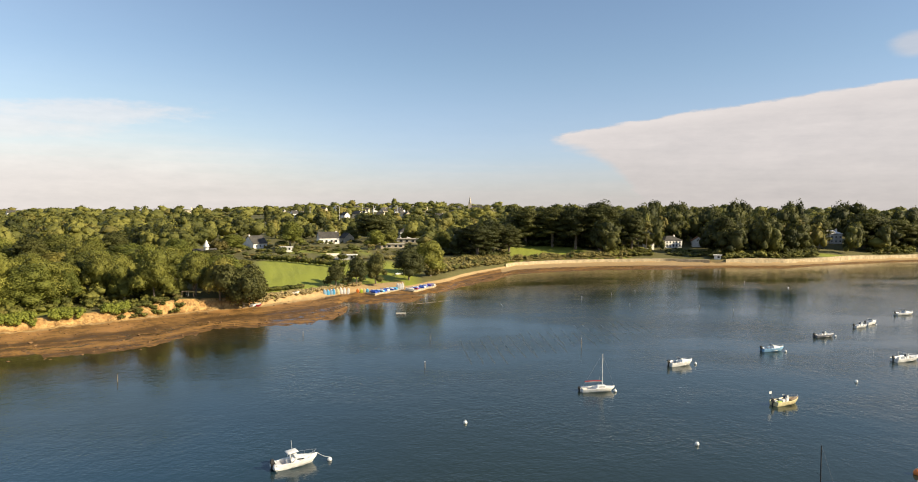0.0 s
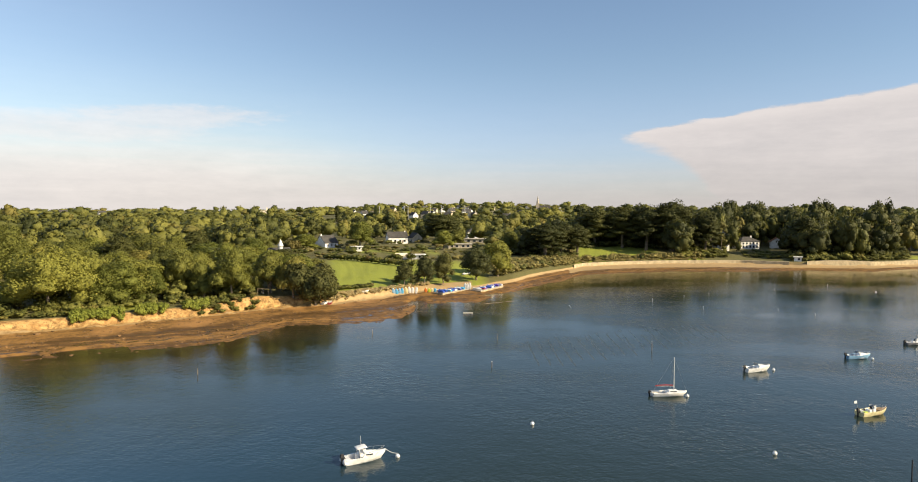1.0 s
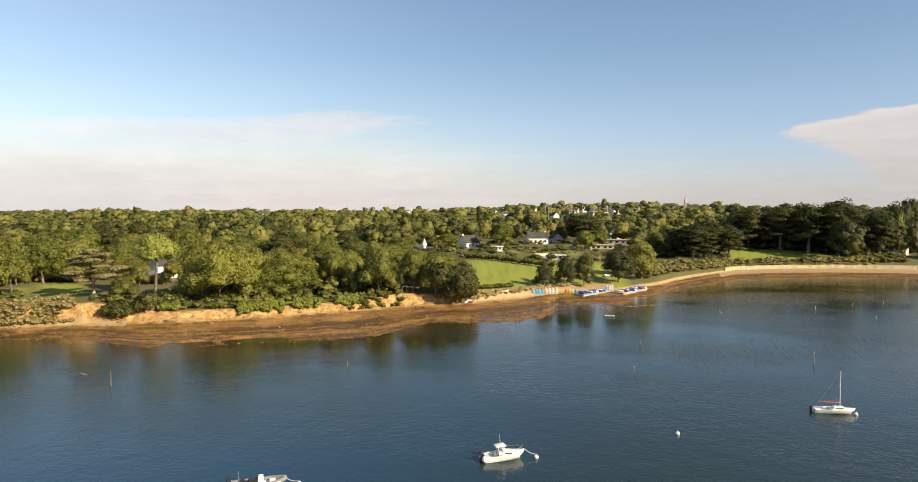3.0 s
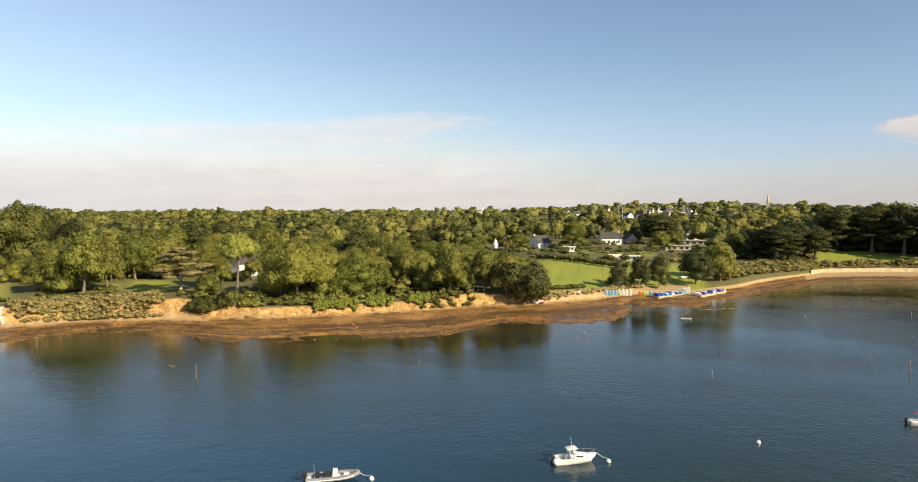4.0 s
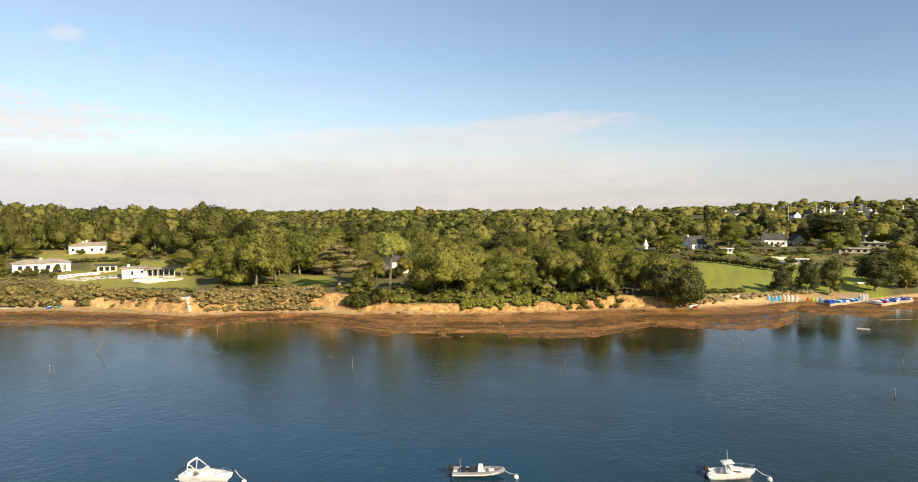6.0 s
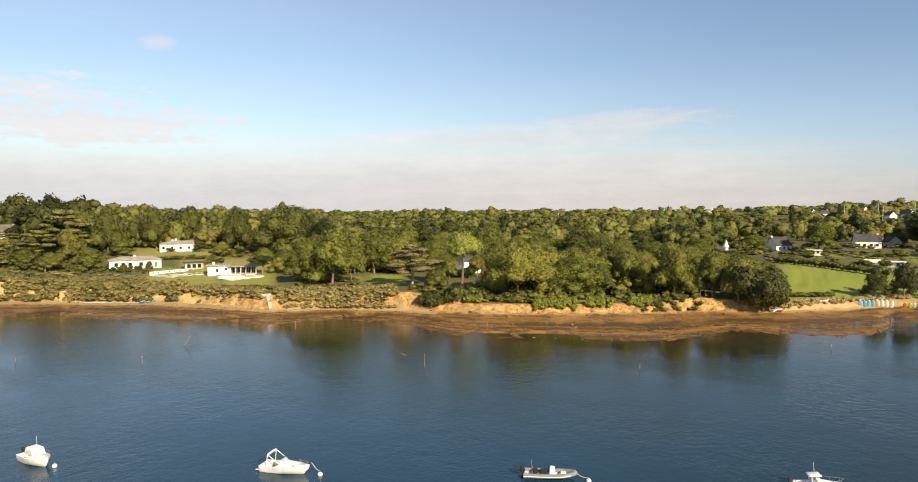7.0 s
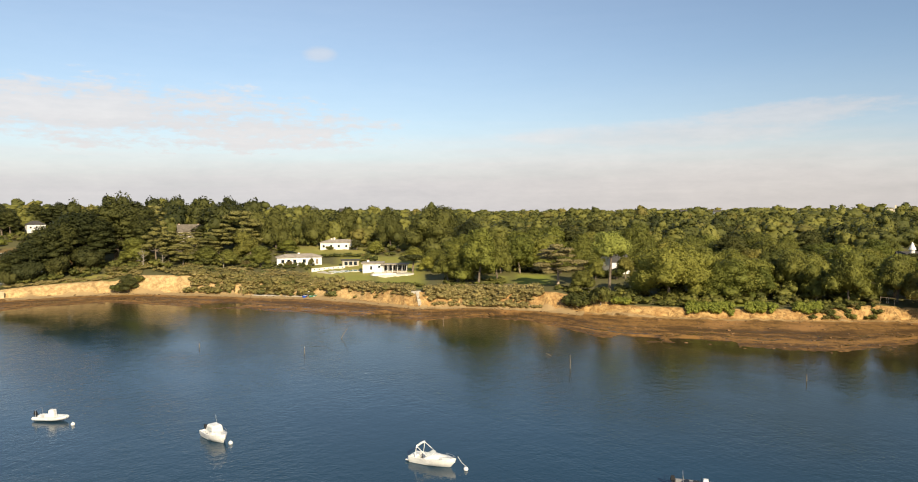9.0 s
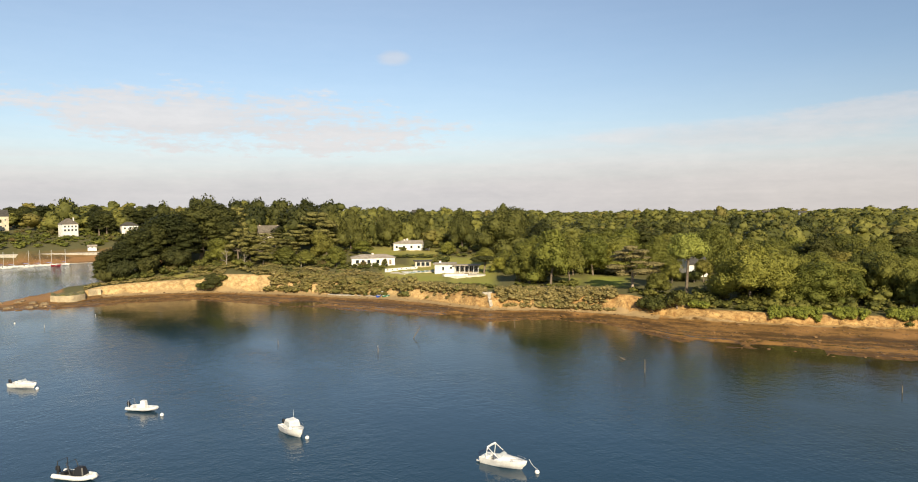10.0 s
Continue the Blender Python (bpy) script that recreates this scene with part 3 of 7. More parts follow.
def oak_lobes(rng, r, h, n=13):
    out = [(0, 0, h * 0.48, r * 0.66, r * 0.66, h * 0.38)]
    for i in range(n):
        a = i * 2.4 + rng.uniform(-0.5, 0.5)
        k = math.sqrt((i + 0.6) / n)
        z = h * (0.80 - 0.58 * k * k + rng.uniform(-0.12, 0.08))
        q = r * rng.uniform(0.26, 0.46)
        m = r * (0.66 - 0.14 * rng.uniform())
        out.append((math.cos(a) * k * m, math.sin(a) * k * m, z, q, q, q * rng.uniform(0.65, 0.95)))
    return out


def pine_lobes(rng, r, h, n=22):
    """Broad dome of flat needle clumps, one above the other."""
    out = [(0, 0, h * 0.56, r * 0.72, r * 0.72, h * 0.40), (0, 0, h * 0.72, r * 0.74, r * 0.74, h * 0.20)]
    for i in range(n):
        u = (i + 0.5) / n
        a = i * 2.4 + rng.uniform(-0.5, 0.5)
        k = r * 0.74 * math.sqrt(max(0.0, 1 - ((0.26 + 0.60 * u - 0.46) / 0.46) ** 2)) * rng.uniform(0.70, 1.0)
        q = r * rng.uniform(0.28, 0.44) * (1.0 if n > 10 else 1.4)
        q *= 1.25 if u > 0.7 else 1.0
        out.append((math.cos(a) * k, math.sin(a) * k, h * (0.24 + 0.54 * u), q, q, q * rng.uniform(0.45, 0.65)))
    return out


def umbrella_lobes(rng, r, h, n=9):
    out = [(0, 0, h * 0.72, r * 0.66, r * 0.66, h * 0.22)]
    for i in range(n):
        a = i * 2.4
        k = math.sqrt((i + 0.4) / n) * r * 0.66
        q = r * rng.uniform(0.32, 0.46)
        out.append((math.cos(a) * k, math.sin(a) * k, h * (0.84 - 0.26 * (k / r) ** 2 + rng.uniform(-0.05, 0.03)), q, q, q * 0.7))
    return out


def domed_lobes(rng, r, h, n=11):
    """Deep domed crown high on a bare trunk."""
    out = [(0, 0, h * 0.70, r * 0.70, r * 0.70, h * 0.24)]
    for i in range(n):
        a = i * 2.4
        k = math.sqrt((i + 0.4) / n) * r * 0.62
        q = r * rng.uniform(0.36, 0.50)
        out.append((math.cos(a) * k, math.sin(a) * k, h * (0.84 - 0.55 * (k / r) ** 2 + rng.uniform(-0.08, 0.03)), q, q, q * 0.8))
    return out


def cedar_lobes(rng, r, h, n=17):
    """Irregular wide plates of needles with gaps between."""
    out = []
    for i in range(n):
        u = (i + 0.3) / n
        a = i * 2.4 + rng.uniform(-0.6, 0.6)
        k = r * (0.86 - 0.50 * u * u) * rng.uniform(0.30, 1.0)
        q = r * rng.uniform(0.24, 0.48)
        out.append((math.cos(a) * k, math.sin(a) * k, h * (0.34 + 0.58 * u + rng.uniform(-0.03, 0.03)), q, q * rng.uniform(0.7, 1.0), q * 0.24))
    return out


def bush_lobes(rng, r, h, n=7):
    out = [(0, 0, h * 0.42, r * 0.7, r * 0.7, h * 0.42)]
    for i in range(n):
        a = i * 2.4
        k = math.sqrt((i + 0.5) / n) * r * 0.66
        q = r * rng.uniform(0.34, 0.5)
        out.append((math.cos(a) * k, math.sin(a) * k, h * rng.uniform(0.32, 0.66), q, q, h * rng.uniform(0.24, 0.36)))
    return out


def fitted(lobes, r, h):
    """Scale lobes so that the crown is exactly r wide and h high."""
    L = np.array(lobes, float)
    k, v = r / (np.hypot(L[:, 0], L[:, 1]) + L[:, 3]).max(), h / (L[:, 2] + L[:, 5]).max()
    return L * np.array((k, k, v, k, k, v))


def tube(bm, pts, r0, r1, sides=7):
    """A tapered limb along points."""
    rings = []
    for i, p in enumerate(pts):
        p = Vector(p)
        q = Vector(pts[min(i + 1, len(pts) - 1)]) - Vector(pts[max(i - 1, 0)])
        q.normalize()
        u = q.orthogonal().normalized()
        w = q.cross(u)
        r = r0 + (r1 - r0) * i / (len(pts) - 1)
        rings.append([bm.verts.new(p + (u * math.cos(6.2832 * k / sides) + w * math.sin(6.2832 * k / sides)) * r) for k in range(sides)])
    for a, b in zip(rings, rings[1:]):
        for k in range(sides):
            bm.faces.new((a[k], a[(k + 1) % sides], b[(k + 1) % sides], b[k]))
    bm.faces.new(rings[-1])
    bm.faces.new(rings[0][::-1])


def mesh_from(name, V, F, mat, tint=None, soft=None):
    me = bpy.data.meshes.new(name)
    me.from_pydata(V.tolist() if hasattr(V, "tolist") else V, [], F)
    me.materials.append(mat)
    if soft is not None:
        me.polygons.foreach_set("use_smooth", [True] * len(me.polygons))
        me.normals_split_custom_set_from_vertices(soft)
    if tint is not None:
        me.attributes.new("tint", "FLOAT", "POINT").data.foreach_set("value", tint)
    return me


def part(name, bm, mat, parent=None, label=""):
    bmesh.ops.recalc_face_normals(bm, faces=bm.faces)
    me = bpy.data.meshes.new(name)
    bm.to_mesh(me)
    bm.free()
    me.materials.append(mat)
    ob = new(name, me)
    ob.parent = parent
    return tagged(ob, label)


def trunk_mesh(rng, lobes, h, fork, r0):
    bm = bmesh.new()
    lean = rng.uniform(-0.05, 0.05, 2)
    top = Vector((lean[0] * h, lean[1] * h, h * fork))
    tube(bm, [(0, 0, -0.8), (0, 0, 0.3), (lean[0] * h * 0.4, lean[1] * h * 0.4, h * fork * 0.5), top], r0 * 1.35, r0 * 0.7, 8)
    for q in list(lobes)[1:9]:
        mid = (top + Vector(q[:3])) / 2 + Vector((0, 0, -0.06 * h))
        tube(bm, [top - Vector((0, 0, 0.1)), mid, q[:3]], r0 * 0.5, r0 * 0.15, 5)
    return bm


KINDS = {
    "oak": (oak_lobes, M_OAK, 0.5, 0.34, "oak_tree", "broad oak with a rounded leafy green crown"),
    "darkoak": (oak_lobes, M_SHADY, 0.5, 0.34, "oak_tree", "small oak with a rounded green crown, shade put into its dark leaves"),
    "darkgrand": (oak_lobes, M_SHADYGRAND, 0.5, 0.30, "oak_tree", "tall wide oak with a domed green crown, shade put into its dark leaves"),
    "grand": (oak_lobes, M_OAK, 0.5, 0.30, "oak_tree", "very wide oak with a billowing green crown"),
    "bright": (oak_lobes, M_LIGHT, 0.5, 0.34, "deciduous_tree", "tree with a dense bright green crown"),
    "pine": (pine_lobes, M_PINE, 0.5, 0.45, "pine_tree", "tall dark green pine with layered needle clumps"),
    "umbrella": (domed_lobes, M_STONEPINE, 0.4, 0.68, "umbrella_pine", "pine with a light green domed crown on a bare trunk"),
    "parasol": (umbrella_lobes, M_PINE, 0.4, 0.6, "umbrella_pine", "dark green flat-topped pine beside the villa"),
    "cedar": (cedar_lobes, M_CEDAR, 0.45, 0.42, "cedar_tree", "cedar with flat tiers of brownish green needles"),
    "greencedar": (cedar_lobes, M_GREENCEDAR, 0.45, 0.42, "cedar_tree", "spreading cedar with tiers of olive green needles"),
    "bush": (bush_lobes, M_HEDGE, 0.4, 0.2, "shrub", "dense rounded green shrub on the bank"),
    "darkbush": (bush_lobes, M_SHADY, 0.4, 0.2, "evergreen_bush", "large dark evergreen bush with a ragged outline"),
}
VARIANTS = {}


def variant(kind, i, r, h, cards, size):
    """Crown and trunk meshes of one form of a kind."""
    rng = np.random.default_rng(hash_of(kind) + i)
    f, mat, _, fork, name, label = KINDS[kind]
    lobes = fitted(f(rng, r, h), r * 0.97, h * 0.98)
    V, F, W = crown_arrays(rng, lobes, cards, size, core=0.66, flat=0.6 if kind == "cedar" else 0.0)
    crown = mesh_from("crown", V, F, M_DEEPOAK if kind == "oak" and i % 2 else mat, soft=W)
    bm = trunk_mesh(rng, lobes, h, fork, max(0.12, 0.021 * h))
    me = bpy.data.meshes.new("trunk")
    bm.to_mesh(me)
    bm.free()
    me.materials.append(M_PALEBARK if kind == "cedar" else M_BARK)
    return crown, me, r, h


def hash_of(text):
    return sum((i + 1) * ord(c) for i, c in enumerate(text))


SPECS = {"oak": (6, 7.0, 13.0, 4500, 0.26), "darkoak": (3, 7.0, 13.0, 4500, 0.26), "darkgrand": (3, 12.0, 18.0, 9000, 0.31), "grand": (3, 12.0, 18.0, 11000, 0.29), "bright": (3, 6.0, 13.0, 5000, 0.24), "pine": (5, 6.0, 19.0, 4500, 0.29), "umbrella": (2, 5.5, 15.0, 5000, 0.22),
         "parasol": (1, 5.5, 15.0, 3600, 0.26), "cedar": (3, 7.0, 14.0, 5000, 0.26), "greencedar": (3, 7.0, 14.0, 5000, 0.26), "bush": (3, 2.2, 2.6, 1200, 0.14), "darkbush": (2, 5.0, 7.0, 6000, 0.22)}
for kind, (count, r, h, cards, size) in SPECS.items():
    VARIANTS[kind] = [variant(kind, i, r, h, cards, size) for i in range(count)]

tree_rng = np.random.default_rng(5)


def plant(kind, az, d, height, width, sink=0.0, group=""):
    """One tree: an empty at the base with its trunk and its crown."""
    if kind == "oak" and width > 18:
        kind = "grand"
    if kind == "pine" and width > 8:
        width *= 1.3
    vs = VARIANTS[kind]
    crown, trunk, r, h = vs[int(tree_rng.integers(len(vs)))]
    _, _, _, _, name, label = KINDS[kind]
    e = tagged(new(name), label, "shrub" if "bush" in kind else "tree", group or "trees along the shore")
    for me, nm in ((trunk, "trunk"), (crown, "crown")):
        o = new(nm, me)
        o.parent = e
    p = at(az, d, -sink)
    e.matrix_basis = Matrix.LocRotScale(p, Euler((0, 0, float(tree_rng.uniform(0, 6.28)))), (1.16 * width / (2 * r), 1.16 * width / (2 * r), height / h))
    return e


def far_wood(name, label, cells, mat, cards, size, forms, limbs=6, shag=0.0):
    """Woodland too dense to count: crowns joined into one mesh. cells: az, d, radius, height."""
    rng = np.random.default_rng(hash_of(name))
    protos = []
    for i in range(6):
        f = forms[i % len(forms)]
        protos.append(crown_arrays(rng, fitted(f(rng, 1.0, 2.0, limbs), 1.0, 2.0), cards, size, core=0.86 - 0.4 * shag, clumps=4, shag=shag))
    Vs, Ws, Fs, tint, n = [], [], [], [], 0
    for az, d, r, h in cells:
        V, F, soft = protos[int(rng.integers(6))]
        a = rng.uniform(0, 6.28)
        c, s = math.cos(a), math.sin(a)
        p = at(az, d)
        W = np.stack([(V[:, 0] * c - V[:, 1] * s) * r + p.x, (V[:, 0] * s + V[:, 1] * c) * r + p.y, V[:, 2] * h / 2 + p.z], 1)
        Vs.append(W)
        Ws.append(unit(np.stack([(soft[:, 0] * c - soft[:, 1] * s) / r, (soft[:, 0] * s + soft[:, 1] * c) / r, soft[:, 2] * 2 / abs(h)], 1)))
        Fs += [tuple(i + n for i in f) for f in F]
        tint += [float(rng.uniform())] * len(V)
        n += len(V)
    me = mesh_from(name, np.concatenate(Vs), Fs, mat, tint, np.concatenate(Ws))
    return tagged(new(name, me), label, "woodland", kind="stuff")


# open ground with no woodland: azimuth from, to, distance from, to
OPEN = [(16.6, 21.8, 238, 420), (3, 17.5, 0, 335), (-11, -3.5, 0, 440), (-3.5, 3, 0, 372), (46, 56, 0, 262), (55, 71, 0, 388), (-40, -13, 0, 434), (-20.0, -16.4, 0, 472), (-14.6, -13.6, 0, 450), (22, 46, 0, 224), (42.4, 47, 0, 254), (71, 84, 0, 312), (3, 20, 335, 480),
        (83.5, 100, 0, 560), (-18.2, -16.4, 455, 490), (-20.1, -18.8, 455, 508), (-29.8, -28.1, 455, 580), (85, 95, 560, 640)]
# houses stand in small clearings: azimuth, distance, half width, depth in front
CLEARINGS = [(76.1, 402, 1.15, 92), (38.6, 274, 3.4, 44), (29.6, 248, 2.2, 5), (42.0, 276, 0.7, 48), (20.8, 300, 0.6, 75)]
PLANTED = []


def plant_at(kind, az, d, height, width, group="trees along the shore"):
    PLANTED.append((at(az, d), width))
    return plant(kind, az, d, height, width, group=group)


def taken(az, d, gap):
    p = at(az, d)
    return any((p - q).length < gap + 0.32 * w for q, w in PLANTED)


def scatter(d0, d1, step, seed):
    rng = np.random.default_rng(seed)
    d = d0
    while d < d1:
        s = step * (d / d0) ** 0.95
        az = -42.0
        while az < 100:
            q, e = az + rng.uniform(-0.4, 0.4) * math.degrees(s / d), d + rng.uniform(-0.45, 0.45) * s
            az += math.degrees(s / d)
            dt = column(q)[0][2]
            if e < dt + 8 or any(a0 < q < a1 and b0 <= e < b1 for a0, a1, b0, b1 in OPEN):
                continue
            if any(abs(q - a) < w and -f < e - b < 14 for a, b, w, f in CLEARINGS):
                continue
            yield q, e, rng
        d += s


# trees that stand out, one by one
def planted_trees():
    plant_at("greencedar", 76.6, 318, 11.8, 15.0)
    plant_at("greencedar", 75.0, 320, 11.0, 14.0)
    plant_at("greencedar", 76.5, 365, 9.3, 13.0)
    plant_at("greencedar", 75.6, 372, 8.6, 12.0)
    plant_at("bush", 68.5, 297, 2.6, 3.6)
    plant_at("bush", 67.4, 296, 2.0, 3.0)
    plant_at("darkoak", 66.7, 298, 3.6, 3.4)
    plant_at("bush", 65.2, 366, 2.4, 5.0)
    plant_at("darkoak", 63.0, 366, 6.0, 8.0)
    plant_at("bush", 42.2, 258, 3.6, 8.0)
    plant_at("bush", 41.2, 256, 4.0, 8.0)
    plant_at("oak", 40.5, 258, 8.5, 8.5)
    plant_at("oak", 42.9, 250, 7.0, 7.0)
    plant_at("oak", 57.0, 272, 6.5, 8.0)
    plant_at("oak", 56.6, 280, 9.0, 10.0)
    plant_at("oak", 58.2, 300, 7.5, 11.0)
    plant_at("bright", 18.6, 395, 10.0, 19.0)
    plant_at("bush", 19.6, 385, 7.5, 12.0)
    plant_at("oak", 21.9, 330, 12.0, 13.0)
    plant_at("oak", 19.2, 262, 8.0, 10.0)
    plant_at("oak", 20.9, 288, 8.6, 11.0)
    plant_at("pine", 20.2, 293, 9.0, 9.0)
    plant_at("bush", 10.9, 330, 3.6, 6.0)
    plant_at("bush", 9.7, 334, 3.4, 6.0)
    plant_at("bush", 14.6, 388, 3.4, 6.0)
    plant_at("oak", 20.2, 246, 9.0, 11.0)
    plant_at("bush", 17.6, 300, 3.5, 8.0)
    plant_at("greencedar", 75.4, 332, 10.0, 14.0)
    plant_at("darkoak", 80.5, 280.5, 7.0, 9.0)
    plant_at("bush", 81.2, 281, 3.5, 6.0)
    plant_at("bush", 79.7, 281.5, 3.0, 5.0)
    plant_at("darkbush", 88.2, 298, 6.0, 7.0)
    plant_at("darkbush", 87.0, 303, 9.0, 11.0)
    plant_at("darkbush", 85.2, 311, 9.0, 12.0)
    plant_at("darkbush", 83.2, 317, 9.0, 13.0)
    plant_at("pine", 84.0, 345, 24.0, 17.0)
    plant_at("pine", 86.2, 330, 19.0, 13.0)
    plant_at("pine", 79.9, 345, 26.0, 17.0)
    plant_at("bush", -29.9, 552, 5.0, 7.0)
    plant_at("bush", 42.9, 262, 4.5, 6.5)
    plant_at("bush", 41.2, 263, 4.0, 6.0)
    plant_at("oak", 43.2, 268, 7.5, 7.0)
    plant_at("bright", 52.7, 231, 19.8, 15.8)
    plant_at("oak", 55.3, 240, 11.9, 12.8)
    plant_at("bright", 49.3, 279, 16.9, 13.4)
    plant_at("cedar", 46.0, 222, 14.6, 18.0)
    plant_at("umbrella", 41.8, 224, 20.8, 13.6)
    plant_at("oak", 44.1, 215, 7.6, 8.5)
    plant_at("bush", 44.4, 203, 5.2, 9.6)
    plant_at("bush", 42.5, 201, 5.8, 7.4)
    plant_at("oak", 37.0, 213, 17.8, 24.6)
    plant_at("bright", 32.5, 215, 13.0, 14.7)
    plant_at("bright", 30.3, 220, 10.8, 9.5)
    plant_at("bright", 33.7, 213, 9.5, 8.2)
    plant_at("oak", 24.3, 218, 15.9, 13.2)
    plant_at("oak", 28.1, 227, 15.3, 12.6)
    plant_at("oak", 21.3, 224, 13.9, 11.9)
    plant_at("darkbush", 17.7, 217, 14.3, 18.0)
    plant_at("oak", 38.8, 220, 14.8, 11.0)
    plant_at("oak", 19.5, 219, 13.8, 11.2)
    plant_at("oak", 26.4, 222, 11.5, 9.6)
    plant_at("darkoak", 10.3, 252, 9.0, 9.6)
    plant_at("darkoak", 8.6, 257, 11.7, 10.1)
    plant_at("darkoak", 7.0, 263, 12.0, 10.9)
    plant_at("darkoak", 4.2, 274, 14.0, 15.0)
    plant_at("oak", 2.4, 288, 15.7, 16.6)
    plant_at("bright", 14.0, 415, 16.5, 19.1)
    plant_at("bright", 7.0, 408, 12.3, 16.3)
    plant_at("pine", 7.1, 467, 20.9, 21.5)
    plant_at("pine", 15.9, 824, 24.5, 6.2)
    plant_at("pine", -1.6, 375, 19.9, 17.6)
    plant_at("pine", -2.9, 388, 20.9, 14.0)
    plant_at("pine", -4.2, 392, 18.9, 14.0)
    plant_at("oak", 5.8, 434, 11.2, 13.1)
    plant_at("oak", 1.4, 388, 13.7, 13.7)
    plant_at("pine", -11.8, 440, 32.3, 22.6)
    plant_at("pine", -14.3, 441, 25.8, 15.0)
    plant_at("greencedar", -15.5, 446, 19.0, 8.6)
    plant_at("pine", -21.4, 451, 25.5, 14.5)
    plant_at("greencedar", -22.0, 446, 17.5, 9.5)
    plant_at("pine", -23.4, 468, 19.7, 10.2)
    plant_at("cedar", -25.3, 480, 19.5, 12.2)
    plant_at("cedar", -26.7, 495, 22.1, 13.7)
    plant_at("pine", -28.0, 526, 21.3, 14.2)
    plant_at("bush", -29.9, 531, 7.1, 7.6)
    plant_at("pine", -32.8, 560, 23.0, 23.9)
    plant_at("pine", -31.0, 552, 26.5, 21.0)
    plant_at("pine", -9.8, 438, 28.2, 18.4)
    plant_at("pine", -7.9, 443, 26.5, 18.8)
    plant_at("pine", -5.7, 444, 25.9, 19.0)
    plant_at("oak", -18.4, 512, 17.2, 11.0)
    plant_at("pine", 87.8, 308, 13.9, 10.2)
    plant_at("pine", 86.8, 312, 16.5, 11.5)
    plant_at("pine", 85.8, 318, 21.1, 13.0)
    plant_at("pine", 88.4, 306, 10.9, 7.3)
    plant_at("pine", 83.7, 332, 25.4, 20.1)
    plant_at("pine", 81.3, 337, 27.4, 17.1)
    plant_at("pine", 82.5, 329, 21.2, 15.5)
    plant_at("pine", 84.7, 322, 21.8, 12.4)
    plant_at("greencedar", 78.5, 307, 16.9, 13.7)
    plant_at("greencedar", 76.6, 304, 10.2, 12.6)
    plant_at("greencedar", 72.3, 338, 21.9, 23.3)
    plant_at("oak", 70.7, 301, 9.5, 10.5)
    plant_at("oak", 73.3, 302, 7.6, 10.7)
    plant_at("bush", 71.9, 299, 2.8, 5.6)
    plant_at("bright", 68.6, 349, 7.5, 14.2)
    plant_at("darkgrand", 56.1, 378, 24.5, 32.0)
    plant_at("darkgrand", 60.1, 377, 24.3, 18.7)
    plant_at("oak", 61.4, 346, 7.1, 10.6)
    plant_at("parasol", 58.3, 269, 7.2, 11.6)
    plant_at("darkgrand", 74.9, 428, 18.0, 19.8)
    plant_at("pine", 73.6, 392, 23.0, 26.0)
    plant_at("greencedar", 73.9, 322, 14.5, 16.0)
    plant_at("greencedar", 77.6, 320, 14.0, 15.0)
    plant_at("greencedar", 71.5, 345, 17.5, 18.0)
    plant_at("greencedar", 78.6, 376, 22.0, 17.0)
    plant_at("darkgrand", 66.2, 394, 22.6, 19.6)
    plant_at("darkgrand", 63.8, 403, 22.6, 20.3)
    plant_at("darkgrand", 69.5, 369, 22.5, 17.8)
    plant_at("darkgrand", 70.9, 354, 22.3, 16.9)
    plant_at("oak", 74.9, 311, 8.0, 11.8)
    plant_at("oak", 54.5, 237, 14.5, 13.2)
    plant_at("oak", 51.1, 237, 17.1, 12.6)
    plant_at("darkgrand", 56.4, 352, 25.1, 32.8)
    plant_at("bright", 49.2, 262, 15.7, 13.5)


planted_trees()


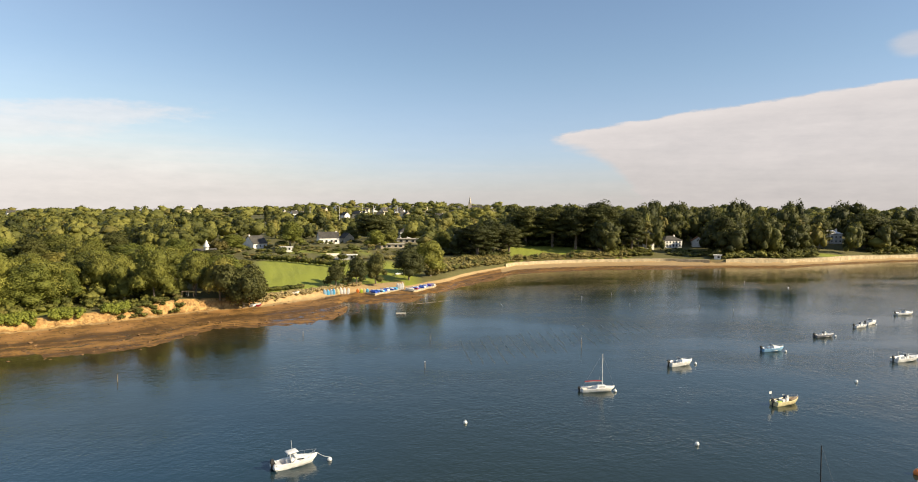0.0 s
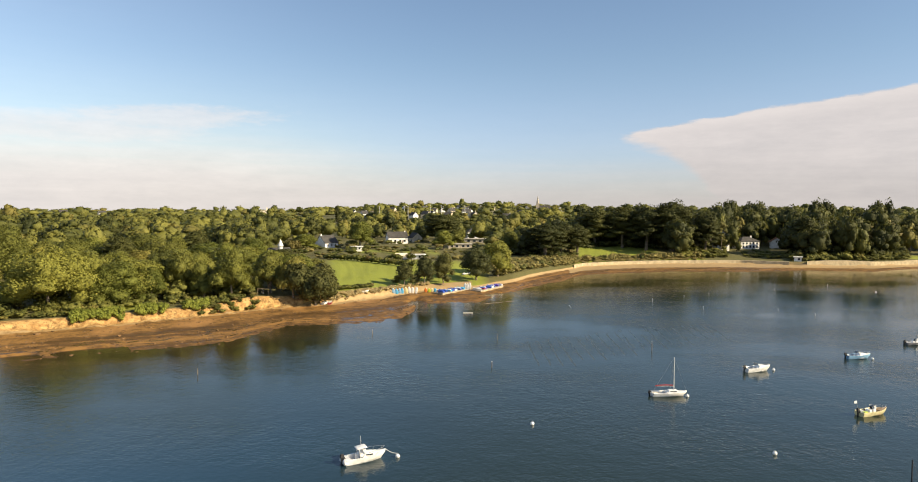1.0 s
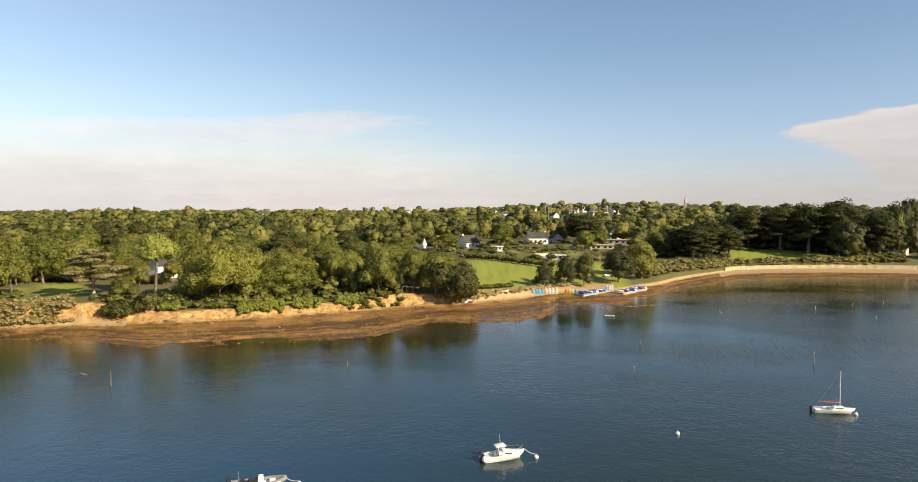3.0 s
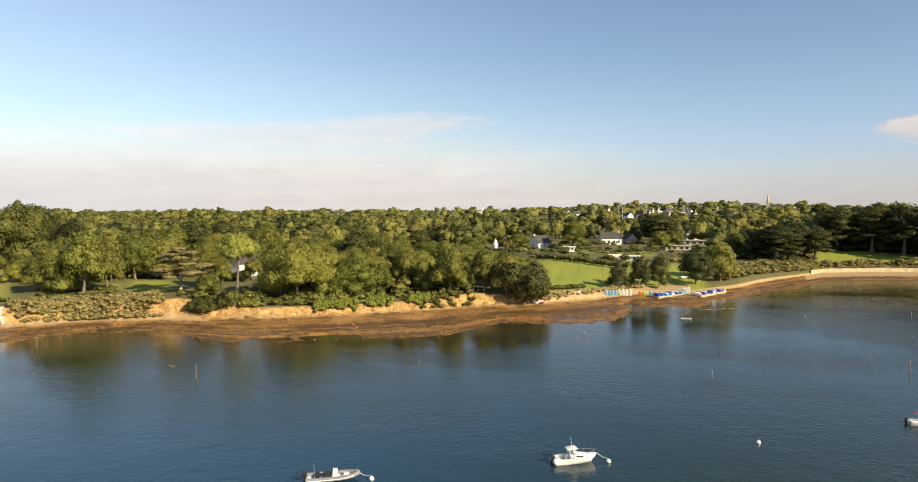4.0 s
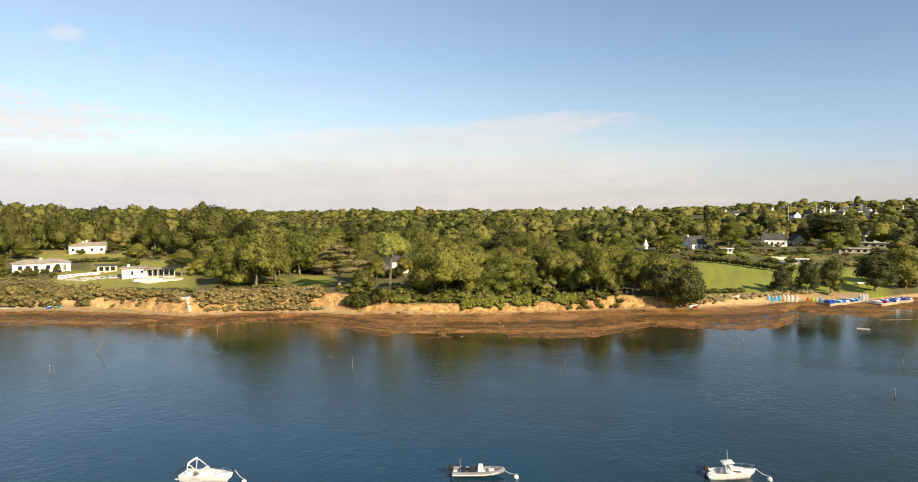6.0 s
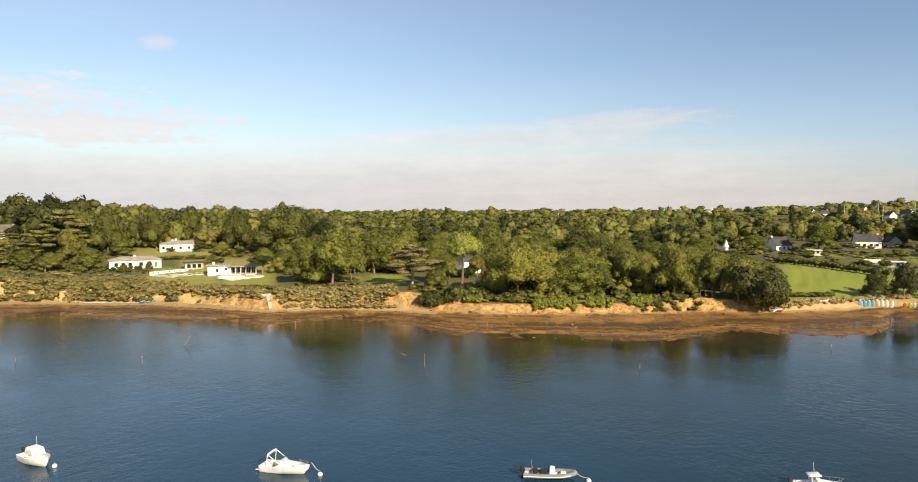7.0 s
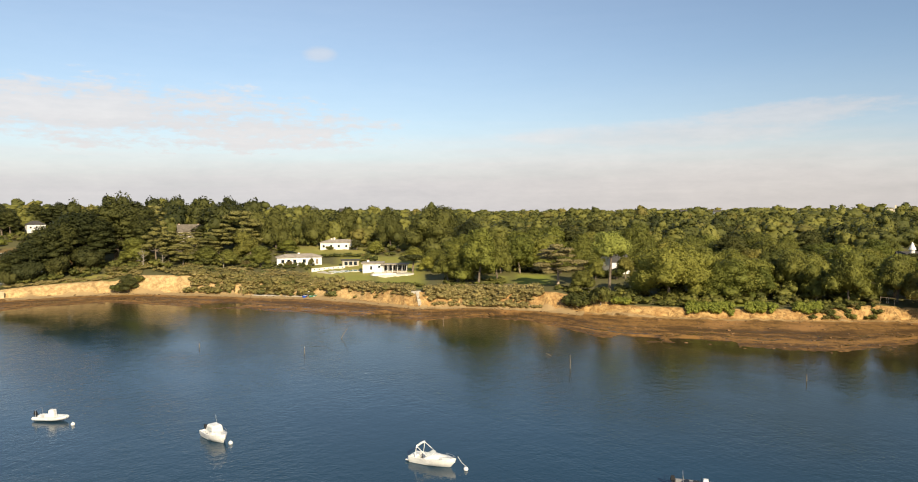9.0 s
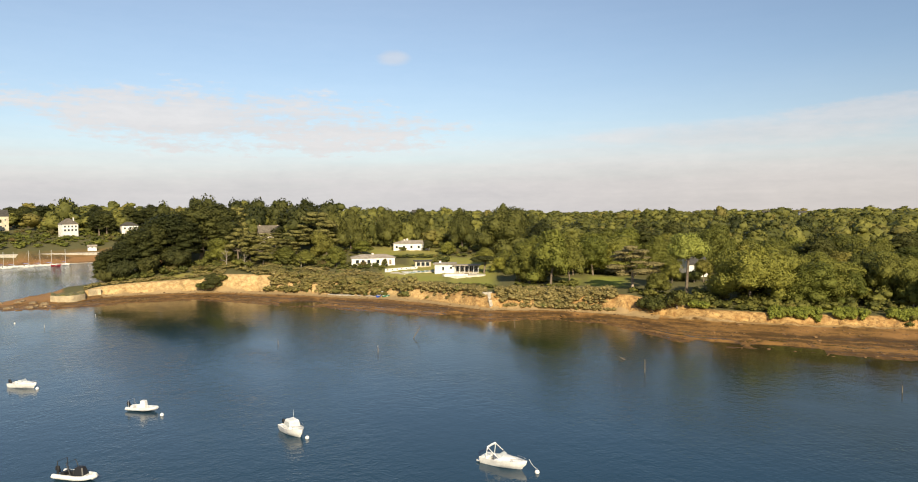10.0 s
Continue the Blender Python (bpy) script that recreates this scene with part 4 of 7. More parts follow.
def fill_woods():
    """Woodland behind the shore: single trees nearest, joined crowns further off."""
    green, dark, far = [], [], []
    count = 0
    for q, e, rng in scatter(215, 640, 8.6, 3):
        conifer = rng.uniform() < (0.80 if q < -4 else 0.42 if q > 71 else 0.10)
        size, tall = rng.uniform(0.75, 1.3), rng.uniform(0.8, 1.2) + 0.30 * noise.noise((q * 0.35, e * 0.012, 2.0)) + (0.25 if rng.uniform() < 0.07 else 0)
        if not conifer and rng.uniform() < 0.11:
            size, tall = size * 1.55, tall * 1.18
        if conifer:
            tall = min(tall, 1.12)
        if taken(q, e, 3.2):
            continue
        if e < 335 and count < 290:
            count += 1
            kind = "pine" if conifer else ("bright" if rng.uniform() < 0.14 else "oak")
            plant_at(kind, q, e, (18.0 if conifer else 12.5) * tall, (12.5 if conifer else 14.5) * size, "woodland trees")
        elif conifer:
            dark.append((q, e, 8.2 * size, (26.0 if q < -15 else 22.0 if (q < -4 or q > 71) else 15.0) * tall))
        else:
            green.append((q, e, 7.0 * size, 12.5 * tall))
    for q, e, rng in scatter(425, 600, 9.5, 9):
        if q < -4 and not taken(q, e, 2.0):
            size, tall = rng.uniform(0.85, 1.3), rng.uniform(0.75, 1.1) + (0.2 if q < -15 else 0)
            (dark if rng.uniform() < 0.8 else green).append((q, e, 6.5 * size, 17.0 * tall))
    for q, e, rng in scatter(640, 3800, 26.5, 4):
        (green if e < 860 else far).append((q, e, rng.uniform(8, 13) * (e / 640) ** 0.5, max(6.0, rng.uniform(8, 15) + 14 * noise.noise((q * 0.5, e * 0.004, 4.0)) + (8 if rng.uniform() < 0.07 else 0))))
    far_wood("woodland", "dense mixed green woodland behind the shore", green, M_WOODSHADE, 230, 0.105, (oak_lobes,))
    far_wood("pine_woodland", "dark pine woodland with layered crowns", dark, M_PINE, 300, 0.10, (pine_lobes, oak_lobes), shag=0.16)
    far_wood("distant_woodland", "distant low green woodland to the horizon", far, M_WOODSHADE, 28, 0.20, (oak_lobes, oak_lobes, pine_lobes), 3)


fill_woods()


def scrub(name, label, az0, az1, off0, off1, n, r, h, mat, seed, base="top", skip=(), even=False, cards=52, leaf=0.15):
    """Low bushes along the bank or in a garden. off: metres behind the bank's top, or plain distances."""
    rng = np.random.default_rng(seed)
    cells = []
    while len(cells) < n:
        az, o = rng.uniform(az0, az1), rng.uniform(off0, off1)
        n -= 0.02
        if any(a < az < b for a, b in skip):
            continue
        d = column(az)[0][2] + o if base == "top" else o
        k = rng.uniform(0.45, 1.1) + (0.5 if rng.uniform() < 0.12 else 0)
        if even:
            k = 0.85 + 0.25 * rng.uniform()
        cells.append((az, d, r * k, h * k * rng.uniform(0.8, 1.2) * 2.0))
    return far_wood(name, label, cells, mat, cards, leaf, (bush_lobes,), 4, 0.34)


scrub("bank_scrub", "brown and green scrub along the top of the earth bank", 47.6, 72.5, -2.6, 4.5, 640, 1.35, 0.75, M_DRYSCRUB, 11, cards=80, leaf=0.14, skip=((57.3, 58.2),))
scrub("bank_scrub", "green scrub hanging down the earth bank", 47.4, 53.5, -5, 1, 230, 1.5, 0.75, M_DRYSCRUB, 12, cards=80, leaf=0.12)
scrub("bank_scrub", "dense scrub at the foot of the garden slope", 64.5, 76.4, -6, 6, 230, 2.2, 1.15, M_SCRUB, 13, cards=100, leaf=0.12)
scrub("bank_scrub", "low scrub on the headland", 73.5, 89.5, 1.0, 9, 210, 1.3, 0.55, M_DRYSCRUB, 14, skip=((77.4, 79.6),))
scrub("clifftop_hedge", "clipped bright green hedge on the bank", 26, 41.5, -1.8, 2.2, 250, 1.25, 1.0, M_HEDGELIT, 15, even=True, skip=((27.9, 29.2), (31.2, 32.2), (35.6, 40.2)), cards=90, leaf=0.12)
scrub("bank_scrub", "low green scrub at the edge of the bank", 21.8, 27.5, -2.6, 3.5, 95, 1.5, 0.8, M_HEDGE, 16, skip=((21.3, 22.5),), cards=90, leaf=0.12)
scrub("undergrowth", "dark undergrowth below the shore trees", 22.5, 41.0, 5, 26, 170, 2.6, 1.5, M_WOODSHADE, 27, cards=40, skip=((29.3, 30.0), (37.6, 39.0)))
# two strips of bushes added to darken the ground where trees cast shade
scrub("undergrowth", "added low growth standing in for the shade under the shore oaks", 33.6, 46.2, 2.5, 16, 120, 1.7, 0.7, M_WOODSHADE, 43, cards=60)
scrub("undergrowth", "added low growth standing in for the shade under the garden trees", 50.6, 55.6, 8, 30, 90, 1.6, 0.6, M_WOODSHADE, 44, cards=60)
scrub("undergrowth", "undergrowth and saplings behind the sea wall", -34, -12.5, 6, 40, 330, 3.2, 1.9, M_WOODSHADE, 28, cards=40, skip=((-31.5, -28.0), (-20.4, -14.6)))
scrub("bank_scrub", "brown scrub on the rough garden slope", 67.0, 73.5, 4, 26, 190, 2.1, 0.7, M_DRYSCRUB, 29, cards=90, leaf=0.12)
scrub("bank_scrub", "brown and grey-green scrub covering the earth bank", 49.2, 57.0, -4.6, 0.5, 260, 1.5, 0.8, M_DRYSCRUB, 46, cards=80, leaf=0.12)
scrub("bank_scrub", "olive scrub hanging over the headland cliff", 69.0, 76.0, -4.4, 2.0, 250, 1.6, 0.85, M_DRYSCRUB, 47, cards=80, leaf=0.12)
scrub("clifftop_hedge", "level olive hedge along the top of the bank", 54.0, 66.5, -0.8, 2.2, 330, 1.35, 0.95, M_DRYSCRUB, 30, even=True, skip=((57.3, 58.2),))
scrub("undergrowth", "green shrubs on the headland behind the cliff", 72.5, 82, 8, 30, 110, 2.3, 1.1, M_SCRUB, 33)
scrub("bank_scrub", "yellowish grass and low scrub behind the sea wall", -14.2, -4.0, 2.2, 15, 220, 2.0, 0.45, M_DRYSCRUB, 34, even=True)
scrub("undergrowth", "dark undergrowth at the edge of the wood behind the villas", 54, 72, 384, 410, 170, 3.0, 2.2, M_WOODSHADE, 36, base="d")
scrub("undergrowth", "dark hedges before the houses by the sea wall", -20.4, -14.6, 9, 30, 150, 2.2, 0.85, M_WOODSHADE, 37, skip=((-17.0, -16.0),))
scrub("undergrowth", "dark evergreen undergrowth below the pine wood", -12.5, -3.2, 441, 462, 110, 3.8, 2.6, M_PINE, 40, base="d")
scrub("undergrowth", "dark evergreen undergrowth behind the lawn", -3.6, 3.2, 373, 398, 90, 3.2, 2.0, M_PINE, 41, base="d")
scrub("undergrowth", "dark evergreen undergrowth along the shore wood", -34, -20.6, 16, 40, 130, 3.8, 2.3, M_PINE, 42, skip=((-31.0, -28.0), (-23.2, -21.0)))
scrub("garden_shrubs", "mixed shrubs and hedges in gardens", 3.5, 19.5, 336, 475, 120, 3.2, 1.35, M_HEDGE, 17, base="d")
scrub("garden_shrubs", "light olive bushes in gardens", 3.5, 19.5, 340, 475, 90, 3.0, 1.1, M_SCRUB, 38, base="d")
scrub("garden_shrubs", "shrubs round the villas", 61.5, 73, 290, 385, 70, 2.2, 1.1, M_HEDGE, 18, base="d", skip=((62.5, 69.5),))
scrub("garden_shrubs", "shrubs under the garden trees", 46.5, 57, 262, 300, 60, 2.0, 1.1, M_HEDGE, 23, base="d")
scrub("garden_shrubs", "shrubs behind the villa lawn", 55, 62, 335, 380, 70, 2.4, 1.4, M_HEDGE, 24, base="d")
scrub("shore_hedge", "green hedge behind the sea wall", -14.0, -3.6, 6, 14, 260, 2.0, 1.2, M_SCRUB, 19, cards=60)
scrub("shore_scrub", "dense olive scrub on the shore slope", -4.2, 2.6, -1, 44, 420, 2.3, 1.1, M_SCRUB, 20)
scrub("shore_hedge", "dark garden hedge behind the sea wall", -34, -20.5, 4, 12, 90, 1.8, 0.9, M_WOODSHADE, 21, skip=((-31.5, -28.0),))
scrub("undergrowth", "undergrowth below the headland pines", 71.5, 88, 298, 332, 190, 2.6, 1.5, M_HEDGE, 25, base="d")
scrub("garden_shrubs", "rounded shrubs before the low villa", 66.6, 72.5, 284, 298, 34, 1.8, 0.9, M_HEDGE, 26, base="d")
scrub("hill_scrub", "scrub and small trees on the harbour hill", 84, 97, 575, 760, 330, 4.0, 1.9, M_HEDGE, 22, base="d")

scrub("reed_bank", "strip of dry tan reeds behind the beach", 8.2, 16.6, -1.6, 1.6, 230, 1.0, 0.55, M_REED, 45, even=True)


def hedge_row(az0, d0, az1, d1, n, r, h, seed, label):
    rng = np.random.default_rng(seed)
    cells = [(az0 + (az1 - az0) * (i + 0.5) / n, d0 + (d1 - d0) * (i + 0.5) / n, r * rng.uniform(0.8, 1.2), h * 2 * rng.uniform(0.85, 1.15)) for i in range(n)]
    return far_wood("hedge", label, cells, M_HEDGE, 120, 0.17, (bush_lobes,))


hedge_row(16.9, 338, 9.5, 300, 26, 2.0, 1.5, 31, "dark hedge beside the lawn")
hedge_row(16.4, 232, 13.0, 244, 18, 1.6, 0.8, 32, "low shrubs at the foot of the lawn")
hedge_row(69, 338, 62, 330, 24, 1.8, 0.9, 33, "clipped garden hedge behind the villa")
hedge_row(66.8, 252, 57.5, 226, 42, 1.6, 0.7, 34, "clipped hedge at the lawn's edge")
hedge_row(67.5, 318, 70.5, 296, 14, 1.6, 0.7, 35, "clipped hedge beside the low villa")

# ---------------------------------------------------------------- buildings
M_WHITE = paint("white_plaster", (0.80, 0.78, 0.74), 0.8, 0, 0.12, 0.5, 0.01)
M_CREAM = paint("cream_plaster", (0.66, 0.58, 0.44), 0.85, 0, 0.18, 0.5, 0.01)
M_SLATE = paint("slate", (0.072, 0.067, 0.062), 0.95, 0, 0.35, 0.8, 0.02)
M_OLDSLATE = paint("lichened_slate", (0.17, 0.145, 0.115), 0.95, 0, 0.4, 0.8, 0.02)
M_TILE = paint("clay_tile", (0.42, 0.20, 0.10), 0.85, 0, 0.35, 0.8, 0.02)
M_FLATROOF = paint("gravel_roof", (0.36, 0.31, 0.25), 0.9, 0, 0.3, 0.7, 0.02)
M_GRANITE = paint("granite", (0.52, 0.45, 0.35), 0.9, 0, 0.3, 0.9, 0.03)
M_GLASS = paint("window_glass", (0.020, 0.026, 0.032), 0.15, 0, 0.2, 1.0)
M_FRAME = paint("window_paint", (0.70, 0.70, 0.68), 0.5, 0, 0.15, 2.0)
M_CONCRETE = paint("concrete", (0.46, 0.42, 0.35), 0.9, 0, 0.3, 0.8, 0.02)
M_STONEWALL = paint("sea_wall_stone", (0.46, 0.375, 0.235), 0.9, 0, 0.28, 0.5, 0.06)
M_ROCK = paint("weathered_rock", (0.30, 0.215, 0.12), 0.9, 0, 0.5, 0.8, 0.05)
M_METAL = paint("galvanised", (0.55, 0.56, 0.57), 0.4, 0.9, 0.2, 2.0)
M_PALESTONE = paint("pale_paving", (0.62, 0.57, 0.48), 0.9, 0, 0.2, 0.8, 0.01)
M_WOOD = paint("weathered_wood", (0.26, 0.20, 0.14), 0.85, 0, 0.4, 2.0, 0.01)


def box(bm, cx, cy, cz, sx, sy, sz, top=1.0, bevel=0.0):
    """A block centred at x, y with its foot at cz; top: scale of the upper face."""
    vs = []
    for z, k in ((cz, 1.0), (cz + sz, top)):
        for x, y in ((-1, -1), (1, -1), (1, 1), (-1, 1)):
            vs.append(bm.verts.new((cx + x * sx / 2 * k, cy + y * sy / 2 * k, z)))
    fs = [bm.faces.new([vs[i] for i in q]) for q in ((3, 2, 1, 0), (4, 5, 6, 7), (0, 1, 5, 4), (1, 2, 6, 5), (2, 3, 7, 6), (3, 0, 4, 7))]
    if bevel:
        es = {e for f in fs for e in f.edges}
        bmesh.ops.bevel(bm, geom=list(es), offset=bevel, segments=1, affect="EDGES")
    return bm


def block(*args, **kw):
    return box(bmesh.new(), *args, **kw)


def empty(name, label, category, m, group=""):
    e = tagged(new(name), label, category, group)
    e.matrix_basis = m
    return e


def facing(az, d, rot=0.0, dz=0.0):
    p = at(az, d, dz)
    return pose(p.x, p.y, p.z, 0, 0, az + rot)


def window_part(e, x, y, z, w, h, side=False):
    """A window on the front (or a side) wall: a raised frame with its pane."""
    sx, sy = (0.12, w) if side else (w, 0.12)
    fr = part("window", block(x, y, z, sx, sy, h), M_FRAME, e)
    o = 0.05
    px, py = (x + (o if x > 0 else -o), y) if side else (x, y - o)
    part("pane", block(px, py, z + 0.1, sx if side else w - 0.2, (w - 0.2) if side else sy, h - 0.2), M_GLASS, fr)


def gable_roof(w, dep, h, rise, over=0.4, thick=0.22):
    bm = bmesh.new()
    a, b = w / 2 + over, dep / 2 + over
    drop = rise * over / (dep / 2)
    prof = [(-b, h - drop), (0, h + rise), (b, h - drop), (b, h - drop + thick), (0, h + rise + thick), (-b, h - drop + thick)]
    ends = [[bm.verts.new((x, y, z)) for y, z in prof] for x in (-a, a)]
    n = len(prof)
    for i in range(n):
        bm.faces.new((ends[0][i], ends[0][(i + 1) % n], ends[1][(i + 1) % n], ends[1][i]))
    bm.faces.new(ends[0][::-1])
    bm.faces.new(ends[1])
    return bm


def hip_roof(w, dep, h, rise, over=0.45):
    bm = bmesh.new()
    a, b = w / 2 + over, dep / 2 + over
    k = max(0.0, a - b)
    lo = [bm.verts.new(v) for v in ((-a, -b, h), (a, -b, h), (a, b, h), (-a, b, h))]
    ed = [bm.verts.new((v.co.x, v.co.y, h + 0.2)) for v in lo]
    r0, r1 = bm.verts.new((-k - 0.01, 0, h + rise)), bm.verts.new((k + 0.01, 0, h + rise))
    bm.faces.new(lo[::-1])
    for i in range(4):
        bm.faces.new((lo[i], lo[(i + 1) % 4], ed[(i + 1) % 4], ed[i]))
    bm.faces.new((ed[0], ed[1], r1, r0))
    bm.faces.new((ed[2], ed[3], r0, r1))
    bm.faces.new((ed[1], ed[2], r1))
    bm.faces.new((ed[3], ed[0], r0))
    return bm


def house(label, az, d, w, dep, h, roof="gable", rise=3.0, rot=0.0, wall=None, cover=None, windows=(), door=None, chimneys=(), group="", dz=0.0, name="house"):
    e = empty(name, label, "house", facing(az, d, rot, dz), group)
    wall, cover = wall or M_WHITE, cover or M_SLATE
    bm = block(0, 0, -2.5, w, dep, h + 2.5)
    if roof == "gable":
        for x in (-w / 2 + 0.15, w / 2 - 0.15):
            vs = [bm.verts.new((x + s, y, z)) for s in (-0.14, 0.14) for y, z in ((-dep / 2, h), (dep / 2, h), (0, h + rise))]
            bm.faces.new(vs[:3])
            bm.faces.new(vs[3:][::-1])
            for i in range(3):
                j = (i + 1) % 3
                bm.faces.new((vs[i], vs[j], vs[3 + j], vs[3 + i]))
    part("wall", bm, wall, e)
    if roof == "gable":
        part("roof", gable_roof(w, dep, h, rise), cover, e)
    elif roof == "hip":
        part("roof", hip_roof(w, dep, h, rise), cover, e)
    else:
        part("roof", block(0, 0, h + 0.004, w + 1.2, dep + 1.2, 0.35), cover, e)
    for x, z, a, b in windows:
        window_part(e, x, -dep / 2 - 0.02, z, a, b)
    if door is not None:
        dr = part("door", block(door, -dep / 2 - 0.03, 0.05, 1.0, 0.12, 2.1), M_WOOD, e)
        part("door_handle", block(door + 0.35, -dep / 2 - 0.12, 1.05, 0.12, 0.08, 0.05), M_METAL, dr)
    for x, y, z in chimneys:
        ch = part("chimney", block(x, y, h * 0.8, 0.9, 0.7, z - h * 0.8), wall, e)
        part("chimney_pot", block(x, y, z, 0.35, 0.35, 0.4, top=0.8), M_TILE, ch)
    return e


def veranda(az, d):
    """Open garden wing: a thin tan roof on white posts before a recessed glazed wall."""
    e = empty("veranda", "open white veranda wing with glazed doors under a thin tan roof", "veranda", facing(az, d, -4))
    part("floor", block(0, 0, -1.5, 10.0, 6.0, 1.62), M_PALESTONE, e)
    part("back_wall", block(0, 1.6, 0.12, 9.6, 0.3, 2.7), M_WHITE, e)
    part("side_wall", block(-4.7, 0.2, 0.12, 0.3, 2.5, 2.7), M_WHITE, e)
    for i in range(5):
        w = part("glazed_door", block(-3.6 + 1.8 * i, 1.42, 0.16, 1.5, 0.1, 2.3), M_FRAME, e)
        for x in (-0.36, 0.36):
            part("pane", block(-3.6 + 1.8 * i + x, 1.36, 0.3, 0.62, 0.06, 2.0), M_GLASS, w)
    for i in range(6):
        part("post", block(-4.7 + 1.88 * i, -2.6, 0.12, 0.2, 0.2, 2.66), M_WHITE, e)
    part("roof", block(0, -0.2, 2.83, 11.2, 6.4, 0.26, bevel=0.03), M_FLATROOF, e)
    part("bench", block(1.2, -1.0, 0.12, 2.2, 0.6, 0.5, bevel=0.04), M_WOOD, e)
    return e


def build_houses():
    row = lambda xs, z, a=1.1, b=1.3: [(x, z, a, b) for x in xs]
    house("white gabled house with a steep dark slate roof", 16.77, 424, 10.5, 9, 3.2, "gable", 4.2, 42, windows=row((-3, 0, 3), 0.9), chimneys=((-4.6, 0, 8.2),))
    house("white house with a slate roof and wide windows", 10.95, 466, 13.5, 8, 4.2, "gable", 3.6, 14, windows=row((-5, -2, 1.5, 4.5), 1.0, 1.6, 1.6), door=3.2, chimneys=((5.5, 0, 8.4),))
    house("small cream house with its gable to the water", 9.42, 477, 7, 8, 3.6, "gable", 3.2, -60, M_CREAM, windows=row((-2, 2), 1.0))
    house("long low house with a flat grey roof", 5.64, 422, 14.4, 7, 2.4, "flat", 0, 6, M_GRANITE, M_CONCRETE, windows=row((-5, -2, 2, 5), 0.7, 1.8, 1.4))
    house("low house with a broad flat roof", 4.46, 470, 19, 8, 2.6, "flat", 0, -4, M_GRANITE, M_CONCRETE, windows=row((-7, -3, 1, 5), 0.7, 2.0, 1.4))
    house("dark roofed house with white dormers", 4.53, 524, 9, 8, 5.2, "hip", 3.4, 10, windows=row((-2.5, 2.5), 3.2), chimneys=((2, 0, 9.2),))
    house("small white garden shed", 10.57, 338, 5.5, 4, 2.0, "gable", 1.0, 15, cover=M_CREAM, door=0, name="shed")
    house("low white garden building", 9.2, 345, 6.5, 4, 2.2, "flat", 0.8, -10, cover=M_WHITE, windows=row((-1.5, 1.5), 0.8), name="shed")
    house("low white garden building", 14.3, 395, 6, 4, 2.2, "flat", 0.8, 5, cover=M_WHITE, windows=row((-1.5, 1.5), 0.8), name="shed")
    house("large white house half hidden among oaks", 29.9, 250, 18, 9, 5.0, "gable", 2.4, 6, windows=row((-7, -3, 3, 7), 1.0) + row((-7, -3, 3, 7), 3.4, 1.0, 1.1), door=0, chimneys=((-7.6, 0, 8.3), (7.4, 0, 8.3)))
    house("white house with a slate roof under a tall pine", 41.4, 274, 9, 8, 5.0, "gable", 3.4, 40, windows=row((-3, 0, 3), 1.0), chimneys=((4.2, 0, 8.2),))
    house("white outbuilding with a dark roof", 43.9, 277, 5, 5, 2.8, "gable", 2.2, 70, windows=row((0,), 1.0), name="outbuilding")
    house("white flat-roofed villa with a glazed front on the lawn", 61.6, 276, 8, 7, 3.4, "flat", 0, -4, cover=M_FLATROOF, windows=((-0.6, 0.9, 0.9, 1.6), (2.6, 1.6, 1.0, 1.0)), chimneys=((-2.0, 0, 4.6),), name="villa")
    veranda(59.75, 274)
    house("small grey pool house with an open front", 63.5, 297, 7, 4, 2.4, "flat", 0, 4, M_GRANITE, M_SLATE, windows=row((-2, 0, 2), 0.3, 1.6, 1.8), name="pool_house")
    house("long low white villa with a tan roof", 67.7, 305, 19, 8, 3.0, "hip", 1.5, 4, cover=M_FLATROOF, windows=row((-7, -4.5, -2, 2, 5), 0.6, 1.5, 1.7), door=7.5, chimneys=((0, 0, 4.9),), name="villa")
    house("long white house with a low hipped tan roof", 64.4, 375, 19.5, 9, 3.4, "hip", 1.7, -3, cover=M_FLATROOF, windows=row((-8, -4, 0, 4, 7.5), 0.9, 1.3, 1.4), chimneys=((-2.5, 0, 6.0), (-4.0, 0, 5.6)), name="villa")
    house("granite house with slate roof and tall chimneys among pines", 76.1, 402, 12, 8, 6.4, "gable", 3.4, 8, M_GRANITE, M_OLDSLATE, windows=row((-4, 0, 4), 2.2), chimneys=((-5, 0, 10.2), (4.9, 0, 10.0)))
    house("white house with a hipped roof on the harbour hill", 86.4, 640, 13, 9, 5.5, "hip", 3.2, 12, windows=row((-4, 0, 4), 2.6, 1.5, 1.6))
    house("tall white house with a slate roof above the harbour", 90.4, 625, 11.5, 9, 8.2, "hip", 4.6, 20, cover=M_OLDSLATE, windows=row((-4, -1.3, 1.3, 4), 2.6, 1.5, 1.7) + row((-4, -1.3, 1.3, 4), 5.6, 1.3, 1.5), chimneys=((4, 0, 13.4),), dz=2.2)
    house("tall stone house among pines above the harbour", 94.5, 690, 10, 10, 12.0, "gable", 5.0, 10, M_CREAM, windows=row((-2.5, 2.5), 3) + row((-2.5, 2.5), 8))
    house("white lodge on the quay", 88.9, 540, 5.5, 4, 1.7, "gable", 1.0, 0, cover=M_FLATROOF, windows=row((-2.5, 0, 2.5), 0.9), dz=0.2)
    house("cream house partly hidden by conifers", -15.5, 461, 6, 8, 8.6, "gable", 3.4, -60, M_WHITE, windows=row((-1.5, 1.5), 2) + row((-1.5, 1.5), 5))
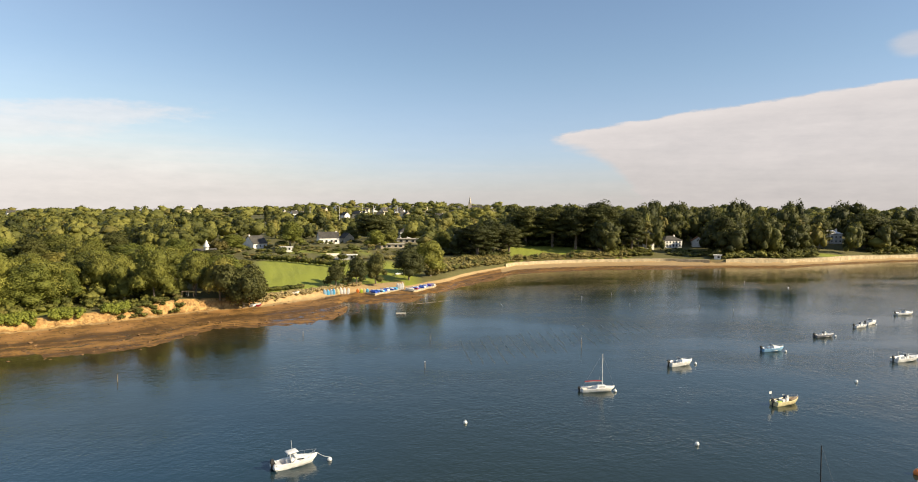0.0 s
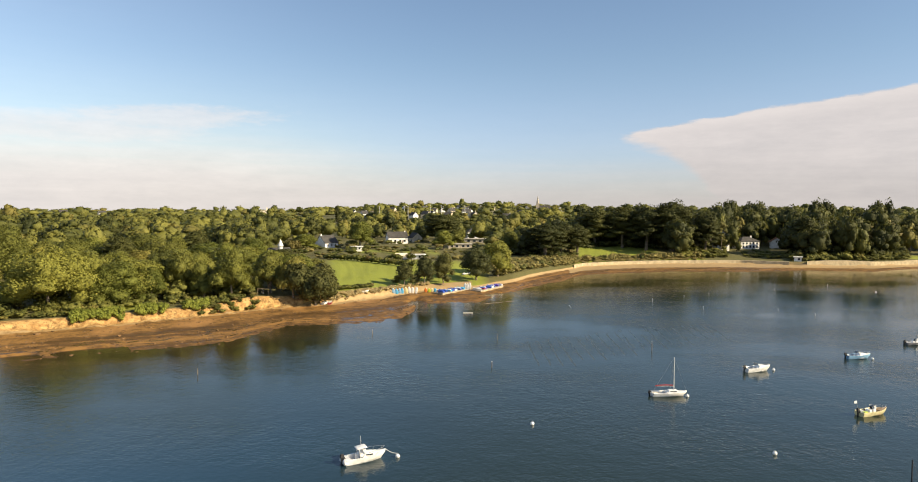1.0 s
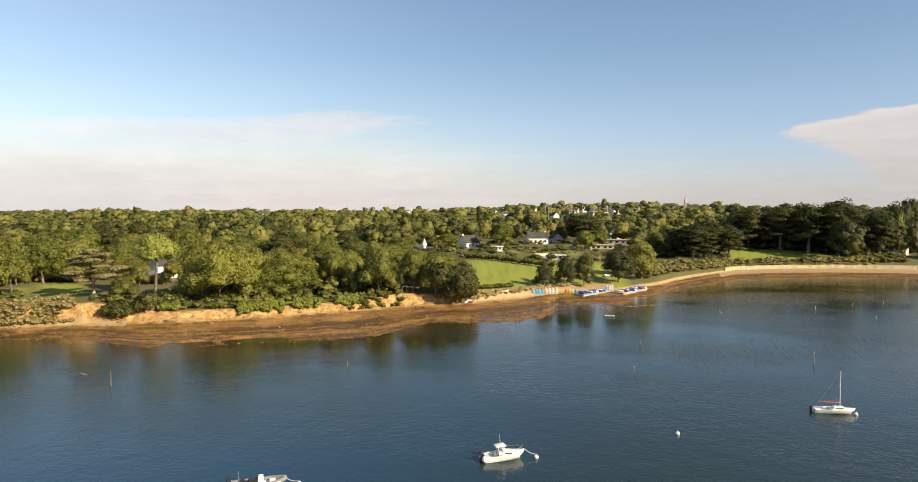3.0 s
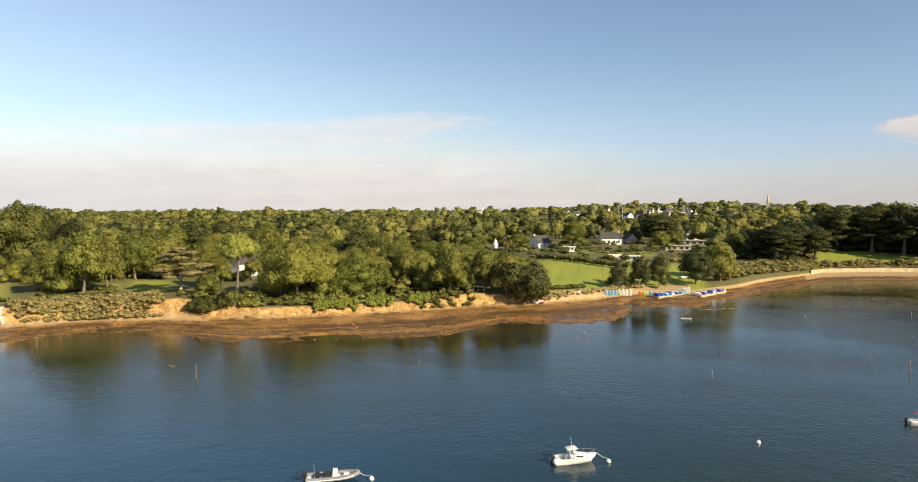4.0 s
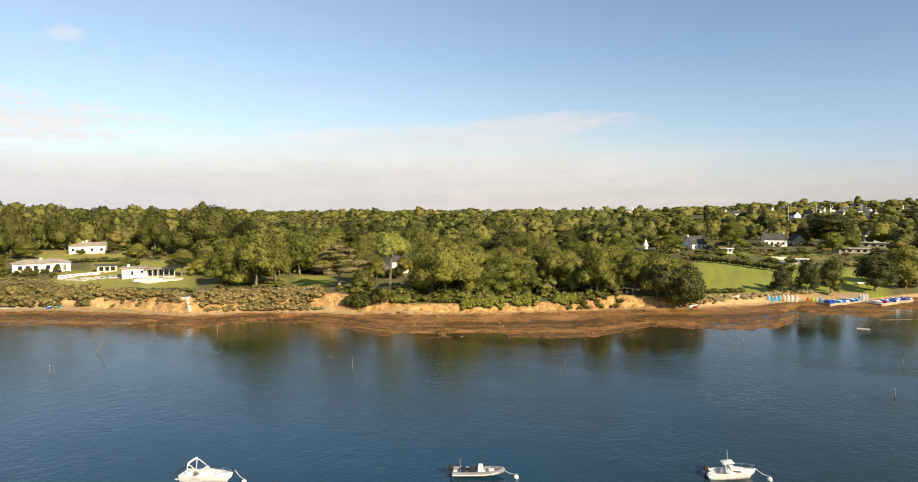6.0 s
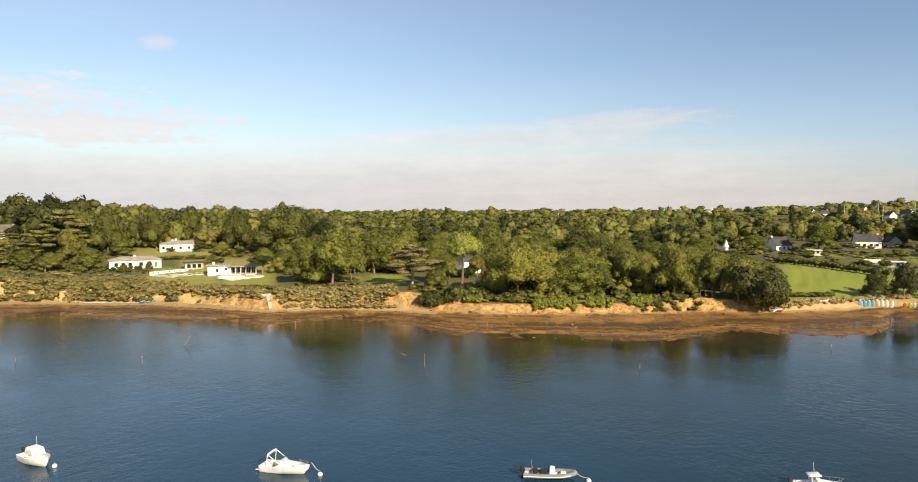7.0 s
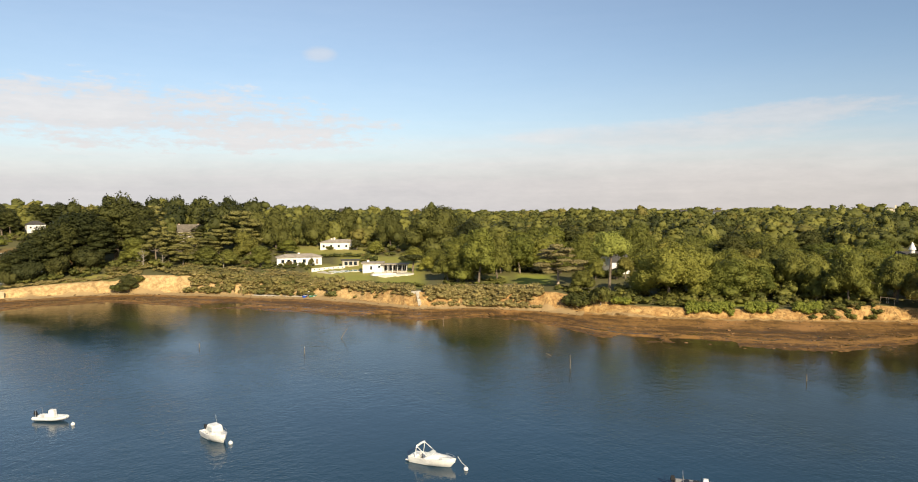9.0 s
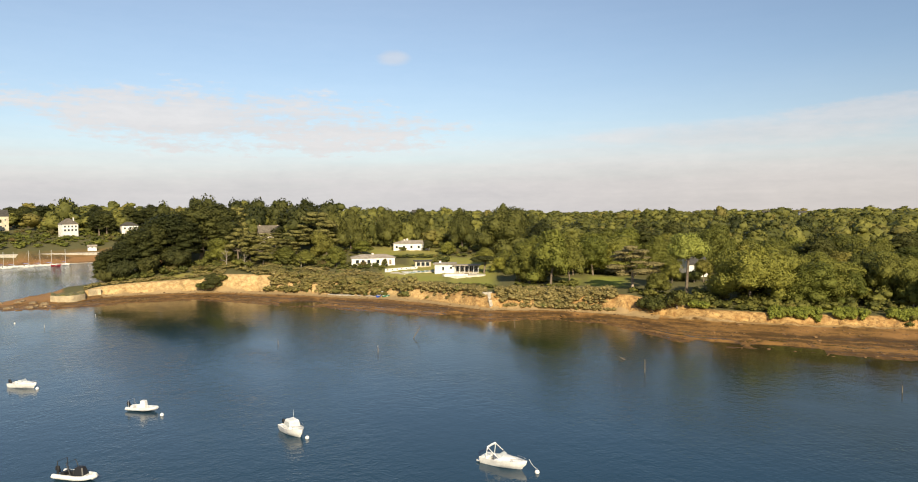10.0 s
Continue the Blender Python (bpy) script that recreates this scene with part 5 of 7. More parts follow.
    house("white house with bay windows and slate roof", -17.3, 477, 13.5, 9, 5.0, "hip", 3.0, 36, windows=row((-5, -2.5, 0, 2.5, 5), 0.9, 1.3, 1.7) + row((-5, -2.5, 0, 2.5, 5), 3.2, 1.2, 1.3), chimneys=((3.5, 0, 8.6),))
    house("white gabled house with an orange tiled roof", -19.45, 497, 8.5, 8, 4.2, "gable", 2.6, -84, cover=M_TILE, windows=row((-2, 2), 1.0, 1.4, 1.6))
    house("small white beach cabin on the sea wall", -20.97, 431, 3.8, 3, 2.2, "flat", 0, 0, cover=M_WHITE, windows=((0.6, 0.5, 1.4, 1.4),), name="cabin")
    v = house("white villa with a slim turret behind the sea wall", -28.9, 572, 9.5, 9, 7.0, "hip", 2.6, 34, cover=M_WHITE, windows=row((-3.2, 0, 3.2), 0.9) + row((-3.2, 0, 3.2), 4.0), chimneys=((3, 0, 10.6),), name="villa")
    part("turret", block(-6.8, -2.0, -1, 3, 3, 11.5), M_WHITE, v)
    part("turret_roof", block(-6.8, -2.0, 10.504, 3.6, 3.6, 1.6, top=0.1), M_SLATE, v)
    t = house("house with a white conical turret among trees", 20.6, 303, 9, 8, 4.4, "gable", 3.0, 20)
    bm = bmesh.new()
    bmesh.ops.create_cone(bm, cap_ends=True, segments=14, radius1=1.25, radius2=0.12, depth=2.8, matrix=pose(-1.0, -4.6, 9.9))
    bmesh.ops.create_cone(bm, cap_ends=True, segments=14, radius1=0.85, radius2=0.85, depth=8.5, matrix=pose(-1.0, -4.6, 4.25))
    part("turret", bm, M_WHITE, t, "white conical turret")


build_houses()


def town():
    """Houses of the town on the rise behind the woods."""
    rng = np.random.default_rng(8)
    for i in range(46):
        az, d = rng.uniform(-3, 15), rng.uniform(800, 1500)
        house("white town house with a slate roof", az, d, rng.uniform(9, 15), 8, rng.uniform(4.5, 7.5), "gable", 3.8, rng.uniform(-80, 80), M_WHITE if i % 3 else M_CREAM,
              windows=((-3, 1, 1.2, 1.4), (0, 1, 1.2, 1.4), (3, 1, 1.2, 1.4)), chimneys=((3.2, 0, 10.5),), group="houses of the town", dz=rng.uniform(1, 5))
    for az, d, h in ((49.0, 1100, 12), (36, 1250, 12), (33.5, 1350, 11), (64, 1000, 14)):
        house("distant white farmhouse among trees", az, d, 12, 8, h, "gable", 4, 15, windows=((-3, h - 2, 1.2, 1.4), (3, h - 2, 1.2, 1.4)), group="far houses")
    h = house("long cream building with a short tower above the woods", 21.6, 1500, 30, 12, 14, "flat", 0, 0, M_CREAM, M_CREAM, windows=((-9, 11, 4, 1.5), (0, 11, 4, 1.5), (9, 11, 4, 1.5)))
    part("tower", block(2, 0, 14.36, 3, 3, 6), M_CREAM, h)
    church = empty("church", "granite church with a tall slender spire", "church", facing(-1.05, 1300, 0, -4))
    part("nave", block(9, 0, -1, 22, 10, 14), M_GRANITE, church)
    part("roof", gable_roof(22, 10, 13, 7), M_SLATE, church).location = (9, 0, 0)
    part("tower", block(-3, 0, -1, 6, 6, 23), M_GRANITE, church)
    bm = bmesh.new()
    bmesh.ops.create_cone(bm, cap_ends=True, segments=8, radius1=3.1, radius2=0.1, depth=17, matrix=pose(-3, 0, 30.5))
    part("spire", bm, M_GRANITE, church)
    for x in (-5.4, -0.6):
        for y in (-2.4, 2.4):
            part("pinnacle", block(x, y, 22, 0.9, 0.9, 4.5, top=0.1), M_GRANITE, church)
    for az, d, h in ((10.3, 800, 22), (10.0, 805, 21), (12.4, 860, 21), (8.1, 870, 22), (7.2, 880, 20), (5.2, 900, 20)):
        e = empty("light_mast", "tall slim pale lighting mast among houses", "mast", facing(az, d), "lighting masts")
        bm = bmesh.new()
        tube(bm, [(0, 0, -1), (0, 0, h)], 0.32, 0.16)
        part("pole", bm, M_FRAME, e)
        part("lamp_head", block(0, 0, h, 1.6, 0.5, 0.35), M_METAL, e)


town()


def garden_works():
    # terrace, pool and its screen on the villa lawn
    e = empty("terrace", "pale paved terrace before the villa", "terrace", facing(60.0, 262))
    bm = bmesh.new()
    bmesh.ops.create_cone(bm, cap_ends=True, segments=28, radius1=8.6, radius2=8.4, depth=1.2, matrix=Matrix.Translation((0, 0, 0.0)) @ Matrix.Diagonal((1.0, 0.55, 1, 1)))
    part("paving", bm, M_PALESTONE, e)
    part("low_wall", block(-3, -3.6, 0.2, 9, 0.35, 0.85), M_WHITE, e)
    part("table", block(1.0, -1.0, 0.6, 1.6, 0.9, 0.75), M_WOOD, e)
    p = empty("swimming_pool", "rectangular pool with pale surround", "pool", facing(64.1, 279, 37))
    part("surround", block(1.5, 0.5, -0.5, 21, 9.5, 0.75), M_PALESTONE, p)
    part("water_surface", block(0, -1.2, 0.2, 13, 4.0, 0.09), paint("pool_water", (0.20, 0.42, 0.48), 0.05, 0, 0.1), p)
    w = empty("garden_screen", "white wall with small round openings beside the pool", "wall", facing(65.3, 285.5, 37))
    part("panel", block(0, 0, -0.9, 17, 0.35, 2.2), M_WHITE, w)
    for i in range(7):
        part("opening", block(-7.2 + 2.4 * i, -0.19, 0.6, 0.5, 0.08, 0.4), M_GLASS, w)
    s = empty("steps", "narrow pale concrete steps down the earth bank", "steps", facing(57.8, 212))
    foot, d = ground_z(57.8, 212), 211.0
    for i in range(11):
        while ground_z(57.8, d) < foot + 0.38 * i and d < 218:
            d += 0.1
        part("step", block(0.5 - 0.09 * i, d - 212, 0.38 * i - 0.75, 1.0, 0.7, 0.95), M_CONCRETE, s)
    part("landing", block(-0.9, d - 211.2, 3.4, 3.0, 1.5, 0.75), M_CONCRETE, s)
    r = empty("railing", "low weathered wooden rail along the cliff top", "railing", facing(51.5, 224))
    part("rail", block(0, 0, 0.45, 24, 0.08, 0.09), M_WOOD, r)
    for i in range(9):
        part("post", block(-11.6 + 2.9 * i, 0, -0.6, 0.12, 0.12, 1.12), M_WOOD, r)
    sw = empty("swing_frame", "wooden swing frame on the cliff top", "swing", facing(21.9, 218.5))
    for x in (-1.5, 1.5):
        for y in (-0.7, 0.7):
            bm = bmesh.new()
            tube(bm, [(x * 1.25, y, -0.6), (x, 0, 2.1)], 0.07, 0.06, 6)
            part("leg", bm, M_WOOD, sw)
    bm = bmesh.new()
    tube(bm, [(-1.7, 0, 2.08), (1.7, 0, 2.08)], 0.07, 0.07, 6)
    part("beam", bm, M_WOOD, sw)
    part("seat", block(0, 0, 0.45, 0.5, 0.2, 0.05), M_WOOD, sw)
    for x in (-0.22, 0.22):
        part("rope", block(x, 0, 0.48, 0.03, 0.03, 1.6), M_FRAME, sw)
    b = empty("bench", "white garden bench under the oaks", "bench", facing(29.0, 226))
    part("seat", block(0, 0, 0.42, 1.6, 0.45, 0.08), M_FRAME, b)
    part("backrest", block(0, 0.22, 0.55, 1.6, 0.06, 0.45), M_FRAME, b)
    for x in (-0.7, 0.7):
        part("leg", block(x, 0, -0.3, 0.08, 0.4, 0.72), M_FRAME, b)


garden_works()

# ---------------------------------------------------------------- sea wall, quays, dinghy park


M_DRYGRASS = paint("dry_grass", (0.205, 0.185, 0.062), 0.95, 0, 0.45, 0.6, 0.08)


def sweep_wall(name, label, az0, az1, step, dist, z0, z1, thick, mat):
    """A wall that follows the coast."""
    bm = bmesh.new()
    prev = None
    n = int((az1 - az0) / step)
    for i in range(n + 1):
        az = az0 + (az1 - az0) * i / n
        d = dist(az)
        wave = 0.12 * noise.noise((az * 3, 0, 5))
        ring = []
        for dd, z in ((0, z0), (0.25, z1(az) + wave), (thick, z1(az) + wave), (thick, z0)):
            a = radians(az)
            ring.append(bm.verts.new((-(d + dd) * math.sin(a), (d + dd) * math.cos(a), z)))
        if prev:
            for k in range(3):
                bm.faces.new((prev[k], prev[k + 1], ring[k + 1], ring[k]))
        else:
            bm.faces.new(ring[::-1])
        prev = ring
    bm.faces.new(prev)
    return tagged(part(name, bm, mat), label, "wall", kind="structure")


sweep_wall("sea_wall", "pale weathered stone sea wall above the beach", -40, -21.6, 0.15, lambda a: curve(BANK_FOOT, a) - 0.5, 0.2, lambda a: 3.7 + 0.4 * math.sin(a), 2.8, M_STONEWALL)
sweep_wall("sea_wall", "low pale stone sea wall beside the lawn", -20.4, -4.0, 0.15, lambda a: curve(BANK_FOOT, a) - 0.4, 0.2, lambda a: 3.0, 2.8, M_STONEWALL)
sweep_wall("harbour_wall", "long pale quay wall across the harbour", 84.5, 108, 0.3, lambda a: float(np.interp(a, BAY[:, 0], BAY[:, 2])) + 33, 0.5, lambda a: 5.0, 5.0, M_CONCRETE)
sweep_wall("tip_wall", "old stone wall below the headland's end", 88.4, 89.25, 0.1, lambda a: curve(BANK_FOOT, a) - 0.6, 0.2, lambda a: 3.5, 1.4, M_STONEWALL)
sweep_wall("bastion_wall", "rounded old stone bastion at the headland's tip", 89.45, 91.7, 0.08, lambda a: 274.5 + 4.5 * ((a - 90.55) / 1.15) ** 2, -0.3, lambda a: 2.8, 1.0, M_STONEWALL)
sweep_wall("bastion_fill", "dry grass on top of the stone bastion", 89.5, 91.65, 0.08, lambda a: 275.6 + 4.4 * ((a - 90.55) / 1.15) ** 2, -0.3, lambda a: 2.95 + 0.25 * math.sin(a * 9), 9.0, M_DRYGRASS)
sweep_wall("slipway_edge", "low dark stone edge of the slipway", 0.7, 5.7, 0.1, lambda a: 226 + 3.2 * abs(a - 3.7), -0.4, lambda a: 0.05, 0.6, M_WOOD)
sweep_wall("beach_kerb", "pale concrete ramp along the villa beach", 66.6, 71.5, 0.2, lambda a: curve(BANK_FOOT, a) - 3.0, 0.2, lambda a: 1.35, 2.6, M_CONCRETE)


def gel(name, colour, rough=0.3):
    return paint(name, colour, rough, 0, 0.12, 1.2)


M_GEL, M_BLUE, M_CYAN, M_YELLOW, M_RED, M_BLACK = (gel("white_gelcoat", (0.80, 0.79, 0.76)), gel("blue_hull", (0.030, 0.085, 0.42)), gel("cyan_hull", (0.10, 0.42, 0.72)),
                                                  gel("yellow_hull", (0.74, 0.65, 0.36)), gel("red_canvas", (0.27, 0.022, 0.032), 0.8), gel("black_rubber", (0.016, 0.016, 0.018), 0.5))
M_GREY, M_ORANGE, M_PURPLE, M_LIME, M_TEAK = (gel("grey_tube", (0.20, 0.20, 0.215), 0.55), gel("orange_plastic", (0.75, 0.20, 0.04)), gel("violet_canvas", (0.10, 0.06, 0.36), 0.8),
                                              gel("lime_plastic", (0.50, 0.62, 0.07)), paint("teak", (0.34, 0.24, 0.14), 0.7, 0, 0.25, 2.0))
M_PALETUBE = gel("pale_grey_tube", (0.60, 0.61, 0.62), 0.5)
M_CANVAS = gel("pale_canvas", (0.56, 0.58, 0.57), 0.7)
M_SCREEN = gel("clear_screen", (0.42, 0.45, 0.47), 0.15)
M_PALE = gel("pale_blue_hull", (0.26, 0.46, 0.66))
M_GREEN = gel("green_antifouling", (0.04, 0.17, 0.10), 0.6)


def tube_part(name, pts, r, mat, parent, label="", sides=6):
    bm = bmesh.new()
    tube(bm, pts, r, r, sides)
    return part(name, bm, mat, parent, label)


def half_beam(u, B, stern=0.90):
    """Half the beam from stern (u = 0) to bow (u = 1)."""
    return B / 2 * (stern + (1.15 - stern) * min(1.0, u * 1.6)) * max(0.0, 1 - max(0.0, (u - 0.38) / 0.62) ** 2.3) if u < 1 else 0.0


def sheer(u, F):
    return F * (1.0 + 0.42 * u * u)


def hull(L, B, F, deck_from=0.5, floor=0.32):
    """Three meshes: the outer shell with its gunwale, the foredeck and the cockpit floor."""
    us = [0, 0.1, 0.22, 0.36, 0.5, 0.62, 0.73, 0.82, 0.9, 0.96, 1.0]
    shell, deck, pit = bmesh.new(), bmesh.new(), bmesh.new()
    secs, rims = [], []
    for u in us:
        x = -L / 2 + L * (u if u < 1 else 1.0)
        b, s = max(half_beam(u, B), 0.02), sheer(u, F)
        k = -0.28 + 0.55 * max(0, (u - 0.55) / 0.45) ** 2 * F
        c = 0.02 + 0.30 * F * u * u
        xk = x - 0.16 * L * max(0, (u - 0.75) / 0.25) ** 2 * 0.6
        row = [(xk, 0, k), (xk, b * (0.80 - 0.34 * u * u), c), (x - 0.02 * L * u * u, b * (0.95 - 0.05 * u), (c + s) * 0.5), (x, b, s), (x, b * 0.88, s + 0.03), (x, b * 0.84, s - 0.06)]
        secs.append([shell.verts.new(p) for p in row] + [shell.verts.new((p[0], -p[1], p[2])) for p in row[1:]])
    for a, b in zip(secs, secs[1:]):
        for chain in ((0, 1, 2, 3, 4, 5), (0, 6, 7, 8, 9, 10)):
            for i, j in zip(chain, chain[1:]):
                shell.faces.new((a[i], a[j], b[j], b[i]))
    shell.faces.new((secs[0][0], secs[0][1], secs[0][2], secs[0][3], secs[0][8], secs[0][7], secs[0][6]))
    prev = None
    for u in [deck_from + (1 - deck_from) * i / 6 for i in range(7)]:
        x, b, s = -L / 2 + L * u, max(half_beam(u, B) * 0.86, 0.015), sheer(u, F)
        ring = [deck.verts.new((x, y * b, s + 0.02 + 0.10 * F * (1 - abs(y)))) for y in (-1, -0.5, 0, 0.5, 1)]
        if prev:
            for i in range(4):
                deck.faces.new((prev[i], prev[i + 1], ring[i + 1], ring[i]))
        else:
            feet = [deck.verts.new((x, v.co.y, floor * F)) for v in ring]
            for i in range(4):
                deck.faces.new((ring[i], ring[i + 1], feet[i + 1], feet[i]))
        prev = ring
    prev = None
    for i in range(6):
        u = deck_from * i / 5
        x, b = -L / 2 + 0.05 + L * u, half_beam(u, B) * 0.85
        ring = [pit.verts.new(p) for p in ((x, -b, sheer(u, F) - 0.05), (x, -b, floor * F), (x, b, floor * F), (x, b, sheer(u, F) - 0.05))]
        if prev:
            for k in range(3):
                pit.faces.new((prev[k], prev[k + 1], ring[k + 1], ring[k]))
        else:
            pit.faces.new(ring)
        prev = ring
    return shell, deck, pit


def outboard(e, x, y, F, mat=None):
    m = part("outboard_motor", block(x, y, F + 0.05, 0.55, 0.38, 0.55, top=0.75, bevel=0.06), mat or M_BLACK, e)
    part("leg", block(x - 0.02, y, -0.5, 0.22, 0.14, F + 0.55), M_BLACK, m)
    part("bracket", block(x + 0.22, y, F - 0.15, 0.2, 0.28, 0.35), M_BLACK, m)


def rounded(ob, degrees=38):
    """Smooth shading that keeps the sharp edges."""
    ob.data.polygons.foreach_set("use_smooth", [True] * len(ob.data.polygons))
    ob.data.set_sharp_from_angle(angle=radians(degrees))
    return ob


def moulding(x0, x1, w0, w1, z, h, peak=0.4, n=12):
    """A domed deck moulding: sections swell from both ends, widest aft, tapering forward."""
    bm = bmesh.new()
    prev = None
    for i in range(n + 1):
        u = i / n
        w = (w0 + (w1 - w0) * u ** 1.6) / 2
        k = math.sin(math.pi * min(1.0, max(0.0, u / (2 * peak) if u < peak else 0.5 + (u - peak) / (2 * (1 - peak))))) ** 0.6
        ring = [bm.verts.new((x0 + (x1 - x0) * u, w * c, z + h * k * s)) for c, s in ((-1, -0.12), (-0.94, 0.45), (-0.74, 0.82), (-0.38, 0.97), (0, 1.0), (0.38, 0.97), (0.74, 0.82), (0.94, 0.45), (1, -0.12))]
        if prev:
            for j in range(8):
                bm.faces.new((prev[j], prev[j + 1], ring[j + 1], ring[j]))
        else:
            bm.faces.new(ring)
        prev = ring
    bm.faces.new(prev[::-1])
    return bm


def boat_base(label, x, y, heading, L, B, F, hull_mat, deck_mat=None, deck_from=0.5, floor=0.32, name="motorboat"):
    e = empty(name, label, "boat", pose(x, y, 0, 0, 0, heading), "moored boats")
    s, d, p = hull(L, B, F, deck_from, floor)
    rounded(part("hull", s, hull_mat, e))
    rounded(part("foredeck", d, deck_mat or M_GEL, e))
    part("cockpit", p, deck_mat or M_GEL, e)
    return e


def bow_rail(e, L, B, F, u0=0.55, rise=0.5):
    for s in (-1, 1):
        pts = [(-L / 2 + L * u, s * half_beam(u, B) * 0.85, sheer(u, F) + rise) for u in (u0, 0.7, 0.82, 0.92)] + [(L / 2 - 0.1, 0, sheer(1, F) + rise)]
        tube_part("bow_rail", pts, 0.022, M_METAL, e)
        for u in (u0, 0.75, 0.92):
            tube_part("stanchion", [(-L / 2 + L * u, s * half_beam(u, B) * 0.85, sheer(u, F)), (-L / 2 + L * u, s * half_beam(u, B) * 0.85, sheer(u, F) + rise)], 0.018, M_METAL, e)


def windscreen(e, x, w, z, h, rake=0.35):
    bm = bmesh.new()
    lo = [(x - 0.5, -w / 2, z), (x, -w * 0.38, z), (x, w * 0.38, z), (x - 0.5, w / 2, z)]
    vs = [bm.verts.new(p) for p in lo] + [bm.verts.new((p[0] - rake, p[1] * 0.9, p[2] + h)) for p in lo]
    ins = [bm.verts.new((v.co.x - 0.03, v.co.y * 0.98, v.co.z)) for v in vs]
    for q in (vs, ins):
        for i in range(3):
            bm.faces.new((q[i], q[i + 1], q[5 + i], q[4 + i]))
    for i in range(3):
        bm.faces.new((vs[4 + i], vs[5 + i], ins[5 + i], ins[4 + i]))
    w = part("windscreen", bm, M_SCREEN, e)
    tube_part("screen_frame", [v for v in [(p[0] - rake, p[1] * 0.9, p[2] + h) for p in lo]], 0.025, M_METAL, w)


def cabin_boat(label, x, y, heading, L=5.6, B=2.2, F=0.74, hull_mat=None, full=False):
    e = boat_base(label, x, y, heading, L, B, F, hull_mat or M_GEL, deck_from=0.46)
    z = sheer(0.6, F)
    if full:
        rounded(part("cuddy", moulding(-0.2, L / 2 - 0.4, B * 0.76, B * 0.2, z - 0.10, 0.42, 0.3), M_GEL, e))
        c = part("wheelhouse", block(-0.35, 0, z - 0.22, 2.3, B * 0.80, 1.30, top=0.74, bevel=0.14), M_GEL, e)
        for s in (-1, 1):
            bm = block(-0.3, s * B * 0.352, z + 0.28, 1.5, 0.04, 0.52, top=0.86)
            bmesh.ops.rotate(bm, verts=bm.verts, cent=(0, s * B * 0.352, z + 0.28), matrix=Matrix.Rotation(s * 0.17, 3, "X"))
            part("side_window", bm, M_CANVAS, c)
        bm = block(0.73, 0, z + 0.25, 0.05, B * 0.60, 0.58, top=0.84)
        bmesh.ops.rotate(bm, verts=bm.verts, cent=(0.73, 0, z + 0.25), matrix=Matrix.Rotation(-0.24, 3, "Y"))
        part("windscreen", bm, M_CANVAS, c)
    else:
        c = rounded(part("cabin", moulding(-0.55, L / 2 - 0.5, B * 0.80, B * 0.22, z - 0.10, 0.50, 0.28), M_GEL, e))
        for s in (-1, 1):
            part("cabin_window", block(0.35, s * B * 0.355, z + 0.06, 0.9, 0.05, 0.16), M_GLASS, c)
        rounded(part("wheel_stand", block(-0.35, 0, z - 0.2, 0.9, B * 0.56, 0.95, top=0.72, bevel=0.12), M_GEL, e))
        windscreen(e, 0.25, B * 0.66, z + 0.32, 0.55)
        bm = block(-0.55, 0, z + 0.95, 1.45, B * 0.62, 0.13, top=0.88, bevel=0.055)
        bmesh.ops.rotate(bm, verts=bm.verts, cent=(-0.55, 0, z + 0.95), matrix=Matrix.Rotation(-0.10, 3, "Y"))
        r = rounded(part("hardtop", bm, M_GEL, e))
        for s in (-1, 1):
            tube_part("pillar", [(-0.75, s * B * 0.27, F * 0.9), (-0.95, s * B * 0.26, z + 0.95)], 0.04, M_GEL, r)
            rounded(part("stern_pod", block(-L / 2 + 0.05, s * B * 0.27, 0.12, 0.75, B * 0.36, F * 0.86, top=0.88, bevel=0.14), M_GEL, e))
    part("seat", block(-0.9, 0.35, F * 0.32, 0.5, 0.5, 0.75, bevel=0.05), M_GEL, e)
    part("stern_bench", block(-L / 2 + 0.5, 0, F * 0.32, 0.55, B * 0.7, 0.45, bevel=0.04), M_GEL, e)
    tube_part("antenna", [(-0.4, 0.3, z + 1.0), (-0.5, 0.3, z + 2.3)], 0.015, M_GEL, e)
    bow_rail(e, L, B, F)
    outboard(e, -L / 2 - 0.25, 0, F)
    return e


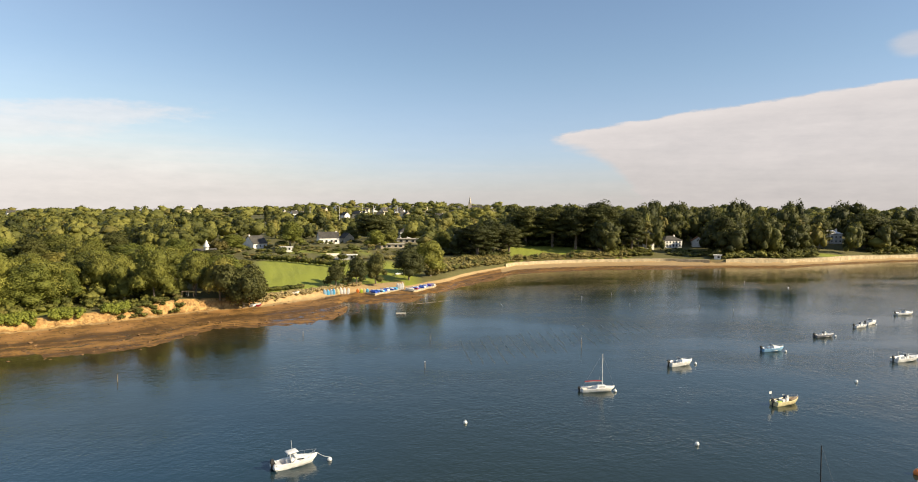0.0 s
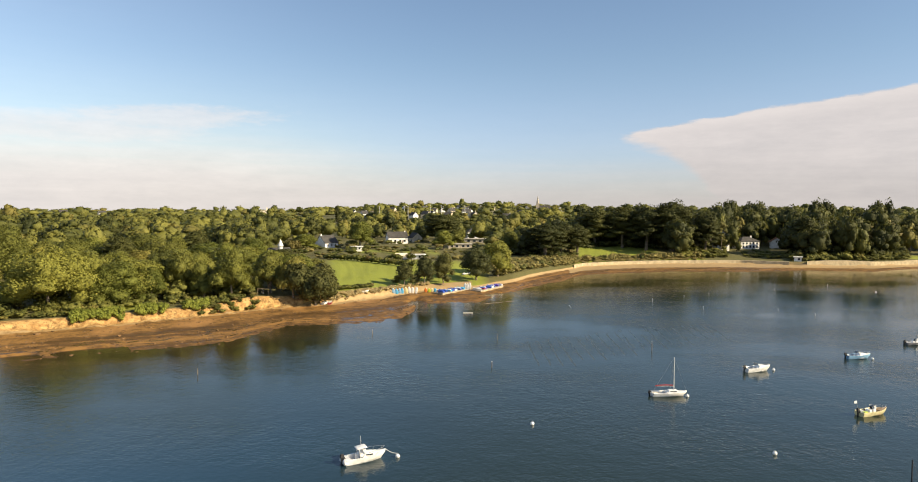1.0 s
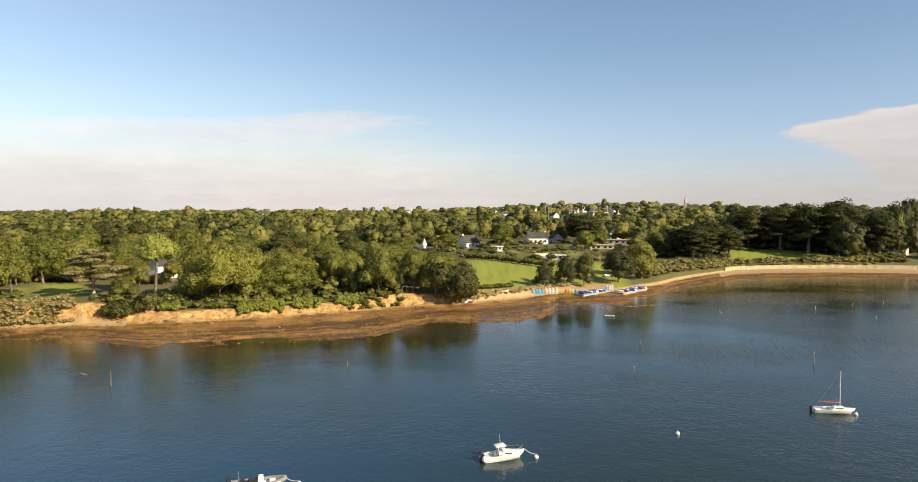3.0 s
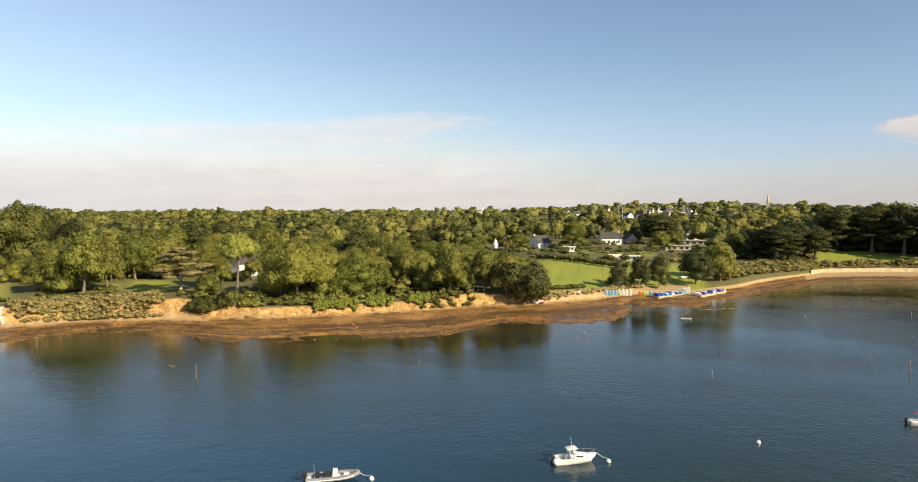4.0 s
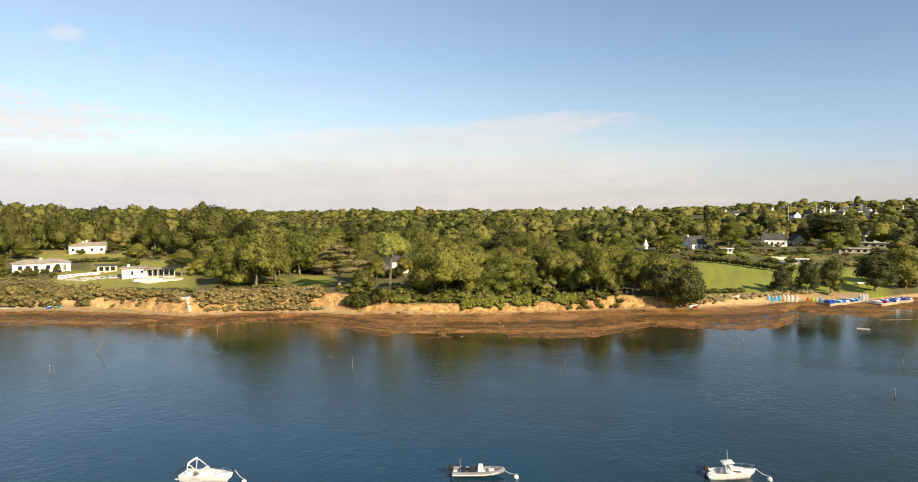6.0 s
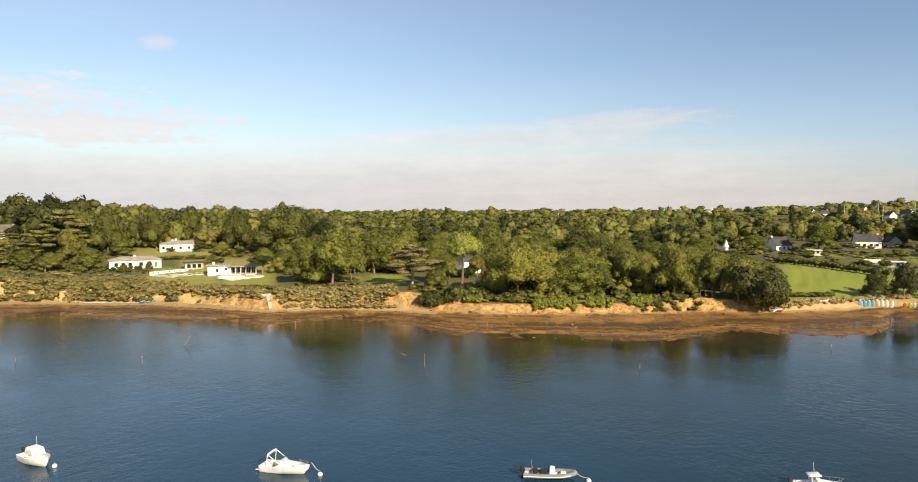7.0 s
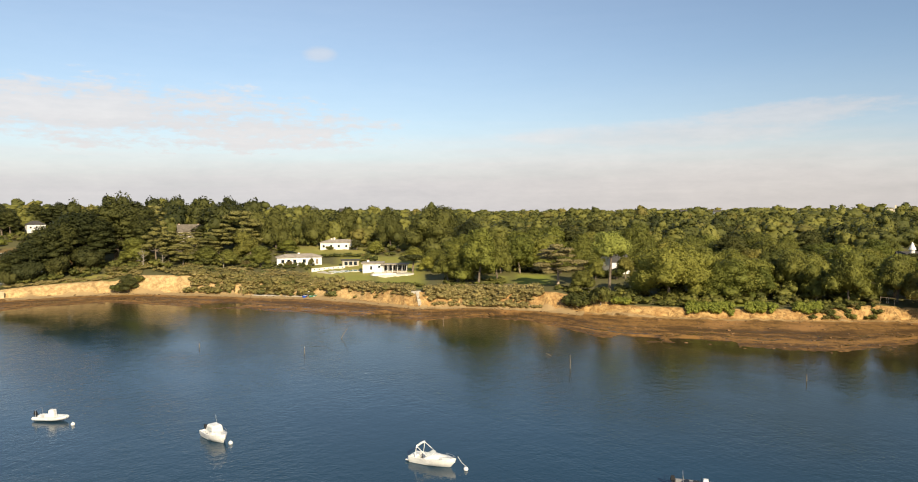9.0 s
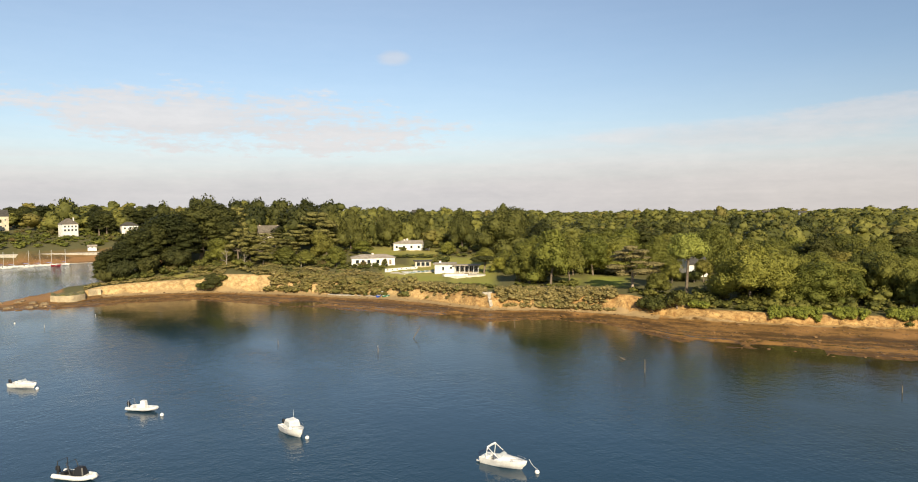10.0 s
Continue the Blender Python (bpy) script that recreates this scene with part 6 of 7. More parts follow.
def open_boat(label, x, y, heading, L=5.2, B=2.0, F=0.7, hull_mat=None, deck_mat=None, arch=False, console=True, motor=None):
    e = boat_base(label, x, y, heading, L, B, F, hull_mat or M_GEL, deck_mat, deck_from=0.60)
    if console:
        c = part("console", block(0.0, 0, F * 0.32, 0.7, 0.8, 0.95, top=0.8, bevel=0.05), M_GEL, e)
        part("wheel", block(-0.42, 0, F * 0.32 + 0.75, 0.06, 0.4, 0.4, bevel=0.02), M_BLACK, c)
        windscreen(e, 0.35, 0.95, F * 0.32 + 0.9, 0.42, 0.2)
        part("seat", block(-0.9, 0, F * 0.32, 0.5, 0.9, 0.7, bevel=0.05), M_GEL, e)
    else:
        windscreen(e, 0.30, B * 0.74, sheer(0.6, F) + 0.18, 0.50)
        rounded(part("cuddy", moulding(-0.35, L / 2 - 0.4, B * 0.80, B * 0.2, sheer(0.6, F) - 0.10, 0.50, 0.3), M_GEL, e))
        for s in (-1, 1):
            part("seat", block(-0.45, s * 0.45, F * 0.32, 0.5, 0.45, 0.6, bevel=0.05), M_GEL, e)
    part("stern_bench", block(-L / 2 + 0.4, 0, F * 0.32, 0.5, B * 0.68, 0.4, bevel=0.04), M_GEL, e)
    if arch:
        tube_part("arch", [(-1.1, -B * 0.42, F), (-1.3, -B * 0.40, F + 1.1), (-1.3, B * 0.40, F + 1.1), (-1.1, B * 0.42, F)], 0.06, M_GEL, e)
    bow_rail(e, L, B, F, 0.68, 0.35)
    outboard(e, -L / 2 - 0.25, 0, F, motor)
    return e


def cruiser(label, x, y, heading, L=6.4, B=2.4, F=0.82):
    e = boat_base(label, x, y, heading, L, B, F, M_GEL, deck_from=0.36)
    z = sheer(0.6, F)
    rounded(part("coachroof", moulding(-1.0, L / 2 - 0.45, B * 0.86, B * 0.20, z - 0.12, 0.52, 0.30), M_GEL, e))
    windscreen(e, 0.05, B * 0.74, z + 0.26, 0.42, 0.45)
    for s in (-1, 1):
        tube_part("canopy_leg", [(-2.15, s * B * 0.44, F), (-1.95, s * B * 0.42, F + 1.25)], 0.045, M_GEL, e)
        tube_part("canopy_strut", [(-1.9, s * B * 0.40, F + 1.40), (-0.35, s * B * 0.42, z + 0.25)], 0.045, M_GEL, e)
    rounded(tube_part("rolled_canopy", [(-1.98, -B * 0.43, F + 1.22), (-1.90, -B * 0.36, F + 1.45), (-1.88, 0, F + 1.52), (-1.90, B * 0.36, F + 1.45), (-1.98, B * 0.43, F + 1.22)], 0.13, M_GEL, e, "rolled white canvas canopy", 9))
    rounded(part("sunpad", block(-L / 2 + 0.62, 0, F * 0.45, 1.15, B * 0.78, 0.62, top=0.9, bevel=0.14), M_GEL, e))
    part("seat", block(-1.5, 0.45, F * 0.32, 0.55, 0.55, 0.8, bevel=0.06), M_GEL, e)
    part("bathing_platform", block(-L / 2 - 0.28, 0, 0.14, 0.6, B * 0.72, 0.12, bevel=0.03), M_GEL, e)
    bow_rail(e, L, B, F, 0.72, 0.32)
    return e


def rib(label, x, y, heading, L=6.2, B=2.4, tube_mat=None, frame_black=False):
    """Inflatable boat: a horseshoe tube round a rigid floor."""
    e = empty("inflatable_boat", label, "boat", pose(x, y, 0, 0, 0, heading), "moored boats")
    r, b = 0.27, B / 2 - 0.27
    side = lambda s: [(-L / 2, s * b, 0.42), (-L / 4, s * b, 0.42), (L * 0.10, s * b, 0.44), (L * 0.26, s * b * 0.88, 0.50), (L * 0.38, s * b * 0.60, 0.58), (L * 0.46, s * b * 0.22, 0.64), (L * 0.47, 0, 0.65)]
    for s in (-1, 1):
        t = tube_part("tube", side(s), r, tube_mat or M_GREY, e, sides=10)
        tube_part("rubbing_strake", [(p[0], p[1] + s * r * 0.97, p[2]) for p in side(s)[:5]], 0.05, M_GEL, t)
    bm = bmesh.new()
    prev = None
    for u in range(8):
        q = -L / 2 + 0.1 + (L * 0.9) * u / 7
        w = b * (1.0 if u < 5 else (0.8, 0.52, 0.1)[u - 5])
        ring = [bm.verts.new(p) for p in ((q, -w, 0.36), (q, 0, 0.30), (q, w, 0.36), (q, w * 0.8, 0.02 + 0.03 * u), (q, 0, -0.25 + 0.06 * u), (q, -w * 0.8, 0.02 + 0.03 * u))]
        if prev:
            for k in range(6):
                bm.faces.new((prev[k], prev[(k + 1) % 6], ring[(k + 1) % 6], ring[k]))
        else:
            bm.faces.new(ring)
        prev = ring
    bm.faces.new(prev)
    part("hull", bm, M_GEL, e)
    c = part("console", block(0.25, 0, 0.3, 0.75, 0.8, 1.0, top=0.75, bevel=0.06), M_BLACK if frame_black else M_GEL, e)
    part("wheel", block(-0.18, 0, 1.0, 0.06, 0.38, 0.38, bevel=0.02), M_BLACK, c)
    part("jockey_seat", block(-0.75, 0, 0.3, 0.9, 0.45, 0.7, top=0.85, bevel=0.06), M_BLACK if frame_black or tube_mat is None else M_GEL, e)
    part("stern_seat", block(-1.75, 0, 0.3, 0.5, 1.2, 0.55, bevel=0.06), M_BLACK if frame_black or tube_mat is None else M_GEL, e)
    part("bow_locker", block(1.55, 0, 0.3, 0.8, 0.9, 0.4, top=0.85, bevel=0.06), M_GEL, e)
    h = 1.7 if frame_black else 1.25
    fm = M_BLACK if frame_black else M_METAL
    tube_part("arch", [(-2.1, -0.75, 0.5), (-2.2, -0.7, 0.5 + h), (-2.2, 0.7, 0.5 + h), (-2.1, 0.75, 0.5)], 0.05, fm, e)
    if frame_black:
        tube_part("arch", [(-0.2, -0.75, 0.5), (-0.9, -0.7, 0.4 + h), (-0.9, 0.7, 0.4 + h), (-0.2, 0.75, 0.5)], 0.05, fm, e)
        part("console_cover", block(0.6, 0, 0.5, 1.6, 1.15, 1.15, top=0.55, bevel=0.1), M_BLACK, e, "black canvas cover")
    outboard(e, -L / 2 - 0.15, 0, 0.75)
    return e


def sailboat(label, x, y, heading, L=6.3, B=2.2, F=0.62, mast=5.7, mast_mat=None, cover=None, hull_mat=None, stays=4):
    e = boat_base(label, x, y, heading, L, B, F, hull_mat or M_GEL, deck_from=0.40, name="sailboat")
    part("coachroof", block(0.55, 0, sheer(0.6, F) - 0.02, 1.9, B * 0.55, 0.36, top=0.8, bevel=0.06), M_GEL, e)
    for s in (-1, 1):
        part("cabin_window", block(0.55, s * B * 0.255, sheer(0.6, F) + 0.1, 1.1, 0.05, 0.14), M_GLASS, e)
    z = sheer(0.6, F) + 0.25
    mm = mast_mat or M_FRAME
    tube_part("mast", [(0.75, 0, z), (0.72, 0, z + mast)], 0.062, mm, e, sides=8)
    b = tube_part("boom", [(0.7, 0, z + 0.75), (-2.5, 0, z + 0.70)], 0.06, mm, e)
    tube_part("sail_cover", [(0.55, 0, z + 0.86), (-0.8, 0, z + 0.90), (-2.45, 0, z + 0.78)], 0.11, cover or M_RED, b, "folded sail in its cover", 8)
    top = (0.72, 0, z + mast)
    for p, nm in (((L / 2 - 0.1, 0, sheer(1, F)), "forestay"), ((-L / 2 + 0.1, 0, F), "backstay"), ((0.4, B * 0.46, F), "shroud"), ((0.4, -B * 0.46, F), "shroud"))[:stays]:
        tube_part(nm, [p, top], 0.016, M_METAL, e, sides=4)
    for s in (-1, 1):
        tube_part("spreader", [(0.72, 0, z + mast * 0.55), (0.6, s * 0.6, z + mast * 0.56)], 0.025, mm, e)
    part("tiller", block(-L / 2 + 0.7, 0, F * 0.9, 1.0, 0.05, 0.05), M_TEAK, e)
    part("rudder", block(-L / 2 - 0.12, 0, -0.4, 0.3, 0.06, F + 0.4), M_GEL, e)
    outboard(e, -L / 2 - 0.3, 0.4, F * 0.35)
    return e


def build_boats():
    cabin_boat("white cabin motorboat with a hardtop, moored to a buoy", -20.1, 82.9, 33, 5.5)
    sailboat("small white sailboat with a red sail cover at its mooring", 24.8, 118.3, 6, 6.0)
    open_boat("white motorboat with a low windscreen at its mooring", 46.1, 138.7, 20, 5.6, 2.2, 0.8, console=False)
    open_boat("light blue motorboat with a white deck", 72.0, 153.5, 10, 5.4, 2.1, 0.75, M_PALE, console=False)
    open_boat("grey motorboat with a white console and black engine", 93.4, 171.3, 11, 5.4, 2.1, 0.6, M_GREY, M_GEL)
    open_boat("small white open boat with a dark engine", 111.4, 186.0, 17, 4.4, 1.7, 0.55)
    open_boat("white open boat moored beside another", 117.6, 191.6, 30, 5.2, 1.9, 0.7, console=False)
    open_boat("long white open boat with low sides", 139.0, 209.6, 13, 6.6, 2.2, 0.6, console=False)
    open_boat("white motorboat with an arch and a big black engine", 96.6, 144.4, 18, 7.2, 2.4, 0.75, arch=True)
    e = open_boat("cream yellow fishing boat with a white wheel stand", 54.5, 111.0, 22, 5.4, 2.1, 0.7, M_YELLOW, M_TEAK, motor=M_BLACK)
    tube_part("flag_pole", [(-2.45, 0.6, 0.6), (-2.6, 0.6, 2.3)], 0.03, M_METAL, e)
    part("flag", block(-2.85, 0.6, 1.85, 0.5, 0.03, 0.4), M_GEL, e)
    part("fish_crate", block(-1.9, -0.35, 0.3, 0.7, 0.5, 0.45, bevel=0.03), M_LIME, e, "yellow green plastic crate")
    part("fish_crate", block(-1.85, 0.4, 0.3, 0.6, 0.5, 0.4, bevel=0.03), M_CANVAS, e)
    part("net_heap", block(1.2, 0, 0.62, 1.1, 0.9, 0.25, top=0.6, bevel=0.08), M_TEAK, e, "brown heap of fishing net")
    rib("grey inflatable boat with dark seats and black engine", -44.9, 65.9, 36, 6.3)
    cruiser("white cabin cruiser with a folded canopy frame", -69.7, 45.9, 26, 6.3)
    cabin_boat("white wheelhouse boat with pale curtained windows at its mooring", -95.4, 26.5, 10, 5.8, 2.35, 0.88, full=True)
    e = rib("small white inflatable-sided boat with a tall covered console", -119.3, 8.8, 47, 5.2, 2.1, M_PALETUBE)
    part("console_cover", block(0.1, 0, 0.2, 1.0, 0.95, 1.5, top=0.8, bevel=0.08), M_GEL, e)
    open_boat("cream open boat with a small cuddy", -147.1, -9.0, 46, 5.8, 2.1, 0.7, M_GEL, console=False)
    rib("white inflatable boat with black frame and covers", -92.5, -0.6, 44, 5.6, 2.3, M_GEL, True)
    sailboat("dark masted sailboat at its mooring", 36.4, 68.0, -4, 6.4, 2.3, 0.8, 7.0, M_BLACK, M_BLUE, stays=1)


build_boats()


def buoy(az, d, r=0.30, mat=None, label="white round mooring buoy on the water"):
    a = radians(az)
    e = empty("mooring_buoy", label, "buoy", pose(-d * math.sin(a), d * math.cos(a), 0), "mooring buoys")
    bm = bmesh.new()
    bmesh.ops.create_uvsphere(bm, u_segments=16, v_segments=10, radius=r, matrix=pose(0, 0, r * 0.45))
    part("float", bm, mat or M_GEL, e)
    bm = bmesh.new()
    bmesh.ops.create_cone(bm, cap_ends=True, segments=8, radius1=0.07, radius2=0.05, depth=0.16, matrix=pose(0, 0, r * 1.45 + 0.05))
    part("mooring_eye", bm, M_METAL, e)
    return e


for az, d in ((10.86, 86.1), (-13.23, 121.2), (-19.51, 148.2), (-26.01, 169.9), (-29.31, 197.1), (-31.88, 222.9), (-0.66, 99.8), (-19.77, 96.8), (-30.76, 146.2),
              (31.02, 79.0), (53.88, 81.3), (73.37, 96.4), (84.48, 115.3), (92.69, 144.2), (-26.08, 312.4), (93.9, 235)):
    buoy(az, d, 0.30 if d < 200 else 0.22)
buoy(-34.7, 98.7, 0.5, M_ORANGE, "orange mooring buoy on the water")


def mooring_line(x, y, heading, L, F, az, d):
    a, h = radians(az), radians(heading)
    p = Vector((x + math.cos(h) * L / 2, y + math.sin(h) * L / 2, F * 1.3))
    q = Vector((-d * math.sin(a), d * math.cos(a), 0.5))
    pts = [p + (q - p) * (i / 5) + Vector((0, 0, -0.18 * math.sin(math.pi * i / 5))) for i in range(6)]
    ob = tube_part("mooring_line", pts, 0.03, M_GEL, None, sides=5)
    tagged(ob, "slack white mooring line from bow to buoy", "rope", "mooring lines")


mooring_line(-20.1, 82.9, 33, 5.5, 0.85, 10.86, 86.1)
mooring_line(-44.9, 65.9, 36, 6.0, 0.5, 31.02, 79.0)
mooring_line(-69.7, 45.9, 38, 6.3, 0.95, 53.88, 81.3)


M_PALEPOLE = paint("bleached_pole", (0.38, 0.36, 0.31), 0.85, 0, 0.3, 2.0)


def stake(az, d, h, lean=0.0):
    a = radians(az)
    h = min(h, 1.0) if d > 200 else h
    e = empty("stake", "thin weathered stake standing in the water", "stake", pose(-d * math.sin(a), d * math.cos(a), 0, 0, lean, az), "stakes in the water")
    bm = bmesh.new()
    tube(bm, [(0, 0, -2), (0.02, 0, h * 0.5), (0, 0.02, h)], 0.085 if d < 200 else 0.07, 0.06, 6)
    part("pole", bm, M_PALEPOLE if d > 200 else M_WOOD, e)
    part("cap", block(0, 0, h, 0.15, 0.15, 0.14, bevel=0.03), M_GEL if (az * 7) % 2 > 1 else M_BLACK, e)


for az, d, h, lean in ((26.96, 137.5, 1.3, 0), (2.83, 135.2, 1.2, 0), (-10.39, 158.4, 2.2, 0), (-10.38, 243.6, 1.2, 0), (-12.81, 260.0, 1.4, 0), (-14.29, 230.0, 3.0, 0), (-14.69, 268.1, 1.4, 0),
                       (-17.89, 287.7, 1.2, 0), (-19.41, 297.4, 1.2, 0), (-19.71, 236.5, 1.8, 0), (-21.37, 313.9, 1.3, 0), (-22.24, 231.2, 1.0, 0), (-22.99, 323.4, 1.2, 0), (-3.82, 221.5, 1.6, -40),
                       (2.39, 163.8, 1.6, 0)):
    stake(az, d, h, lean)
for az, d, h, lean in ((13.01, 172.3, 1.0, 0), (55.73, 182.4, 2.4, 0), (45.00, 134.9, 2.8, 0), (75.56, 167.1, 1.2, 0), (67.37, 152.6, 1.4, 0), (64.37, 168.6, 3.2, 32), (88.82, 233.3, 1.0, 0), (92.12, 221.0, 1.2, 0),
                       (46.6, 146, 1.3, -62)):
    stake(az, d, h, lean)


def oyster_rows():
    """Trestles that just break the surface: six beds of four rows. Each bed: azimuth and distance of its first row's ends."""
    rng = np.random.default_rng(41)
    V, F = [], []
    for a0, d0, a1, d1 in ((-0.19, 163.0, -1.22, 137.0), (-2.6, 169.2, -4.03, 141.7), (-5.15, 175.6, -6.64, 148.6), (-7.82, 182.1, -9.06, 158.8), (-9.82, 188.4, -11.31, 165.0), (-12.69, 195.0, -14.2, 174.9)):
        p, q = Vector((-d0 * math.sin(radians(a0)), d0 * math.cos(radians(a0)), 0)), Vector((-d1 * math.sin(radians(a1)), d1 * math.cos(radians(a1)), 0))
        along = (q - p).normalized()
        side = Vector((along.y, -along.x, 0))
        if side.x < 0:
            side = -side
        n = int((q - p).length / 2.6)
        for r in range(4):
            for i in range(n):
                if rng.uniform() < 0.12:
                    continue
                c = p + side * (r * 2.5 + rng.uniform(-0.15, 0.15)) + along * (i * 2.6 + rng.uniform(-0.3, 0.3))
                top, m = rng.uniform(0.004, 0.014), len(V)
                for z in (-0.3, top):
                    for s, u in ((-0.17, -1.2), (0.17, -1.2), (0.17, 1.2), (-0.17, 1.2)):
                        w = c + side * s + along * u
                        V.append((w.x, w.y, z))
                F += [tuple(m + k for k in f) for f in ((3, 2, 1, 0), (4, 5, 6, 7), (0, 1, 5, 4), (1, 2, 6, 5), (2, 3, 7, 6), (3, 0, 4, 7))]
    tagged(new("oyster_trestles", mesh_from("oyster_trestles", V, F, M_BAGS)), "rows of dark oyster trestles just awash in the water", "oyster bed", kind="stuff")


M_BAGS = paint("wet_oyster_bags", (0.060, 0.080, 0.085), 0.45, 0, 0.3, 1.0, 0.02)


oyster_rows()


def upright_board(az, d, mat, label, name, h=2.2):
    """A board or kayak stood on its end against a rack."""
    e = empty(name, label, "watercraft", facing(az, d) @ pose(0, 0, 0, 14, 0, 0), "boards on the beach")
    bm = bmesh.new()
    prev = None
    for i in range(9):
        u = i / 8
        w, t = 0.58 * math.sin(math.pi * (0.12 + 0.86 * u)) ** 0.6, 0.14 * math.sin(math.pi * (0.1 + 0.85 * u)) ** 0.5
        ring = [bm.verts.new((math.cos(q) * w, math.sin(q) * t, u * h)) for q in [k * math.pi / 4 for k in range(8)]]
        if prev:
            for k in range(8):
                bm.faces.new((prev[k], prev[(k + 1) % 8], ring[(k + 1) % 8], ring[k]))
        else:
            bm.faces.new(ring[::-1])
        prev = ring
    bm.faces.new(prev)
    part("deck", bm, mat, e)
    part("fin", block(0, 0.16, h * 0.82, 0.03, 0.2, 0.22, top=0.5), M_BLACK, e)
    return e


def dinghy(az, d, heading, mat, label, L=3.4, cover=None, dz=0.0):
    e = empty("dinghy", label, "boat", facing(az, d, 0, dz) @ pose(0, 0, 0.12, 0, 0, heading), "dinghies on the quay")
    s, dk, p = hull(L, 1.4, 0.5, 0.62)
    part("hull", s, mat, e)
    part("foredeck", dk, cover or M_GEL, e)
    part("cockpit", p, M_GEL, e)
    if cover:
        part("cover", block(-0.5, 0, 0.46, L * 0.6, 1.1, 0.28, top=0.6, bevel=0.06), cover, e)
    else:
        part("thwart", block(-0.2, 0, 0.34, 0.25, 1.1, 0.06), M_TEAK, e)


def dinghy_park():
    for i, (az, d) in enumerate(((11.15, 241), (10.90, 241.6), (10.66, 242.2), (10.46, 242.9))):
        e = upright_board(az, d, M_CYAN if i % 2 else M_PALE, "bright blue kayak leaning on end on the beach", "kayak", 2.3)
        e.matrix_basis = e.matrix_basis @ pose(0, 0, 0, 0, -14 + 3 * i, 0)
    for i, (az, d) in enumerate(((10.08, 244), (9.84, 244.6), (9.60, 245.2), (9.32, 245.8))):
        e = upright_board(az, d, M_YELLOW if i == 0 else M_GEL, "pale sailboard leaning on end on the beach", "sailboard", 2.5)
        e.matrix_basis = e.matrix_basis @ pose(0, 0, 0, 0, -16 + 7 * i, 0)
    for az, d, m, c in ((8.5, 249, M_ORANGE, "orange"), (8.2, 249, M_LIME, "lime green"), (7.95, 249.4, M_YELLOW, "yellow"), (7.7, 250, M_CYAN, "blue")):
        upright_board(az, d, m, c + " small board stood on end on the beach", "sailboard", 1.6)
    dinghy(7.35, 252, 20, M_TEAK, "brown wooden dinghy on the beach")
    dinghy(13.7, 232.5, 10, M_GEL, "white dinghy on the sand below the lawn")
    dinghy(16.9, 219, 60, M_GEL, "white dinghy under a tarpaulin beside the bush", cover=M_GEL)
    dinghy(16.5, 220, 80, M_RED, "red dinghy beside the bush")
    dinghy(5.0, 285, 30, M_GEL, "white dinghy on the lawn", 3.8)
    # two stone quays that stand forward of the beach
    quay_material = M_STONEWALL
    rng = np.random.default_rng(3)
    for x, y, turn, length, colours, label in ((-28.0, 249.4, 60.0, 15.0, (M_BLUE, M_BLUE, M_CYAN, M_BLUE, M_GEL, M_BLUE, M_CYAN), "blue covered dinghy on the quay"),
                                               (-14.8, 261.0, 66.0, 19.0, (M_GEL, M_RED, M_PURPLE, M_BLUE, M_GEL, M_BLUE, M_PURPLE, M_GEL), "covered dinghy on the quay")):
        q = empty("quay", "low pale stone quay with a dark weedy side", "quay", pose(x, y, 0, 0, 0, turn))
        part("body", block(0, 0, -1.5, length, 4.2, 2.8), quay_material, q)
        part("coping", block(0, 0, 1.304, length + 0.3, 4.5, 0.18), M_CONCRETE, q)
        for i, m in enumerate(colours):
            p = q.matrix_basis @ Vector((-length / 2 + length * (i + 0.5) / len(colours), float(rng.uniform(-0.5, 0.5)), 0))
            az, d = polar(p.x, p.y)
            dinghy(az, d, 150 + float(rng.uniform(-25, 25)), m, label, 3.3, (m, M_BLUE, M_GEL)[i % 3], 1.484 - at(az, d).z)
    for az, d in ((4.95, 256), (4.75, 257), (5.15, 256.5)):
        upright_board(az, d, M_GEL, "white sailboard stood on end behind the quay", "sailboard", 2.8)
    raft = empty("swim_raft", "pale floating raft moored off the beach", "raft", facing(4.88, 204.5, 0, -at(4.88, 204.5).z))
    part("deck", block(0, 0, 0.25, 3.0, 1.8, 0.18, bevel=0.03), M_CONCRETE, raft)
    for x in (-1.1, 0, 1.1):
        part("float", block(x, 0, -0.25, 0.7, 1.6, 0.5, bevel=0.08), M_GREY, raft)
    # craft on the villa beach
    dinghy(67.2, 242, 70, M_BLUE, "blue dinghy on the villa slipway")
    upright_board(66.95, 243, M_GEL, "white board stood on end on the villa slipway", "sailboard", 2.0)
    dinghy(66.6, 241, 10, M_GREEN, "green dinghy on the villa slipway", 2.8)


dinghy_park()


